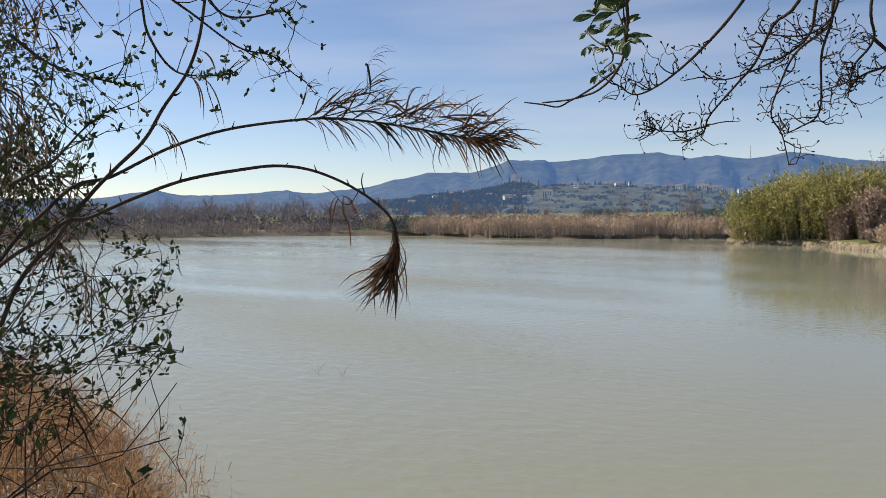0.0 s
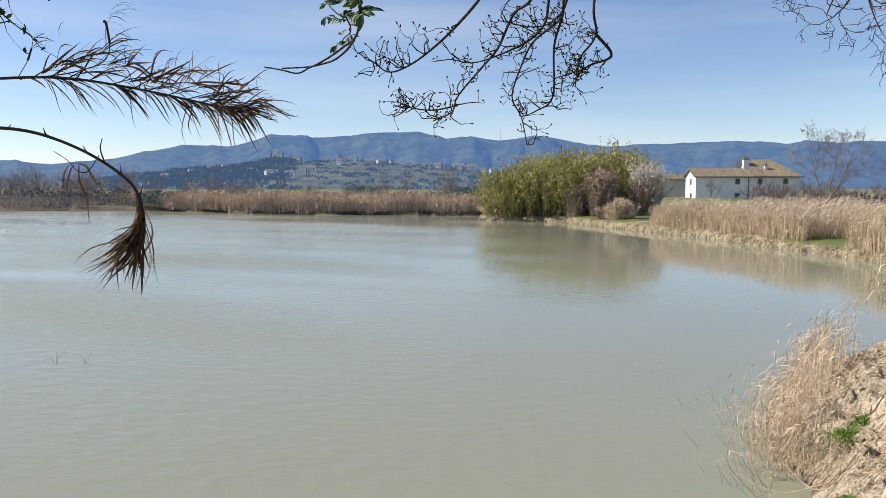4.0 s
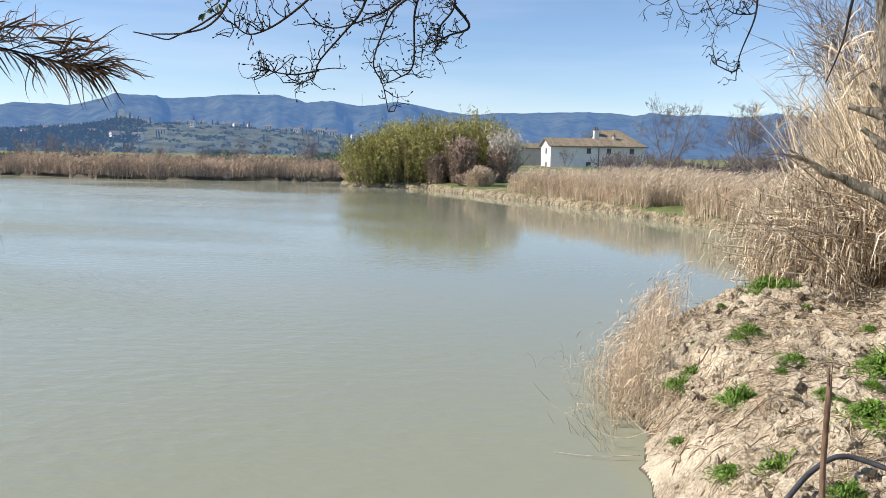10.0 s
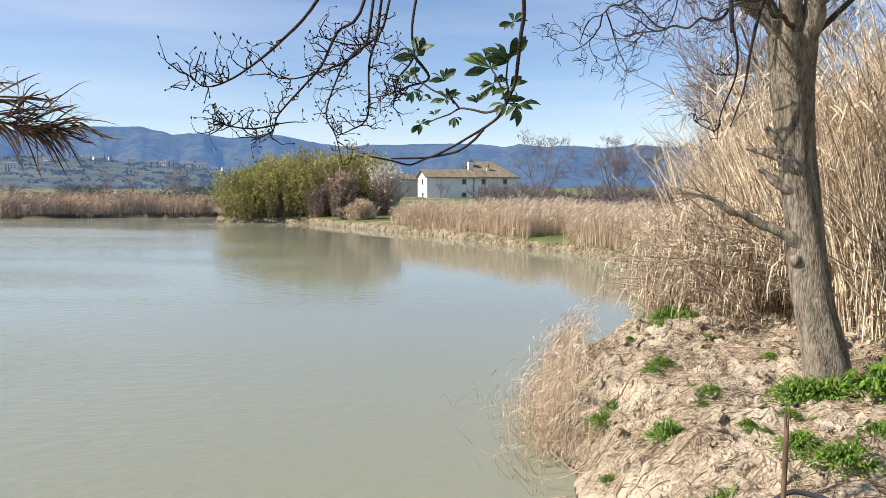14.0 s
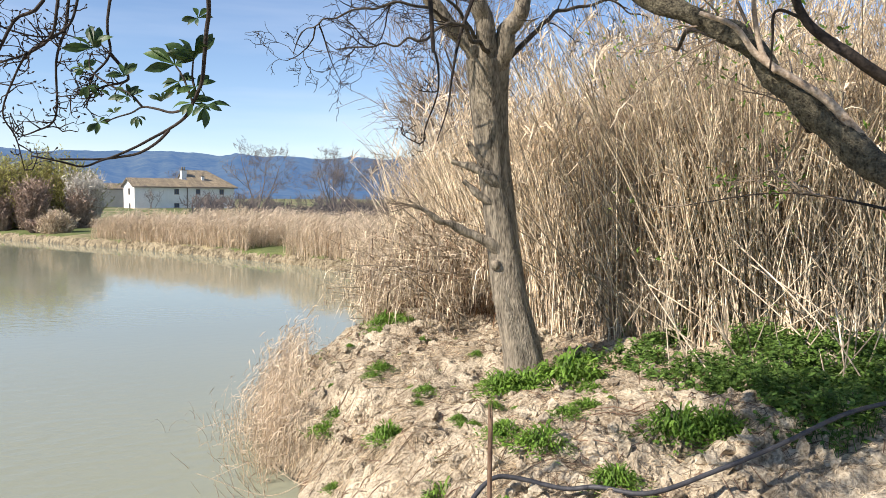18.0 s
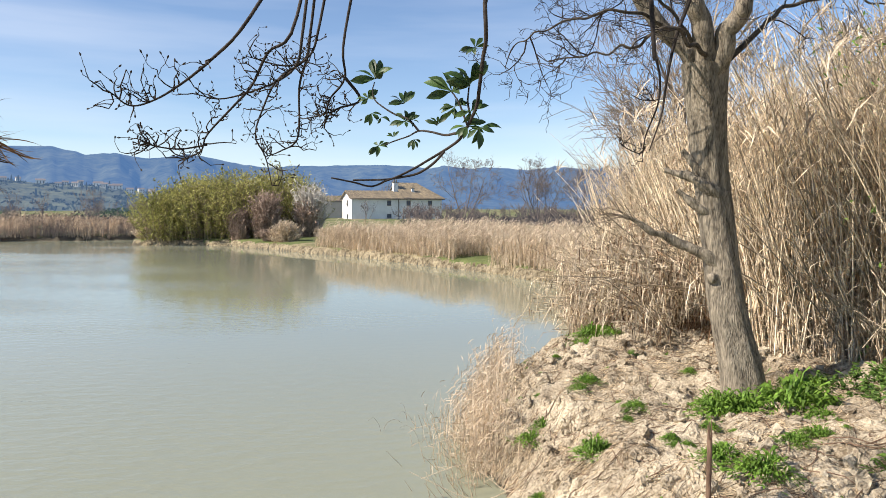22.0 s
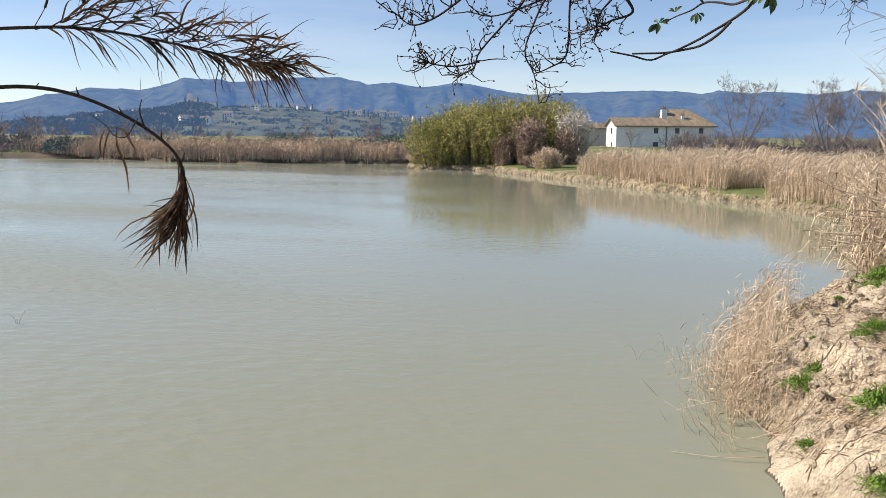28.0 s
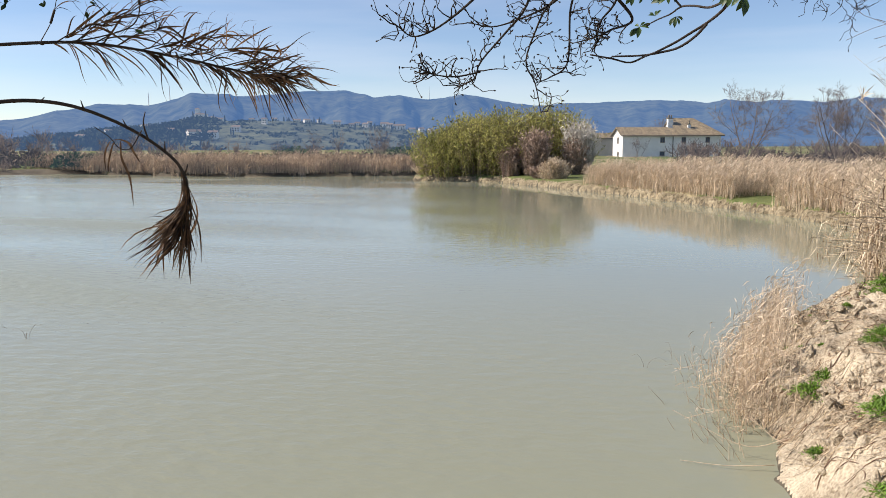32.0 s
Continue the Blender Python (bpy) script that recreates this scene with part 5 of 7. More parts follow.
    for k, pts in enumerate(twigs):
        reach = 1.5 if k < 9 else 1.0
        pts = hub + reach * (np.array(pts) - hub) if k < 9 else np.array(pts) + np.array((0.06, -0.08, 0))
        base = (0.0056 if k not in (2, 10, 11) else 0.0032) * reach
        q = curve(np.array(pts) - o, 28)
        twig = Batch()
        twig.tube(np.array(pts) - o, base, 0.0017 * reach, 6, 28)
        levels, buds = {}, []
        for _ in range(20 if k < 9 else 5):
            u = int(g.integers(8, 28))
            a = unit(q[min(u + 1, 27)] - q[u - 1])
            way = unit(a * 0.6 + unit(g.normal(size=3) * np.array([1, 0.6, 0.8])) * 0.9 + np.array([0, 0, 0.3]))
            grow(levels, q[u], way, g.uniform(0.025, 0.095) * reach, 0.0022 * reach, 1, 0.9, 2, g, 0.5, 0, 0.5, 5, 0.65)
        branch_mesh(twig, levels, (4, 4))
        for pp, rr in levels.get(0, []):
            buds.append([pp[-1] - (pp[-1] - pp[-2]) * 0.1, pp[-1] + unit(pp[-1] - pp[-2]) * 0.004 * reach, pp[-1] + unit(pp[-1] - pp[-2]) * 0.009 * reach])
        part_ob = twig.make("twig", TWIG, tree, label="dark hanging twig with swelling buds")
        if buds:
            Batch().tubes(np.array(buds), np.array([[0.0016, 0.0029, 0.0007]]) * reach, 5).make("bud_cluster", TWIG, part_ob)["kind"] = "stuff"
    # the crown above, out of view, added to dapple the bank with shade
    high = [(1.0, 2.85, 4.35), (0.3, 2.9, 4.75), (-0.6, 2.9, 5.1), (-1.6, 2.8, 5.4)]
    Batch().tube(np.array(high) - o, 0.035, 0.014, 8, 26).make("limb", TWIG, tree)
    levels = {}
    for q in ((1.9, 2.7, 4.6), (1.0, 2.85, 4.4), (0.6, 2.87, 4.6), (0.3, 2.9, 4.75), (0.0, 2.9, 4.87), (-0.3, 2.9, 5.0), (-0.6, 2.9, 5.1), (-1.1, 2.85, 5.25), (-1.6, 2.8, 5.4)):
        for k in range(4):
            grow(levels, np.array(q) - o, unit(np.array([g.normal() * 0.6 - 0.2, g.normal() * 0.7, 0.7])), g.uniform(0.7, 1.2), 0.022, 3, 0.7, 4, g, 0.15, 0, 0.16, 5, 0.45)
    levels = {d: [(p, np.maximum(r, 0.006)) for p, r in lv if p[:, 2].min() + o[2] > 4.3] for d, lv in levels.items()}
    branch_mesh(Batch(), levels, (3, 4, 5, 6)).make("crown", TWIG, tree, label="bare budding crown overhead, unseen, added to shade the bank")["kind"] = "stuff"
    # the leafy spray
    stems = [([(0.080, 0.650, 3.127), (0.082, 0.658, 3.096), (0.080, 0.664, 3.080), (0.078, 0.672, 3.057), (0.076, 0.679, 3.038), (0.071, 0.686, 3.025), (0.064, 0.697, 3.011), (0.059, 0.704, 3.005), (0.047, 0.717, 2.997), (0.032, 0.717, 2.988), (0.017, 0.716, 2.979), (-0.001, 0.714, 2.970), (-0.012, 0.713, 2.966), (-0.027, 0.711, 2.960), (-0.045, 0.705, 2.964), (-0.066, 0.699, 2.968)], 0.0021, 0.0008, 60),
             ([(0.047, 0.717, 2.996), (0.036, 0.717, 2.984), (0.021, 0.716, 2.974), (0.006, 0.715, 2.970), (-0.014, 0.713, 2.967), (-0.045, 0.705, 2.966)], 0.0015, 0.0009, 24),
             ([(0.062, 0.698, 3.014), (0.049, 0.724, 3.013), (0.035, 0.734, 3.017), (0.022, 0.753, 3.020), (0.011, 0.772, 3.016), (-0.003, 0.781, 3.012), (-0.017, 0.800, 3.008)], 0.0014, 0.0006, 28),
             ([(0.022, 0.753, 3.020), (0.011, 0.760, 3.033), (-0.003, 0.768, 3.039), (-0.015, 0.775, 3.047), (-0.025, 0.783, 3.056), (-0.028, 0.790, 3.067), (-0.026, 0.799, 3.078)], 0.0012, 0.0006, 28),
             ([(0.071, 0.686, 3.025), (0.068, 0.688, 3.040), (0.068, 0.686, 3.048), (0.069, 0.684, 3.058)], 0.0012, 0.0007, 14),
             ([(0.068, 0.691, 3.019), (0.062, 0.696, 3.037), (0.058, 0.698, 3.046), (0.053, 0.702, 3.054)], 0.0012, 0.0007, 14)]
    spray = Batch()
    for pts, r0, r1, steps in stems:
        spray.tube(np.array(pts) - o, r0, r1, 7, steps)
    spray_ob = spray.make("leafy_branch", TWIG, tree, label="thin branch carrying fresh green leaflets")
    whorls = [((-0.025, 0.799, 3.082), 0.0270, 7, 0.6), ((-0.033, 0.790, 3.059), 0.0141, 6, 0.2), ((-0.029, 0.784, 3.042), 0.0160, 5, -0.7), ((-0.018, 0.776, 3.037), 0.0099, 2, -0.8), ((0.006, 0.757, 3.049), 0.0169, 7, 0.7), ((0.008, 0.760, 3.031), 0.0165, 7, 0.2), ((0.017, 0.763, 3.012), 0.0118, 4, -0.8), ((-0.005, 0.780, 3.016), 0.0082, 3, 0.6), ((-0.022, 0.799, 3.008), 0.0136, 5, -0.1),
              ((0.041, 0.734, 3.025), 0.0136, 5, 0.7), ((0.053, 0.702, 3.054), 0.0282, 6, 0.5), ((0.069, 0.684, 3.059), 0.0259, 6, 0.7), ((0.056, 0.702, 3.039), 0.0165, 6, 0.1), ((0.071, 0.685, 3.033), 0.0200, 4, 0.0), ((0.068, 0.691, 3.019), 0.0200, 5, -0.2), ((0.078, 0.680, 3.016), 0.0216, 4, -0.5), ((0.073, 0.671, 3.091), 0.0160, 4, 0.2)]
    profile = ((0.0, 0.010, 0.0), (0.18, 0.04, 0.02), (0.4, 0.125, 0.05), (0.62, 0.175, 0.04), (0.82, 0.13, -0.01), (0.94, 0.06, -0.07), (1.02, 0.006, -0.12))
    for place, size, n, lift in whorls:
        n = int(n * 1.9)
        start = g.uniform(0, 6.28)
        for k in range(n):
            a = start + k * 6.283 / n + g.normal() * 0.3
            d = unit(np.array([math.cos(a), 0.55 * math.sin(a), 0.75 * math.sin(a + 0.6) + lift]))
            face = unit(np.array([0.25, -1.0, 0.55]) + g.normal(size=3) * 0.45)
            across = unit(np.cross(d, face))
            up = np.cross(across, d)
            c = np.array(place) - o
            long = size * g.uniform(0.65, 1.1)
            v = []
            for u, w, sag in profile:
                mid = c + d * long * u + up * long * sag
                v += [mid - across * long * w + up * long * w * 0.3, mid, mid + across * long * w + up * long * w * 0.3]
            f = [[3 * r_ + c_, 3 * r_ + c_ + 1, 3 * r_ + c_ + 4, 3 * r_ + c_ + 3] for r_ in range(6) for c_ in range(2)]
            put("leaf", np.array(v), f, ELDER, spray_ob)
    tagged(tree, "leaning tree with mossy bark and budding overhanging twigs", "tree")


build_main_tree()
build_leaning_tree()


def cane_mesh(seed, tall, leaves, sides=5):
    """One dry giant cane with its hanging leaves, as a joined mesh."""
    g = np.random.default_rng(seed)
    b = Batch()
    t = np.linspace(0, 1, 7)
    lean = g.normal(size=2) * 0.10
    p = np.stack([lean[0] * tall * t**1.7 + g.normal() * 0.02, lean[1] * tall * t**1.7, tall * t - 0.1], -1)
    b.tubes(p[None], (0.0078 * (1 - 0.72 * t))[None], sides)
    n = leaves
    u = g.uniform(0.25, 1.0, n)
    q = np.stack([np.interp(u, t, p[:, c]) for c in range(3)], -1)
    a = g.uniform(0, 2 * np.pi, n)
    out = np.stack([np.cos(a), np.sin(a), g.uniform(0.1, 1.2, n)], -1)
    size = g.uniform(0.16, 0.42, n)[:, None]
    drop = g.uniform(0.0, 0.8, n)[:, None] * np.array([0, 0, 1.0])
    b.blades(np.stack([q, q + out * size * 0.45, q + out * size * 0.8 - 0.3 * drop * size, q + out * size - drop * size], 1), np.array([[0.003, 0.006, 0.0045, 0.0008]]), np.cross(out, np.array([0, 0, 1.0]) + g.normal(size=(n, 3)) * 0.3))
    return b


def build_thicket():
    g = np.random.default_rng(33)
    front = np.array([(5.2, 18.5), (5.0, 15.0), (4.75, 12.4), (4.65, 10.4), (4.8, 9.1), (5.3, 8.3), (6.3, 7.7), (7.2, 7.0), (8.2, 6.2), (9.6, 5.2), (12, 4.0)])
    thicket = empty("cane_thicket", on_ground(6.0, 9.5))
    o = np.array(thicket.location)

    def spots(n, depth, power):
        s = np.sort(g.uniform(0, len(front) - 1.001, n))
        i, u = s.astype(int), (s % 1)[:, None]
        base = front[i] + (front[i + 1] - front[i]) * u
        out = unit(front[i + 1] - front[i])
        normal = np.stack([-out[:, 1], out[:, 0]], -1)
        normal = np.where(((base + normal) @ np.array([0.35, 1.0]) > base @ np.array([0.35, 1.0]))[:, None], normal, -normal)
        xy = base + normal * (depth * g.uniform(0, 1, n) ** power)[:, None] + g.normal(size=(n, 2)) * 0.12
        return xy

    def tall_at(x, y):
        return np.clip(np.interp(x, [3.3, 4.4, 5.0, 5.8, 7, 12], [1.4, 2.2, 2.9, 3.55, 3.8, 4.1]), 1.5, 5) * (0.82 + 0.36 * soft_noise(x * 0.8, y * 0.8, 61))

    kinds = []
    for k in range(14):
        ob = cane_mesh(100 + k, 3.6, 11).make("cane", CANE, thicket)
        kinds.append(ob)
    near = spots(230, 0.9, 1.0)
    for k, (x, y) in enumerate(near):
        base = kinds[k % 14]
        ob = base if k < 14 else base.copy()
        if k >= 14:
            scene.collection.objects.link(ob)
        s = float(tall_at(x, y)) / 3.6 * g.uniform(0.8, 1.08)
        most = 14 if x < 5.4 else 34
        lean = (float(np.clip(g.normal() * 13 - 2, -most, most)), float(np.clip(g.normal() * 19 - 4, -most, most)))
        ob.matrix_basis = Matrix.Translation(Vector(on_ground(x, y)) - Vector(o)) @ pose(0, 0, 0, lean[0], lean[1], 0) @ pose(0, 0, 0, 0, 0, g.uniform(0, 360)) @ Matrix.Diagonal((1, 1, s, 1))
    xy = spots(8800, 4.0, 1.8)
    xy = xy[soft_noise(xy[:, 0] * 2.4, xy[:, 1] * 2.4, 64) > g.uniform(0.16, 0.46, len(xy))]
    n = len(xy)
    z = height(xy[:, 0], xy[:, 1])
    tall = tall_at(xy[:, 0], xy[:, 1]) * g.uniform(0.72, 1.1, n)
    t = np.array([0, 0.3, 0.6, 0.85, 1.0])
    sway = np.stack([soft_noise(xy[:, 0] * 1.1, xy[:, 1] * 1.1, 65) - 0.5, soft_noise(xy[:, 0] * 1.1, xy[:, 1] * 1.1, 66) - 0.5], -1)
    lean = sway * np.where(xy[:, :1] < 5.4, 0.25, 0.75) + g.normal(size=(n, 2)) * np.where(g.random(n) < 0.35, 0.42, 0.17)[:, None] + np.array([-0.07, -0.03])
    lean = np.clip(lean, np.where(xy[:, :1] < 5.6, -0.26, -0.6), 0.6)
    p = np.stack([xy[:, :1] + lean[:, :1] * tall[:, None] * t**1.5, xy[:, 1:] + lean[:, 1:] * tall[:, None] * t**1.5, z[:, None] - 0.05 + tall[:, None] * t], -1) - o
    Batch().tubes(p, np.array([[0.0095, 0.0088, 0.007, 0.005, 0.0025]]), 4).make("cane_mass", CANE, thicket)
    tagged(thicket.children[-1], kind="stuff")
    # broken canes leaning every way along the front
    m = 800
    fxy = spots(m, 0.7, 1.0)
    fxy = fxy[fxy[:, 0] > 4.9]
    m = len(fxy)
    fz, long = height(fxy[:, 0], fxy[:, 1]) + g.uniform(-0.05, 0.5, m), g.uniform(0.9, 3.0, m)
    tilt = np.stack([g.normal(size=m) * 0.5 - 0.3, g.normal(size=m) * 0.35 - 0.05, np.ones(m)], -1)
    way = unit(tilt) * long[:, None]
    fp = np.concatenate([fxy, fz[:, None]], 1) - o
    Batch().tubes(np.stack([fp, fp + way * 0.5, fp + way - np.array([0, 0, 0.05]) * long[:, None]], 1), np.array([[0.0085, 0.0075, 0.004]]), 4).make("broken_cane_mass", CANE, thicket, label="broken canes leaning every way")
    tagged(thicket.children[-1], kind="stuff")
    # the last round of leaves, darker and lower, paints shade between the canes
    b, dark = Batch(), Batch()
    for turn in range(7):
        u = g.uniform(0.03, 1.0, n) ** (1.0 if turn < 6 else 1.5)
        i = np.minimum((u * 4).astype(int), 3)
        q = p[np.arange(n), i] + (p[np.arange(n), i + 1] - p[np.arange(n), i]) * (u * 4 - i)[:, None]
        a = g.uniform(0, 2 * np.pi, n)
        out = np.stack([np.cos(a), np.sin(a), g.uniform(0.0, 1.3, n)], -1)
        size = g.uniform(0.10, 0.36, n)[:, None]
        drop = g.uniform(0.0, 0.9, n)[:, None] * np.array([0, 0, 1.0])
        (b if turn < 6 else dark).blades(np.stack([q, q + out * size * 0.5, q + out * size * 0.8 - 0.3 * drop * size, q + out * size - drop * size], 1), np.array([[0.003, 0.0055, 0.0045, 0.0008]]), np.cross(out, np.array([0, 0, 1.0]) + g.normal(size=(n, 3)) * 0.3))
    tagged(b.make("cane_leaves", CANE_LEAF, thicket, False), kind="stuff")
    tagged(dark.make("dead_leaves", GAP_SHADE_LEAF, thicket, False, label="old brown leaves low in the thicket, coloured for shaded gaps"), kind="stuff")
    b = Batch()
    m = 42000
    lxy = spots(m, 0.8, 1.2)
    lz = height(lxy[:, 0], lxy[:, 1]) + 3.0 * g.uniform(0, 1, m) ** 1.1
    q = np.concatenate([lxy, lz[:, None]], 1) - o
    out = unit(g.normal(size=(m, 3)) + np.array([0, 0, 0.25])) * g.uniform(0.08, 0.28, m)[:, None]
    tagged(Batch().blades(np.stack([q, q + out * 0.5, q + out - np.array([0, 0, 0.04])], 1), np.array([[0.003, 0.005, 0.001]]), np.cross(out, g.normal(size=(m, 3)))).make("foot_litter", CANE_LEAF, thicket, False, label="broken straw caught between the canes"), kind="stuff")
    m = 1500
    k = g.integers(0, n, m)
    top = p[k, -1]
    for _ in range(3):
        out = unit(np.stack([g.normal(size=m) * 0.5 + 0.3, g.normal(size=m) * 0.4, g.uniform(0.5, 1.5, m)], -1)) * g.uniform(0.15, 0.4, m)[:, None]
        b.blades(np.stack([top - out * 0.3, top + out * 0.5, top + out * 1.1 - np.array([0, 0, 0.08])], 1), np.array([[0.004, 0.011, 0.002]]), np.cross(out, g.normal(size=(m, 3))))
    tagged(b.make("plume_mass", CANE_LEAF, thicket, False, label="feathery dry seed heads"), kind="stuff")
    m = 7500
    x = 5.2 + 6.0 * g.uniform(0, 1, m) ** 0.6
    y = np.interp(x, front[4:, 0], front[4:, 1]) + np.abs(g.normal(size=m)) * 0.35 - 0.15
    z = height(x, y) + 0.1 + 2.2 * g.uniform(0, 1, m) ** 2.2
    ok = soft_noise(x * 1.3, z * 1.3, 67) + 0.09 * (x - 6.2) > g.uniform(0.4, 1.05, m)
    q = np.stack([x, y, z], -1)[ok] - o
    m = len(q)
    out = unit(g.normal(size=(m, 3)) + np.array([0, -0.3, 0.2])) * g.uniform(0.04, 0.10, m)[:, None]
    tagged(Batch().blades(np.stack([q, q + out * 0.5, q + out - np.array([0, 0, 0.01])], 1), np.array([[0.004, 0.016, 0.002]]), np.cross(out, g.normal(size=(m, 3)))).make("climbing_leaves", NETTLE, thicket, False, label="green bramble leaves climbing the canes"), kind="stuff")
    tagged(thicket, "tall dense thicket of dry straw-coloured giant cane", "cane thicket")
    # tangle of fallen canes at the lakeward end
    ob = empty("fallen_canes", on_ground(3.5, 12.0))
    oo = np.array(ob.location)
    n = 640
    xy = np.stack([g.uniform(3.55, 5.0, n), g.uniform(9.8, 15.5, n)], -1)
    ok = inland(xy[:, 0], xy[:, 1]) > 0.25
    xy = xy[ok]
    n = len(xy)
    z = height(xy[:, 0], xy[:, 1]) + g.uniform(0, 0.9, n)
    way = unit(np.stack([-g.uniform(0.1, 1.0, n), -g.uniform(-0.3, 0.6, n), g.uniform(0.1, 1.15, n)], -1))
    size = g.uniform(0.5, 1.6, n)[:, None]
    start = np.concatenate([xy, z[:, None]], 1) - oo
    pts = np.stack([start, start + way * size * 0.5, start + way * size - np.array([0, 0, 0.12]) * size], 1)
    Batch().tubes(pts, np.array([[0.009, 0.008, 0.004]]), 4).make("cane_tangle", CANE, ob)
    tagged(ob.children[-1], kind="stuff")
    b, pale = Batch(), Batch()
    for _ in range(14):
        u = g.uniform(0.05, 1, n)[:, None]
        q = pts[:, 0] + (pts[:, -1] - pts[:, 0]) * u
        out = np.stack([g.normal(size=n), g.normal(size=n), g.normal(size=n) * 0.4], -1)
        s2 = g.uniform(0.1, 0.35, n)[:, None]
        (b if _ < 3 else pale).blades(np.stack([q, q + out * s2 * 0.5, q + out * s2 * 0.7 - np.array([0, 0, 0.8]) * s2], 1), np.array([[0.004, 0.007, 0.001]]), np.cross(out, np.array([0, 0, 1.0]) + g.normal(size=(n, 3)) * 0.3))
    for lo, hi, count in (((3.5, 10.6, 0.5), (4.5, 12.6, 1.4), 700), ((4.1, 9.8, 0.8), (4.6, 11.0, 1.7), 500)):
        q = g.uniform(lo, hi, (count, 3)) - oo
        out = np.stack([g.normal(size=count), g.normal(size=count), g.normal(size=count) * 0.4 - 0.4], -1)
        s2 = g.uniform(0.08, 0.28, count)[:, None]
        b.blades(np.stack([q, q + out * s2 * 0.5, q + out * s2 * 0.7 - np.array([0, 0, 0.8]) * s2], 1), np.array([[0.004, 0.008, 0.001]]), np.cross(out, np.array([0, 0, 1.0]) + g.normal(size=(count, 3)) * 0.3))
    tagged(pale.make("straw_leaves", CANE_LEAF, ob, False), kind="stuff")
    tagged(b.make("dead_leaves", RUST_LEAF, ob, False, label="rusty dead leaves"), kind="stuff")
    tagged(ob, "tangle of broken canes with rusty dead leaves", "fallen canes")


build_thicket()


def rosette(seed, leaves, reach, mat=WEED, upright=0.7):
    g = np.random.default_rng(seed)
    ob = empty("weed_plant")
    b = Batch()
    n = leaves
    c = g.normal(size=(n, 2)) * reach * 0.42
    a = np.arctan2(c[:, 1], c[:, 0]) + g.normal(size=n) * 0.7
    out = np.stack([np.cos(a), np.sin(a), np.zeros(n)], -1)
    size = (reach * g.uniform(0.16, 0.36, n))[:, None]
    dome = np.clip(1.3 - np.linalg.norm(c, axis=1) / (reach * 0.85), 0.25, 1.3)[:, None]
    up = np.array([0, 0, 1.0]) * size * g.uniform(0.5, 1.3, n)[:, None] * upright * dome
    q = np.concatenate([c, np.full((n, 1), -0.02) + g.uniform(0, 1, (n, 1)) * dome * reach * 0.38], 1)
    b.blades(np.stack([q, q + out * size * 0.3 + up * 0.8, q + out * size * 0.75 + up * 1.05, q + out * size * 1.1 + up * 0.7], 1), reach * np.array([[0.008, 0.030, 0.038, 0.005]]) * g.uniform(0.6, 1.2, (n, 1)), np.cross(out, up + 1e-3) + g.normal(size=(n, 3)) * 0.003)
    b.make("leaves", mat, ob, False)
    return tagged(ob, "low bright green weed growing in bare soil", "weed", "weeds on the bank")


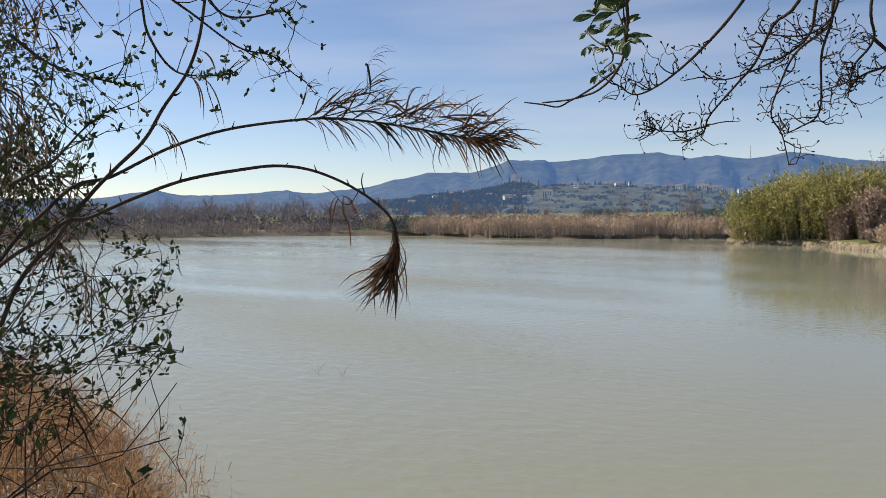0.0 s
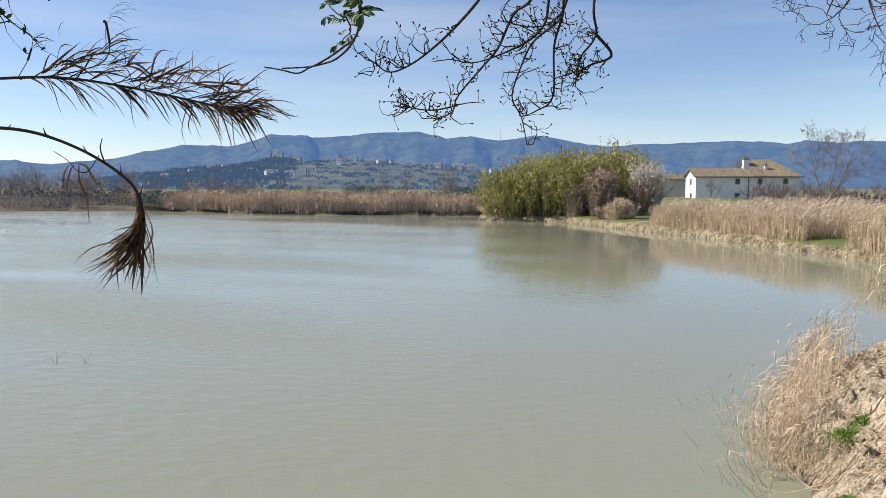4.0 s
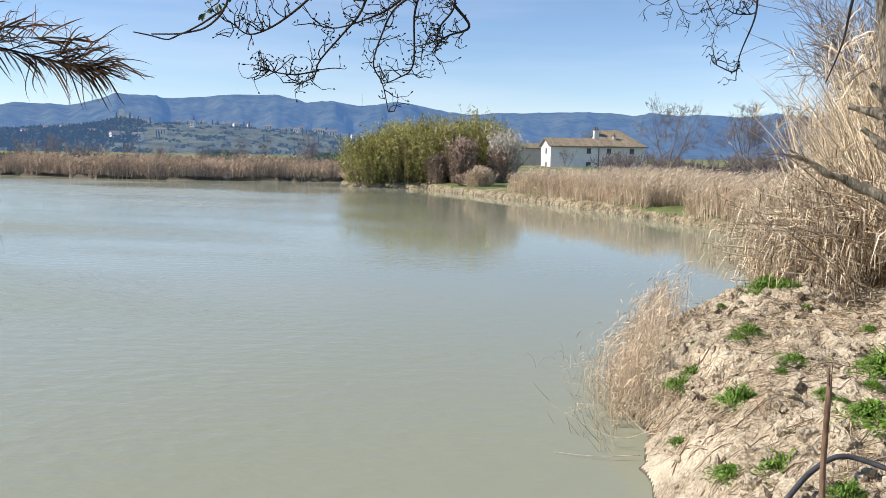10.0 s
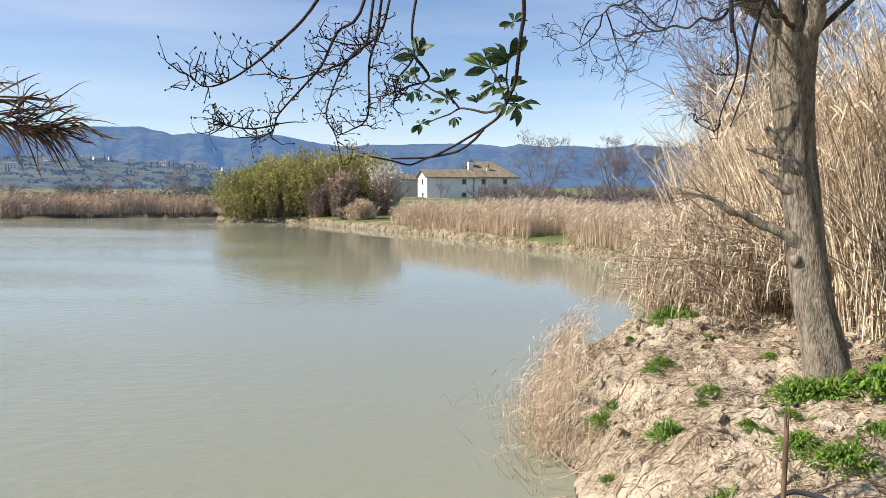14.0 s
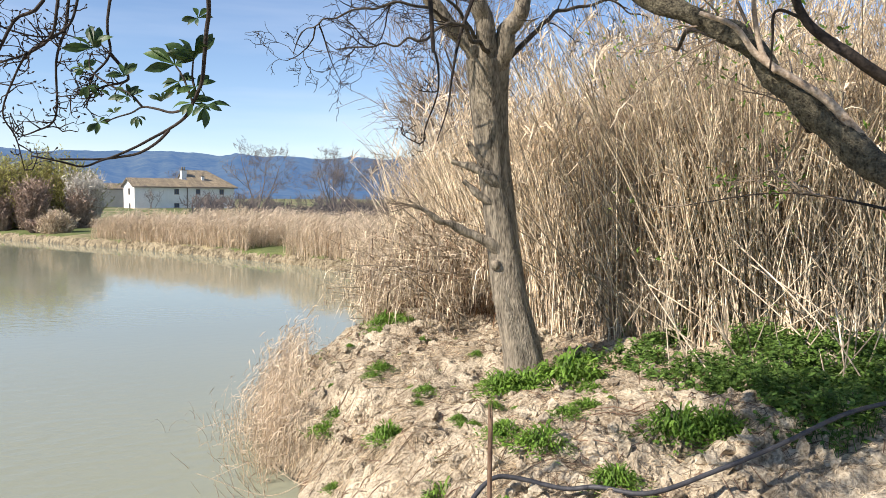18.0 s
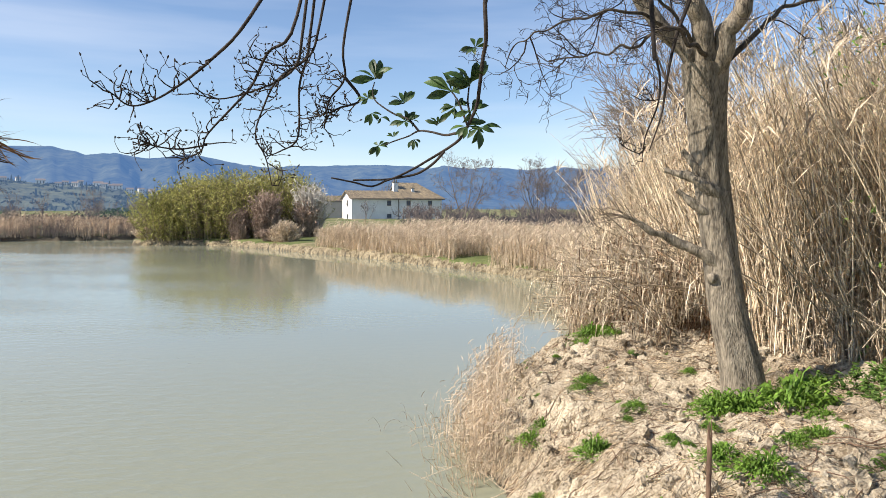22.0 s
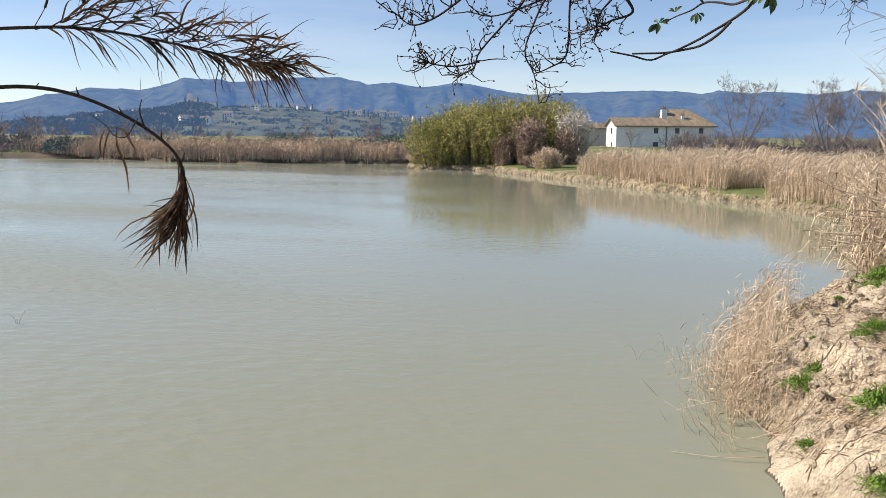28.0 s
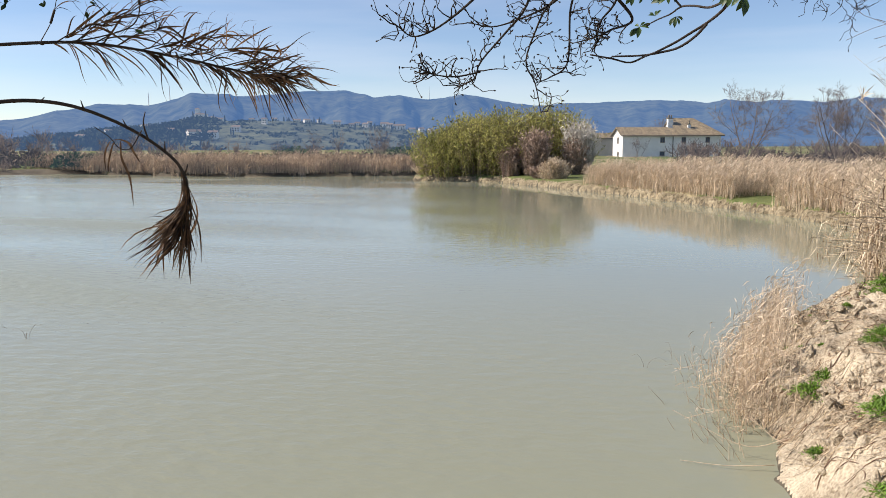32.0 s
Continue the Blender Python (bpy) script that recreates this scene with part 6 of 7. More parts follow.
def build_weeds():
    kinds = [rosette(k, (480, 560, 400, 320)[k], 0.25, upright=1.0) for k in range(4)]
    g = np.random.default_rng(77)
    spots = [(1.8, 6.65, 0.95), (2.42, 7.45, 0.62), (2.2, 8.5, 0.75), (2.05, 8.3, 0.6), (2.75, 10.6, 1.1), (2.95, 11.2, 1.3), (2.6, 10.9, 0.9), (3.1, 10.7, 0.9), (3.4, 12.3, 1.0), (3.9, 13.0, 1.1), (3.35, 6.9, 1.5), (3.75, 6.85, 1.7), (3.1, 7.0, 1.1), (4.0, 7.0, 1.2), (3.72, 6.31, 0.75),
             (3.34, 5.71, 0.8), (2.97, 5.39, 0.62), (2.43, 5.39, 0.9), (2.55, 4.96, 1.1), (1.82, 5.14, 0.9), (1.5, 5.2, 0.7), (2.39, 6.36, 0.4), (2.78, 6.49, 0.45), (4.13, 5.94, 0.6), (3.6, 4.78, 1.5), (3.85, 4.65, 1.2), (3.43, 8.57, 0.45), (1.45, 7.9, 0.9),
             (1.6, 8.1, 0.7), (2.2, 10.1, 0.5), (4.54, 7.86, 1.0), (4.3, 7.9, 0.8), (2.0, 4.4, 0.6), (3.05, 9.6, 0.4), (2.2, 7.0, 0.25), (2.9, 8.4, 0.3), (1.35, 6.9, 0.4), (2.75, 4.3, 0.9), (2.6, 8.95, 0.3)]
    spots += [(x, y, s) for x, y, s in zip(g.uniform(1.4, 4.2, 34), g.uniform(4.6, 11.0, 34), 0.14 + 0.22 * g.uniform(0, 1, 34) ** 2) if inland(np.array(x), np.array(y)) > 0.4]
    for n, (x, y, s) in enumerate(spots):
        s *= 0.9 if y < 6.7 or y > 7.1 else 1.1
        m = Matrix.Translation(on_ground(x, y)) @ pose(0, 0, 0, 0, 0, g.uniform(0, 360)) @ Matrix.Diagonal((s, s, s * g.uniform(0.8, 1.15), 1))
        if n < 4:
            kinds[n].matrix_basis = m
        else:
            copy_thing(kinds[n % 4], m).matrix_basis = m
    # nettles and brambles under the thicket
    n = 12000
    x, y = g.uniform(3.9, 9.5, n), g.uniform(2.8, 8.1, n)
    keep = (g.random(n) < np.clip((x - 4.0) / np.where(y < 5.5, 0.5, 1.6), 0.12, 1)) & (x > 4.3 + 0.2 * np.sin(y * 4) + np.where(y > 6.6, (y - 6.6) * 0.25, 0)) & (soft_noise(x * 1.6, y * 1.6, 8) > 0.34 + 0.06 * (y > 6.8))
    x, y = x[keep], y[keep]
    n = len(x)
    z = height(x, y)
    tall = 0.04 + 0.36 * soft_noise(x * 2.2, y * 2.2, 9) ** 2.0 * g.uniform(0.5, 1.2, n)
    b, st = Batch(), Batch()
    p = np.stack([x, y, z], -1)
    top = p + np.stack([g.normal(size=n) * 0.06, g.normal(size=n) * 0.06, tall], -1)
    st.tubes(np.stack([p - np.array([0, 0, 0.03]), top], 1), np.array([[0.004, 0.002]]), 3)
    for k in range(7):
        q = p + (top - p) * g.uniform(0.2, 1.05, n)[:, None]
        a = g.uniform(0, 2 * np.pi, n)
        out = np.stack([np.cos(a), np.sin(a), g.uniform(-0.2, 0.8, n)], -1) * g.uniform(0.03, 0.08, n)[:, None]
        b.blades(np.stack([q, q + out * 0.5, q + out - np.array([0, 0, 0.012])], 1), np.array([[0.005, 0.017, 0.002]]), np.cross(out, np.array([0, 0, 1.0]) + g.normal(size=(n, 3)) * 0.35))
    m = 90
    sx, sy = g.uniform(5.0, 8.5, m), g.uniform(4.6, 7.6, m)
    sz = height(sx, sy)
    tip = np.stack([sx + g.normal(size=m) * 0.5, sy + g.normal(size=m) * 0.4, sz + g.uniform(0.2, 1.3, m)], -1)
    foot = np.stack([sx, sy, sz - 0.03], -1)
    tagged(Batch().tubes(np.stack([foot, (foot + tip) / 2 + g.normal(size=(m, 3)) * 0.03, tip], 1), np.array([[0.008, 0.007, 0.004]]), 5).make("dry_stalks", CANE), "dry broken stalks standing among the nettles", "stalks", kind="stuff")
    patch = empty("nettle_patch", on_ground(6, 6.2))
    for o in (st.make("stem_mass", NETTLE, None), b.make("leaves", NETTLE, None, False)):
        o.parent = patch
        o.matrix_parent_inverse = Matrix.Translation(-Vector(patch.location))
        tagged(o, kind="stuff")
    tagged(patch, "shady patch of nettles and green weeds under canes", "nettles", kind="stuff")


build_weeds()


def build_bank_grass():
    g = np.random.default_rng(91)
    n = 780
    s = g.beta(1.7, 1.6, n)
    y = 7.6 + 4.0 * s
    x = np.interp(y, [6.8, 8.4, 9.6, 11.6], [0.95, 0.82, 0.8, 1.5]) + g.normal(size=n) * 0.19 + 0.16
    z = np.maximum(height(x, y), -0.15)
    reeds("bank_reeds", np.stack([x, y, z], -1), 0.74, STRAW, "tuft of dry straw reeds at the water's edge", 2, 0.45, 0.0028, 0.11)
    m = 2600
    k = g.integers(0, n, m)
    q = np.stack([x[k] + g.normal(size=m) * 0.12, y[k] + g.normal(size=m) * 0.12, z[k] + 0.42 * g.uniform(0, 1, m) ** 1.3], -1)
    out = unit(g.normal(size=(m, 3)) * np.array([1, 1, 0.6]) + np.array([0, 0, 0.15])) * g.uniform(0.05, 0.17, m)[:, None]
    tagged(Batch().blades(np.stack([q, q + out * 0.5, q + out - np.array([0, 0, 0.02])], 1), np.array([[0.002, 0.004, 0.001]]), np.cross(out, g.normal(size=(m, 3)))).make("broken_reed_leaves", STRAW, smooth=False), "crossing broken straw leaves low in the tuft", "reed litter", kind="stuff")
    # loose stalks in the water beside the tuft
    n = 100
    y = g.uniform(7.0, 10.6, n)
    x = 0.82 - np.abs(g.normal(size=n)) * 0.26
    p = np.stack([x, y, np.full(n, -0.1)], -1)
    way = np.stack([-np.abs(g.normal(size=n)) * np.where(y < 8.6, 0.55, 0.3), g.normal(size=n) * 0.2, np.ones(n)], -1) * g.uniform(0.14, 0.36, n)[:, None]
    tagged(Batch().tubes(np.stack([p, p + way * 0.5, p + way], 1), np.array([[0.0035, 0.003, 0.0015]]), 4).make("water_stalks", STRAW), "thin dead stalks standing in shallow water", "stalks", kind="stuff")
    # straw, stalks and clods on the soil
    n = 36000
    x, y = g.uniform(0.9, 5.2, n), g.uniform(3.4, 13.5, n)
    ok = (inland(x, y) > 0.1) & (soft_noise(x * 1.7, y * 1.7, 71) > g.uniform(0.15, 0.75, n))
    x, y = x[ok], y[ok]
    n = len(x)
    a = g.uniform(0, 2 * np.pi, n)
    size = 0.03 + 0.2 * g.uniform(0, 1, n) ** 3
    ends = [np.stack([x + k * np.cos(a) * size, y + k * np.sin(a) * size, height(x + k * np.cos(a) * size, y + k * np.sin(a) * size) + 0.006], -1) for k in (-1, 0, 1)]
    tagged(Batch().tubes(np.stack(ends, 1), np.array([[0.0015, 0.0026, 0.0015]]), 3).make("straw_litter", LITTER), "scattered broken straw and stalks on the soil", "straw litter", kind="stuff")
    n = 620
    x, y = g.uniform(1.0, 5.0, n), g.uniform(3.8, 11.5, n)
    ok = (inland(x, y) > 0.12) & (soft_noise(x * 1.5, y * 1.5, 73) > 0.35)
    x, y = x[ok], y[ok]
    n = len(x)
    a, size = g.uniform(0, 2 * np.pi, n), 0.04 + 0.3 * g.uniform(0, 1, n) ** 3
    bow = g.normal(size=n) * 0.35
    pts = [np.stack([x + k * size * np.cos(a) - bow * size * k * k * np.sin(a), y + k * size * np.sin(a) + bow * size * k * k * np.cos(a)], -1) for k in (-1, -0.5, 0, 0.5, 1)]
    line = [np.concatenate([q, (height(q[:, 0], q[:, 1]) + 0.012)[:, None]], 1) for q in pts]
    tagged(Batch().tubes(np.stack(line, 1), np.array([[0.0035, 0.0045, 0.0045, 0.004, 0.002]]), 4).make("dead_twigs", STAKE), "thin dark dead twigs and roots lying on the soil", "dead twigs", kind="stuff")
    b = Batch()
    ico = bmesh.new()
    bmesh.ops.create_icosphere(ico, subdivisions=1, radius=1)
    iv, fi = np.array([v.co[:] for v in ico.verts]), np.array([[v.index for v in f.verts] for f in ico.faces])
    ico.free()
    n = 6500
    x, y = g.uniform(0.9, 5.0, n), g.uniform(3.6, 13, n)
    ok = (inland(x, y) > 0.15) & (soft_noise(x * 1.9, y * 1.9, 72) > g.uniform(0.2, 0.8, n))
    for px, py in zip(x[ok], y[ok]):
        s = 0.008 + 0.055 * g.uniform() ** 4
        v = iv * (s * g.uniform(0.7, 1.4, 3)) * (1 + 0.25 * g.normal(size=(len(iv), 1)))
        b.add(v + np.array(on_ground(px, py, s * 0.2)), fi)
    tagged(b.make("soil_clods", SOIL, smooth=False), "small crumbled clods of dry sandy soil", "soil clods", kind="stuff")


build_bank_grass()


def build_stakes_and_pipe():
    x, y, z = on_ground(1.74, 4.02)
    ob = empty("wooden_stake", (x, y, z))
    Batch().tube([(0.03, 0.05, -0.15), (0.01, 0.01, 0.2), (-0.005, -0.005, 0.45), (-0.01, -0.02, 1.66 - z)], 0.017, 0.015, 8, 14).make("shaft", STAKE, ob)
    b = Batch()
    for k in range(5):
        a = k * 1.3
        b.tube([(-0.01 + 0.008 * math.cos(a), -0.02 + 0.008 * math.sin(a), 1.62 - z), (-0.01 + 0.011 * math.cos(a), -0.02 + 0.011 * math.sin(a), 1.70 - z + 0.02 * k)], 0.006, 0.002, 5, 4)
    b.make("splintered_top", STAKE, ob)
    tagged(ob, "short broken wooden stake with a splintered top", "stake")
    x, y = -1.50, 1.93
    ob = empty("dark_stick", on_ground(x, y))
    z = ob.location.z
    Batch().tube([(0.07, -0.03, -0.25), (0.05, -0.02, 0.5), (0.0, 0.0, 1.655 - z)], 0.014, 0.012, 8, 12).make("shaft", TWIG, ob)
    Batch().tube([(0.0, 0, 1.655 - z), (-0.004, 0, 1.66 - z), (-0.008, 0, 1.68 - z)], 0.018, 0.013, 8, 6).make("knob", TWIG, ob)
    tagged(ob, "thin dark stick upright at the water's edge", "stick")
    pts = [(1.62, 4.25, 0.9), (1.78, 4.4, 1.02), (1.94, 4.46, 1.11), (2.1, 4.45, 1.10), (2.38, 4.3, 1.05), (2.54, 4.17, 1.09), (2.78, 3.93, 1.11), (3.23, 3.88, 1.22), (3.67, 3.81, 1.37), (4.4, 3.88, 1.52), (5.2, 3.9, 1.5), (6.0, 3.6, 1.2)]
    pts = [(a, b, max(c, float(height(np.array(a), np.array(b))) + 0.018)) for a, b, c in pts]
    ob = Batch().tube(pts, 0.016, 0.016, 10, 70).make("black_pipe", PIPE)
    tagged(ob, "black plastic irrigation pipe lying across the weeds", "pipe")
    # long fallen canes leaning against the thicket
    for a, c in (((5.2, 7.6, 1.95), (6.1, 6.9, 1.15)), ((5.8, 7.3, 2.3), (6.3, 6.1, 1.2)), ((6.1, 7.3, 2.5), (6.7, 6.0, 1.2)), ((6.3, 7.2, 2.2), (6.9, 5.8, 1.2)), ((6.05, 5.7, 1.9), (6.0, 5.5, 1.15)), ((7.0, 5.6, 2.2), (6.6, 5.3, 1.2)), ((3.0, 10.3, 1.6), (4.4, 11.2, 1.2))):
        zc = float(height(np.array(c[0]), np.array(c[1])))
        ob = Batch().tube([a, ((a[0] + c[0]) / 2, (a[1] + c[1]) / 2, (a[2] + zc) / 2 + 0.02), (c[0], c[1], zc - 0.03)], 0.010, 0.007, 7, 10).make("leaning_cane", CANE)
        tagged(ob, "long broken dry cane leaning in the weeds", "cane", "leaning canes")
    for pts in ([(1.15, 7.1, 0.25), (0.75, 7.15, 0.12), (0.12, 7.45, 0.30)], [(1.0, 6.9, 0.06), (0.6, 6.85, 0.03), (0.2, 6.9, 0.015)], [(1.2, 6.9, 0.3), (1.05, 7.15, 0.2), (0.85, 7.5, 0.28)], [(1.1, 8.3, 0.3), (0.7, 8.4, 0.35), (0.3, 8.6, 0.18)], [(1.05, 8.8, 0.3), (0.6, 8.8, 0.42), (0.15, 8.9, 0.3)], [(1.05, 7.9, 0.25), (0.6, 7.8, 0.22), (0.25, 7.85, 0.08)]):
        ob = Batch().tube(pts, 0.0045, 0.002, 6, 12).make("broken_stalk", STRAW)
        tagged(ob, "pale broken reed stalk leaning over the water", "stalk", "broken stalks")
    # twigs and stalks sticking out of the open water
    for n, (x, y) in enumerate(((-9.74, 8.77), (-9.3, 8.95), (0.15, 10.4), (0.3, 9.4), (-0.2, 9.9), (0.75, 7.5))):
        ob = empty("water_twig", (x, y, 0))
        for k in range(3 if n < 2 else 2):
            a = k * 2.2 + n
            Batch().tube([(0, 0, -0.2), (0.04 * math.cos(a), 0.04 * math.sin(a), 0.06), (0.16 * math.cos(a), 0.12 * math.sin(a), 0.2 - 0.05 * k), (0.26 * math.cos(a), 0.2 * math.sin(a), 0.18 - 0.07 * k)], 0.0035 if n < 2 else 0.002, 0.001, 5, 10).make("twig", PALE_TWIG, ob)
        tagged(ob, "dead twig poking out of the lake", "twig", "twigs in the water")


build_stakes_and_pipe()


# ---- the shrub beside the camera ----
def arched_leaves(b, base, first, last, size, width, g, wiggle=0.12, late=1.0):
    """Long dry leaves that leave base along first and end along last."""
    n, steps = len(base), 9
    d, p, line = unit(first), base.copy(), [base.copy()]
    first, last, bend = unit(first), unit(last), g.normal(size=(n, 3)) * wiggle
    for k in range(1, steps):
        w = (k / (steps - 1)) ** late
        d = unit(first * (1 - w) + last * w + bend * math.sin(3.1 * w))
        p = p + d * (size / (steps - 1))[:, None]
        line.append(p.copy())
    shape = np.array([[0.45, 0.8, 1.0, 1.0, 0.95, 0.85, 0.65, 0.4, 0.05]])
    b.blades(np.stack(line, 1), shape * width[:, None], np.cross(d, g.normal(size=(n, 3))))


def bent_cane(pts, r0, r1, label, name="drooping_cane"):
    ob = empty(name, pts[0])
    o = np.array(pts[0])
    Batch().tube(np.array(pts) - o, r0, r1, 8, 90).make("culm", DARK_CANE, ob)
    q = curve(np.array(pts) - o, 300)
    g = np.random.default_rng(len(pts))
    for i in np.linspace(60, 270, 9):
        k, d = q[int(i)], unit(g.normal(size=3))
        Batch().tube([k - d * 0.002, k + d * r0 * 1.5, k + d * r0 * 3.5 + np.array([0, 0, r0 * 2])], r0 * 0.75, 0.001, 5, 6).make("node", DARK_CANE, ob)
    tagged(ob, label, "dry cane")
    return ob, o, q


def plume_cane(pts):
    """The cane whose withered head streams out sideways."""
    ob, o, q = bent_cane(pts, 0.0072, 0.003, "bent dry cane with a plume of withered leaves")
    g = np.random.default_rng(3)
    up, b, shoots = np.array([0, 0, 1.0]), Batch(), []

    def at(u):
        i = np.minimum((np.asarray(u) * 299).astype(int), 297)
        return q[i], unit(q[i + 2] - q[i])

    def away(n):
        return np.array([0.78, -0.62, 0]) * g.normal(size=(n, 1))

    for u, rise, long in ((0.57, 0.55, 0.16), (0.60, 0.8, 0.21), (0.63, 0.6, 0.17), (0.66, 0.75, 0.15), (0.69, 0.45, 0.2), (0.72, 0.7, 0.22), (0.74, 0.5, 0.18), (0.77, 0.6, 0.2), (0.80, 0.45, 0.22), (0.83, 0.6, 0.15), (0.86, 0.35, 0.16), (0.9, 0.3, 0.14)):
        p, a = at(np.array([u]))
        d = a[0] + up * rise + away(1)[0] * 0.3
        line = [p[0], p[0] + unit(d) * long * 0.5, p[0] + unit(d + a[0] * 0.4) * long]
        shoots.append(line)
        n = 19
        t = g.uniform(0.1, 1.0, n)[:, None]
        base = line[0] * (1 - t) + line[2] * t
        arched_leaves(b, base, unit(d) + up * g.uniform(-0.1, 0.9, (n, 1)) + away(n) * 0.35, a * 0.8 + up * g.uniform(-0.9, 0.8, (n, 1)) + away(n) * 0.4, g.uniform(0.07, 0.19, n), g.uniform(0.0017, 0.0042, n), g, 0.6)
    n = 150
    p, a = at(0.56 + 0.41 * g.uniform(0, 1, n) ** 0.8)
    arched_leaves(b, p, a - up * g.uniform(0.0, 0.5, (n, 1)) + away(n) * 0.3, a * 0.5 - up * g.uniform(0.5, 1.3, (n, 1)) + away(n) * 0.3, g.uniform(0.06, 0.2, n), g.uniform(0.0016, 0.0038, n), g, 0.32)
    n = 55
    p, a = at(g.uniform(0.82, 1.0, n))
    arched_leaves(b, p, a + up * g.uniform(-0.3, 0.5, (n, 1)) + away(n) * 0.3, a + up * g.uniform(-0.8, 0.5, (n, 1)) + away(n) * 0.3, g.uniform(0.05, 0.12, n), g.uniform(0.0016, 0.0034, n), g, 0.22)
    # the curl that stands up behind the head's start, and the loop before it
    curl = np.array([(-1.770, 1.828, 3.190), (-1.691, 1.912, 3.216), (-1.620, 1.977, 3.257), (-1.596, 1.987, 3.319), (-1.595, 1.972, 3.384), (-1.600, 1.964, 3.392)]) - o
    loop = np.array([(-1.804, 1.788, 3.185), (-1.777, 1.808, 3.245), (-1.764, 1.814, 3.286), (-1.755, 1.818, 3.317), (-1.732, 1.839, 3.338)]) - o
    n = 12
    arched_leaves(b, curl[g.integers(2, 5, n)], np.tile(up * 0.7, (n, 1)) + at(np.full(n, 0.65))[1] * g.uniform(0, 1, (n, 1)), at(np.full(n, 0.65))[1] - up * g.uniform(-0.2, 1.0, (n, 1)), g.uniform(0.07, 0.17, n), g.uniform(0.0014, 0.003, n), g, 0.25)
    n = 5
    arched_leaves(b, loop[g.integers(1, 4, n)], np.tile(up, (n, 1)) + at(np.full(n, 0.6))[1] * g.uniform(0, 1, (n, 1)), at(np.full(n, 0.6))[1] - up * g.uniform(0.2, 1.2, (n, 1)), g.uniform(0.06, 0.12, n), g.uniform(0.0014, 0.0026, n), g, 0.25)
    stem = Batch()
    for line in shoots:
        stem.tube(line, 0.0024, 0.001, 5, 10)
    stem.tube(curl, 0.0026, 0.0014, 6, 26)
    stem.tube(curl[3:], 0.004, 0.005, 6, 8)
    stem.tube(loop, 0.0016, 0.001, 5, 20)
    stem.tube(loop[1:3], 0.004, 0.0035, 6, 8)
    stem.make("side_shoot", DARK_CANE, ob)["kind"] = "stuff"
    b.make("dry_leaves", RUST_LEAF, ob, False, label="withered curling brown leaves")["kind"] = "stuff"


def tuft_cane(pts):
    """The cane whose head hangs straight down and fans out at its foot."""
    ob, o, q = bent_cane(pts, 0.0066, 0.0042, "bent dry cane ending in a hanging withered tuft")
    g = np.random.default_rng(4)
    up, left = np.array([0, 0, 1.0]), np.array([-0.72, -0.69, 0])
    b = Batch()
    n = 125
    i = (299 * (0.86 + 0.12 * g.uniform(0, 1, n) ** 0.7)).astype(int).clip(0, 297)
    along = unit(q[i + 2] - q[i])
    fan = np.radians(90 * g.uniform(0, 1, (n, 1)) ** 1.25 - 12)
    last = left * np.sin(fan) - up * np.cos(fan) + g.normal(size=(n, 3)) * np.array([0.16, 0.16, 0.08])
    droop = unit(last) * 0.6 - up * 0.9
    size = np.linalg.norm(q[297] - q[i], axis=1) * 0.8 + g.uniform(0.14, 0.31, n) * (1 + 0.05 * np.sin(fan[:, 0]))
    p, d, line, steps = q[i].copy(), along, [q[i].copy()], 10
    side, phase, turn_at = g.normal(size=(n, 3)) * 0.42, g.uniform(0, 6.28, n), np.where(fan > 0.6, g.uniform(0.05, 0.3, (n, 1)), g.uniform(0.25, 0.6, (n, 1)))
    for k in range(1, steps):
        w = k / (steps - 1)
        spread = np.clip((w - turn_at * 0.7) / (1 - turn_at), 0, 1)
        goal = along * max(0, 0.8 - 2.6 * w) + (left * 0.12 - up) * (1 - spread) + last * spread * 1.5 + droop * max(0, 2.6 * (w - 0.72)) + side * np.sin(5.5 * w + phase)[:, None] * (0.3 + w)
        d = unit(d * 0.4 + unit(goal) * 0.6)
        p = p + d * (size / (steps - 1))[:, None]
        line.append(p.copy())
    b.blades(np.stack(line, 1), np.array([[0.5, 0.7, 0.8, 0.8, 0.85, 0.95, 1.0, 0.85, 0.5, 0.06]]) * g.uniform(0.0018, 0.0043, (n, 1)), np.cross(d, g.normal(size=(n, 3))))
    b.make("dry_leaves", RUST_LEAF, ob, False, label="withered brown leaves hanging in a fan")["kind"] = "stuff"
    stem = Batch().tube(np.array([(-1.470, 1.800, 2.925), (-1.490, 1.771, 2.873), (-1.511, 1.748, 2.876), (-1.526, 1.730, 2.906), (-1.552, 1.700, 2.935)]) - o, 0.002, 0.001, 5, 24)
    stem.tube(np.array([(-1.461, 1.815, 2.90), (-1.461, 1.798, 2.945), (-1.455, 1.801, 2.979)]) - o, 0.003, 0.0015, 5, 8)
    stem.make("side_shoot", DARK_CANE, ob)
    for pts in ([(-1.509, 1.749, 2.900), (-1.526, 1.731, 2.892), (-1.537, 1.720, 2.856), (-1.537, 1.720, 2.812)], [(-1.509, 1.749, 2.900), (-1.492, 1.768, 2.889), (-1.483, 1.778, 2.861), (-1.473, 1.789, 2.833)],
                [(-1.506, 1.752, 2.895), (-1.507, 1.753, 2.845), (-1.494, 1.767, 2.788), (-1.488, 1.769, 2.707)], [(-1.509, 1.749, 2.900), (-1.521, 1.737, 2.884), (-1.531, 1.727, 2.834), (-1.533, 1.725, 2.806)]):
        c = curve(np.array(pts) - o, 14)
        w = 0.0036 * np.sin(np.linspace(0.25, 3.1, 14)) ** 0.6
        Batch().blades(c[None], w[None], np.array([[0.5, 0.6, 0.5]])).make("curled_leaf", RUST_LEAF, ob, False)


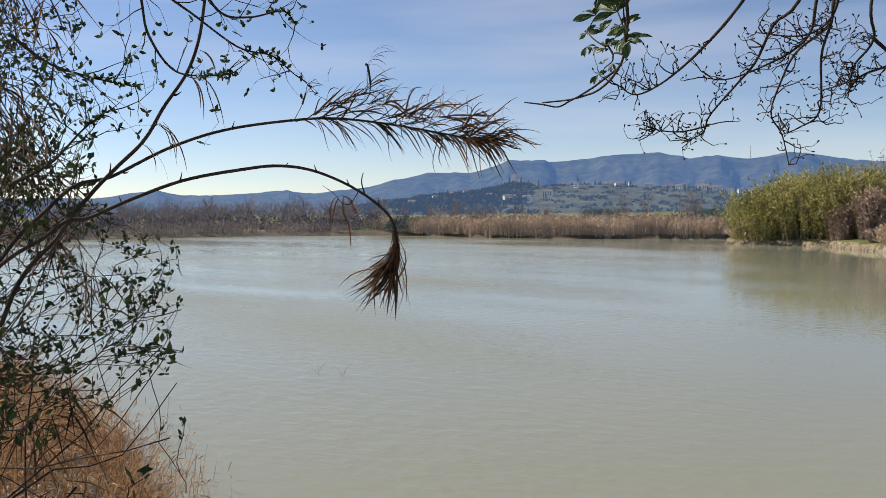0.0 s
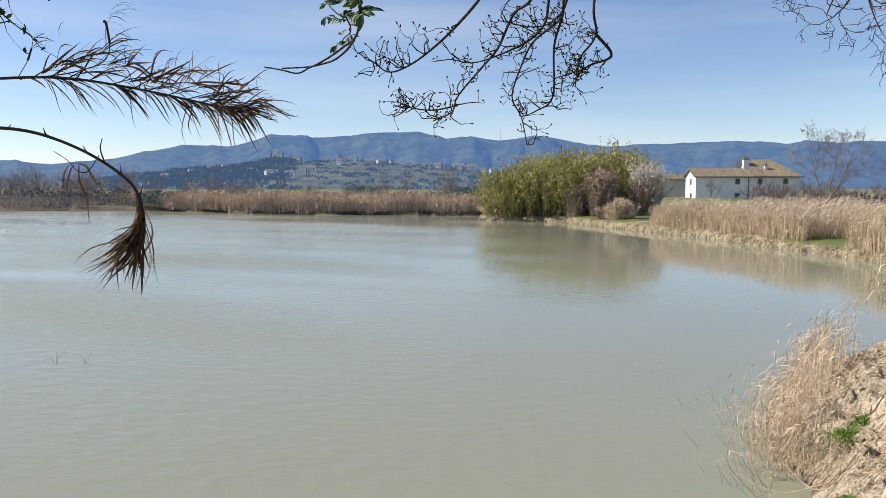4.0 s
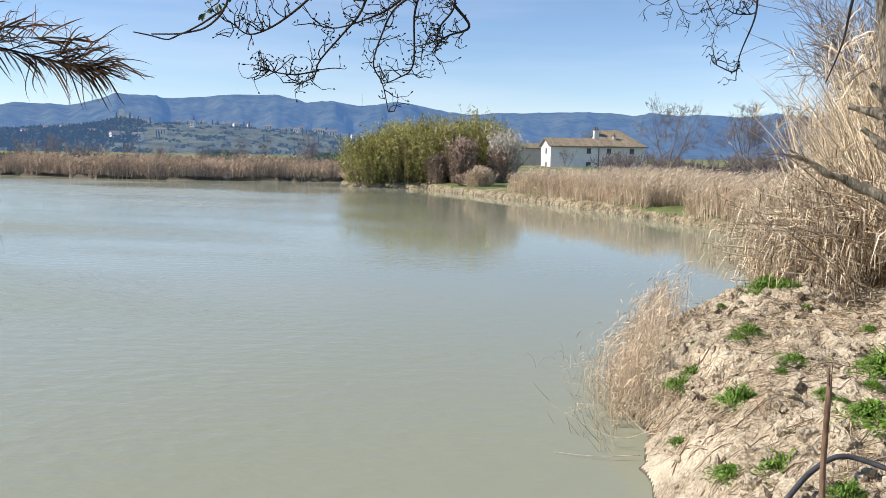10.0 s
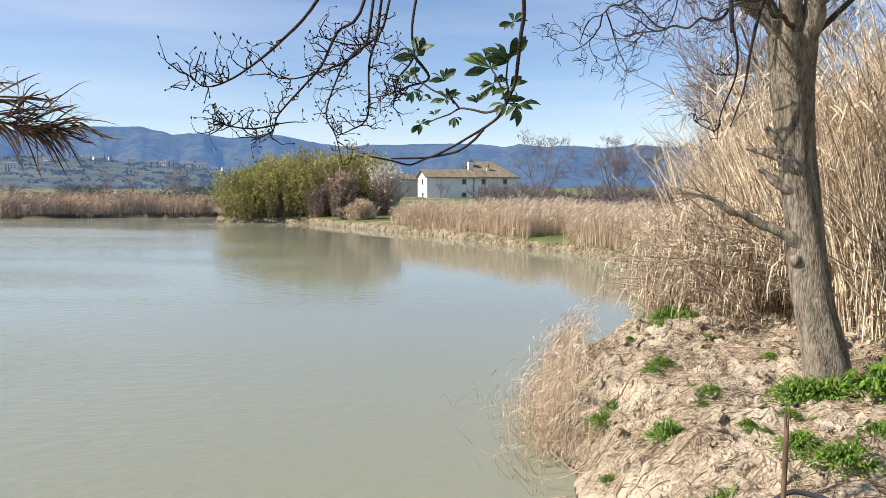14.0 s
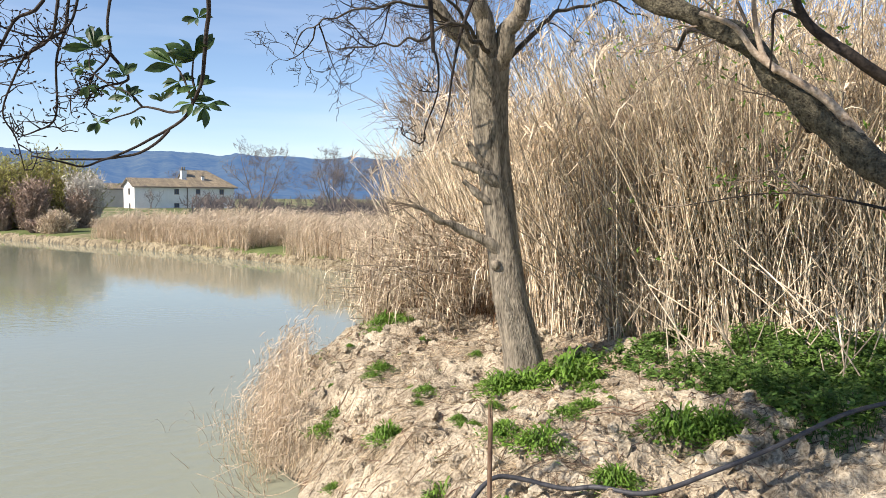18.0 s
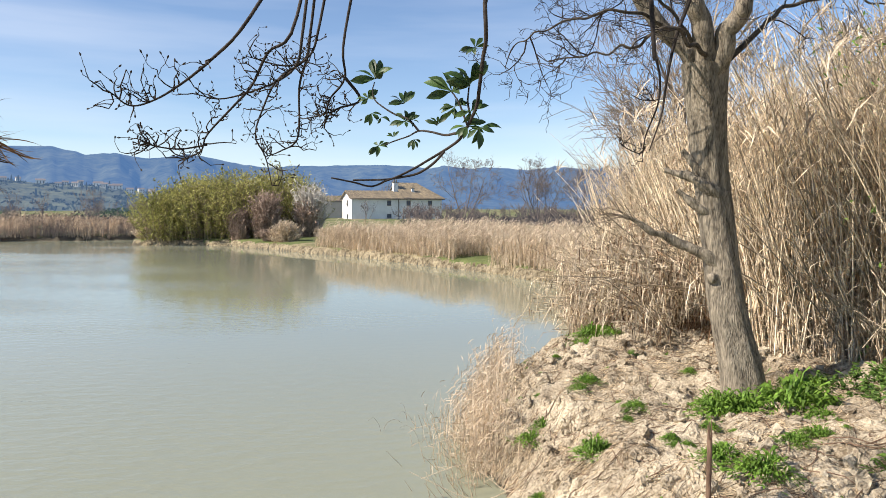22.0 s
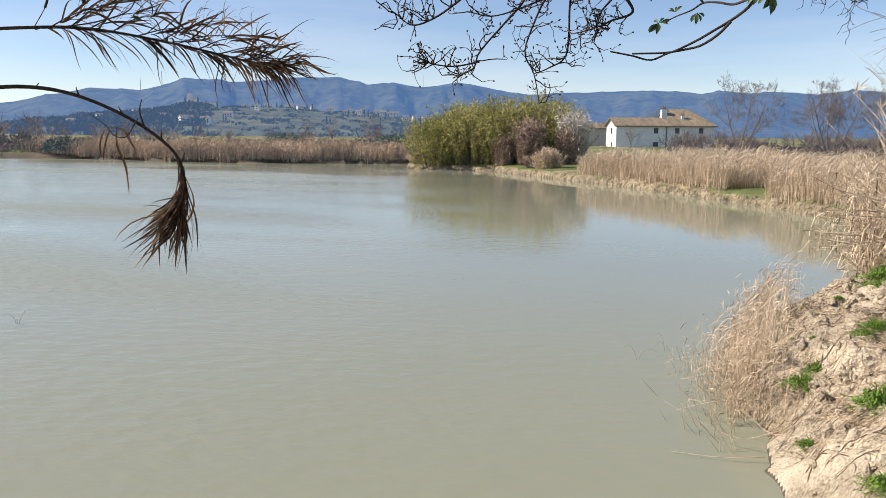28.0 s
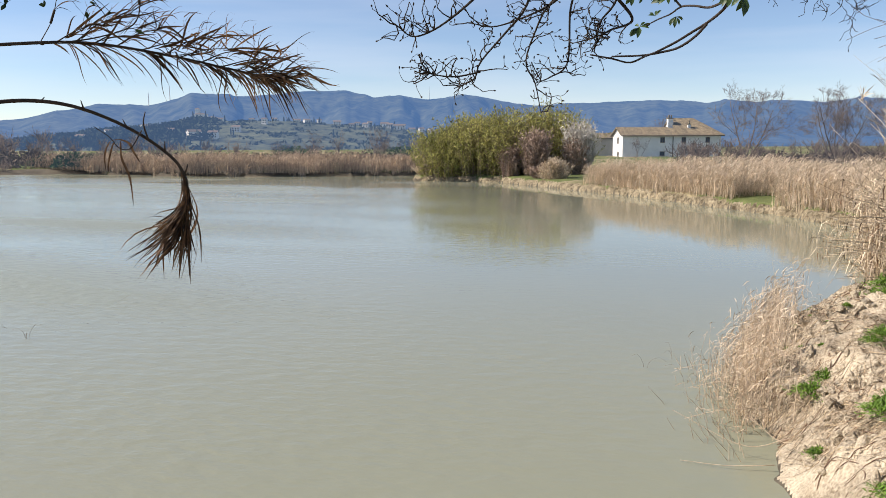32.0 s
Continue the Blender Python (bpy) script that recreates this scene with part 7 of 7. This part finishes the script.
def build_left_shrub():
    root = on_ground(-2.3, 0.75)
    plume_cane([on_ground(-2.5, 0.55), (-2.34, 0.85, 2.45), (-2.236, 1.106, 2.894), (-2.162, 1.270, 2.979), (-2.069, 1.435, 3.081), (-1.962, 1.601, 3.150), (-1.815, 1.797, 3.189), (-1.707, 1.927, 3.197), (-1.563, 2.084, 3.173), (-1.422, 2.219, 3.138), (-1.34, 2.29, 3.118), (-1.27, 2.35, 3.115)])
    tuft_cane([on_ground(-2.35, 0.45), (-2.17, 0.75, 2.45), (-2.033, 0.996, 2.789), (-1.987, 1.100, 2.835), (-1.924, 1.221, 2.898), (-1.842, 1.358, 2.957), (-1.738, 1.509, 2.992), (-1.669, 1.598, 3.004), (-1.603, 1.680, 2.992), (-1.534, 1.760, 2.953), (-1.471, 1.829, 2.899), (-1.420, 1.880, 2.837), (-1.398, 1.899, 2.782), (-1.395, 1.901, 2.743)])
    slant, so, sq = bent_cane([on_ground(-2.45, 0.75), (-2.33, 0.93, 2.4), (-2.213, 1.111, 2.788), (-2.174, 1.193, 2.913), (-2.133, 1.266, 3.005), (-2.082, 1.346, 3.104), (-2.036, 1.398, 3.220), (-1.980, 1.456, 3.338), (-1.937, 1.481, 3.454), (-1.898, 1.483, 3.584), (-1.865, 1.477, 3.692)], 0.0085, 0.005, "slanting dry cane with a few hanging leaves", "upright_cane")
    gs = np.random.default_rng(6)
    for u, long in ((0.49, 0.17), (0.555, 0.22), (0.56, 0.2), (0.7, 0.26), (0.705, 0.2), (0.77, 0.12)):
        base = np.repeat(sq[int(u * 299)][None], 2, axis=0)
        hang = Batch()
        arched_leaves(hang, base, np.array([[0.35, 0.3, 0.2], [0.2, 0.25, -0.1]]), np.array([[0.1, 0.1, -1.0], [-0.1, 0.0, -1.0]]), np.array([long, long * 0.7]), np.array([0.0042, 0.003]), gs, 0.12, 0.5)
        hang.make("hanging_leaf", RUST_LEAF, slant, False)
    shrub = empty("lakeside_shrub", on_ground(-3.6, 0.2))
    o = np.array(shrub.location)
    g = np.random.default_rng(8)
    levels, leaves = {}, Batch()
    for k in range(16):
        base = np.array([-3.6 + g.normal() * 0.25, 0.2 + g.normal() * 0.2, root[2] - 0.1])
        way = (0.5 + g.normal() * 0.3, 0.5 + g.normal() * 0.3, 1.0)
        grow(levels, base - o, way, g.uniform(0.9, 1.6), 0.010, 4, 0.62, 3, g, 0.1, 0.0, 0.14, 5, 0.5)
    for k in range(5):
        grow(levels, np.array([-3.3, 0.55, root[2] + 0.55 + 0.12 * k]) - o, (0.5, 0.75, 0.6 + 0.12 * k), 1.0, 0.008, 4, 0.6, 3, g, 0.08, 0, 0.14, 5, 0.5)
    def outer(p):
        """Degrees to the left of +y as seen from the bank's edge."""
        w = np.atleast_2d(p) + o
        return np.degrees(np.arctan2(0.45 - w[:, 0], w[:, 1] + 0.07)).min()

    for d in levels:
        levels[d] = [(p, np.maximum(r, 0.0016)) for p, r in levels[d] if (p[-1, 2] + o[2] > 2.05 or d > 3) and outer(p) > 61 - 2.5 * (p[-1, 2] + o[2] < 2.75) + 3.0 * (p[-1, 2] + o[2] > 2.9)]
    branch_mesh(Batch(), levels, (3, 4, 4, 5, 6)).make("stem_mass", TWIG, shrub)["kind"] = "stuff"
    ends = np.array([p[j] for p, _ in levels[0] for j in (1, 3, 4)])
    ends = ends[(g.random(len(ends)) < 0.75) & (ends[:, 2] + o[2] > 2.05)]
    for _ in range(4):
        n = len(ends)
        out = unit(g.normal(size=(n, 3)) + np.array([0, 0, 0.4])) * g.uniform(0.016, 0.036, n)[:, None]
        q = ends + g.normal(size=(n, 3)) * 0.009
        leaves.blades(np.stack([q, q + out * 0.5, q + out], 1), np.array([[0.002, 0.0078, 0.001]]), np.cross(out, g.normal(size=(n, 3))))
    for pts in ([(-1.57, 0.75, 3.58), (-1.55, 0.85, 3.49), (-1.48, 1.01, 3.46), (-1.44, 1.12, 3.40), (-1.38, 1.24, 3.31), (-1.33, 1.32, 3.29), (-1.30, 1.36, 3.25)],
                [(-1.47, 0.93, 3.62), (-1.41, 1.10, 3.51), (-1.39, 1.19, 3.40), (-1.35, 1.26, 3.39), (-1.29, 1.33, 3.41), (-1.27, 1.36, 3.38)],
                [(-1.55, 0.82, 3.55), (-1.49, 0.99, 3.47), (-1.50, 1.04, 3.33), (-1.49, 1.11, 3.24), (-1.44, 1.19, 3.23), (-1.40, 1.24, 3.24)],
                [(-1.65, 0.75, 3.30), (-1.63, 0.83, 3.24), (-1.59, 0.92, 3.21), (-1.54, 1.02, 3.19)],
                [(-1.70, 0.75, 2.92), (-1.66, 0.84, 2.98), (-1.62, 0.91, 3.07), (-1.59, 0.96, 3.12)]):
        q = curve(np.array(pts) - o, 40)
        side = {}
        for u in range(6, 40, 3):
            grow(side, q[u], unit(q[u] - q[u - 2]) + g.normal(size=3) * 0.7, g.uniform(0.05, 0.16), 0.0018, 1, 0.7, 2, g, 0.05, 0.0, 0.2, 4, 0.5)
        branch_mesh(Batch().tube(np.array(pts) - o, 0.005, 0.0015, 6, 40), side, (3, 4)).make("shoot", TWIG, shrub)
        tip = np.repeat(np.concatenate([q[28:], np.array([p[-1] for p, _ in side[0][-22:]])]), 3, axis=0)
        n = len(tip)
        out = unit(g.normal(size=(n, 3)) + np.array([0, 0, 0.3])) * g.uniform(0.010, 0.022, n)[:, None]
        leaves.blades(np.stack([tip, tip + out * 0.5, tip + out], 1), np.array([[0.002, 0.005, 0.001]]), np.cross(out, g.normal(size=(n, 3))))
    leaves.make("leaves", SHRUB_LEAF, shrub, False, label="small dark green leaves")["kind"] = "stuff"
    b = Batch()
    for k in range(52):
        c = np.array([-2.75 + g.normal() * 0.35, 1.0 + g.normal() * 0.3, g.uniform(1.5, 3.9)]) - o
        if outer(c) < 64:
            continue
        n = 26
        q = c + g.normal(size=(n, 3)) * np.array([0.05, 0.05, 0.05])
        d = unit(np.stack([g.normal(size=n) * 0.6 + 0.4, g.normal(size=n) * 0.5, -g.uniform(0.3, 1.4, n)], -1)) * g.uniform(0.10, 0.28, n)[:, None]
        b.blades(np.stack([q, q + d * 0.5 + np.array([0, 0, 0.02]), q + d], 1), np.array([[0.0018, 0.0035, 0.0004]]), np.cross(d, g.normal(size=(n, 3))))
    b.make("withered_leaves", RUST_LEAF, shrub, False, label="hanging withered cane leaves")["kind"] = "stuff"
    tagged(shrub, "tangled lakeside shrub with small dark leaves", "shrub")
    # dry grass at its foot
    n = 5200
    x, y = g.uniform(-9.5, -2.9, n), g.uniform(0.2, 5.6, n)
    d = inland(x, y)
    ok = (d > -0.2) & (d < 3.2) & (np.degrees(np.arctan2(0.45 - x, y + 0.07)) > 58.5)
    x, y = x[ok], y[ok]
    reeds("dry_grass", np.stack([x, y, np.maximum(height(x, y), -0.1)], -1), 0.55, RUST_GRASS, "rusty dry grass on the bank beside the shrub", 4, 0.4, 0.0035, 0.35)
    n = 160
    x = g.uniform(-9.5, -5.6, n)
    y = np.interp(x, [-9, -6.2, -3], [4.5, 3.6, 2.3]) + np.abs(g.normal(size=n)) * 0.4
    reeds("shallow_stalks", np.stack([x, y, np.full(n, -0.1)], -1), 0.5, RUST_GRASS, "sparse dry stalks standing in the shallows", 1, 0.4, 0.003, 0.2)


RUST_GRASS = material("rusty_grass", (0.22, 0.115, 0.05), (0.60, 0.38, 0.19), 3.0, 0.85, 0.1, 40, island=0.4, through_light=0.25)
build_left_shrub()
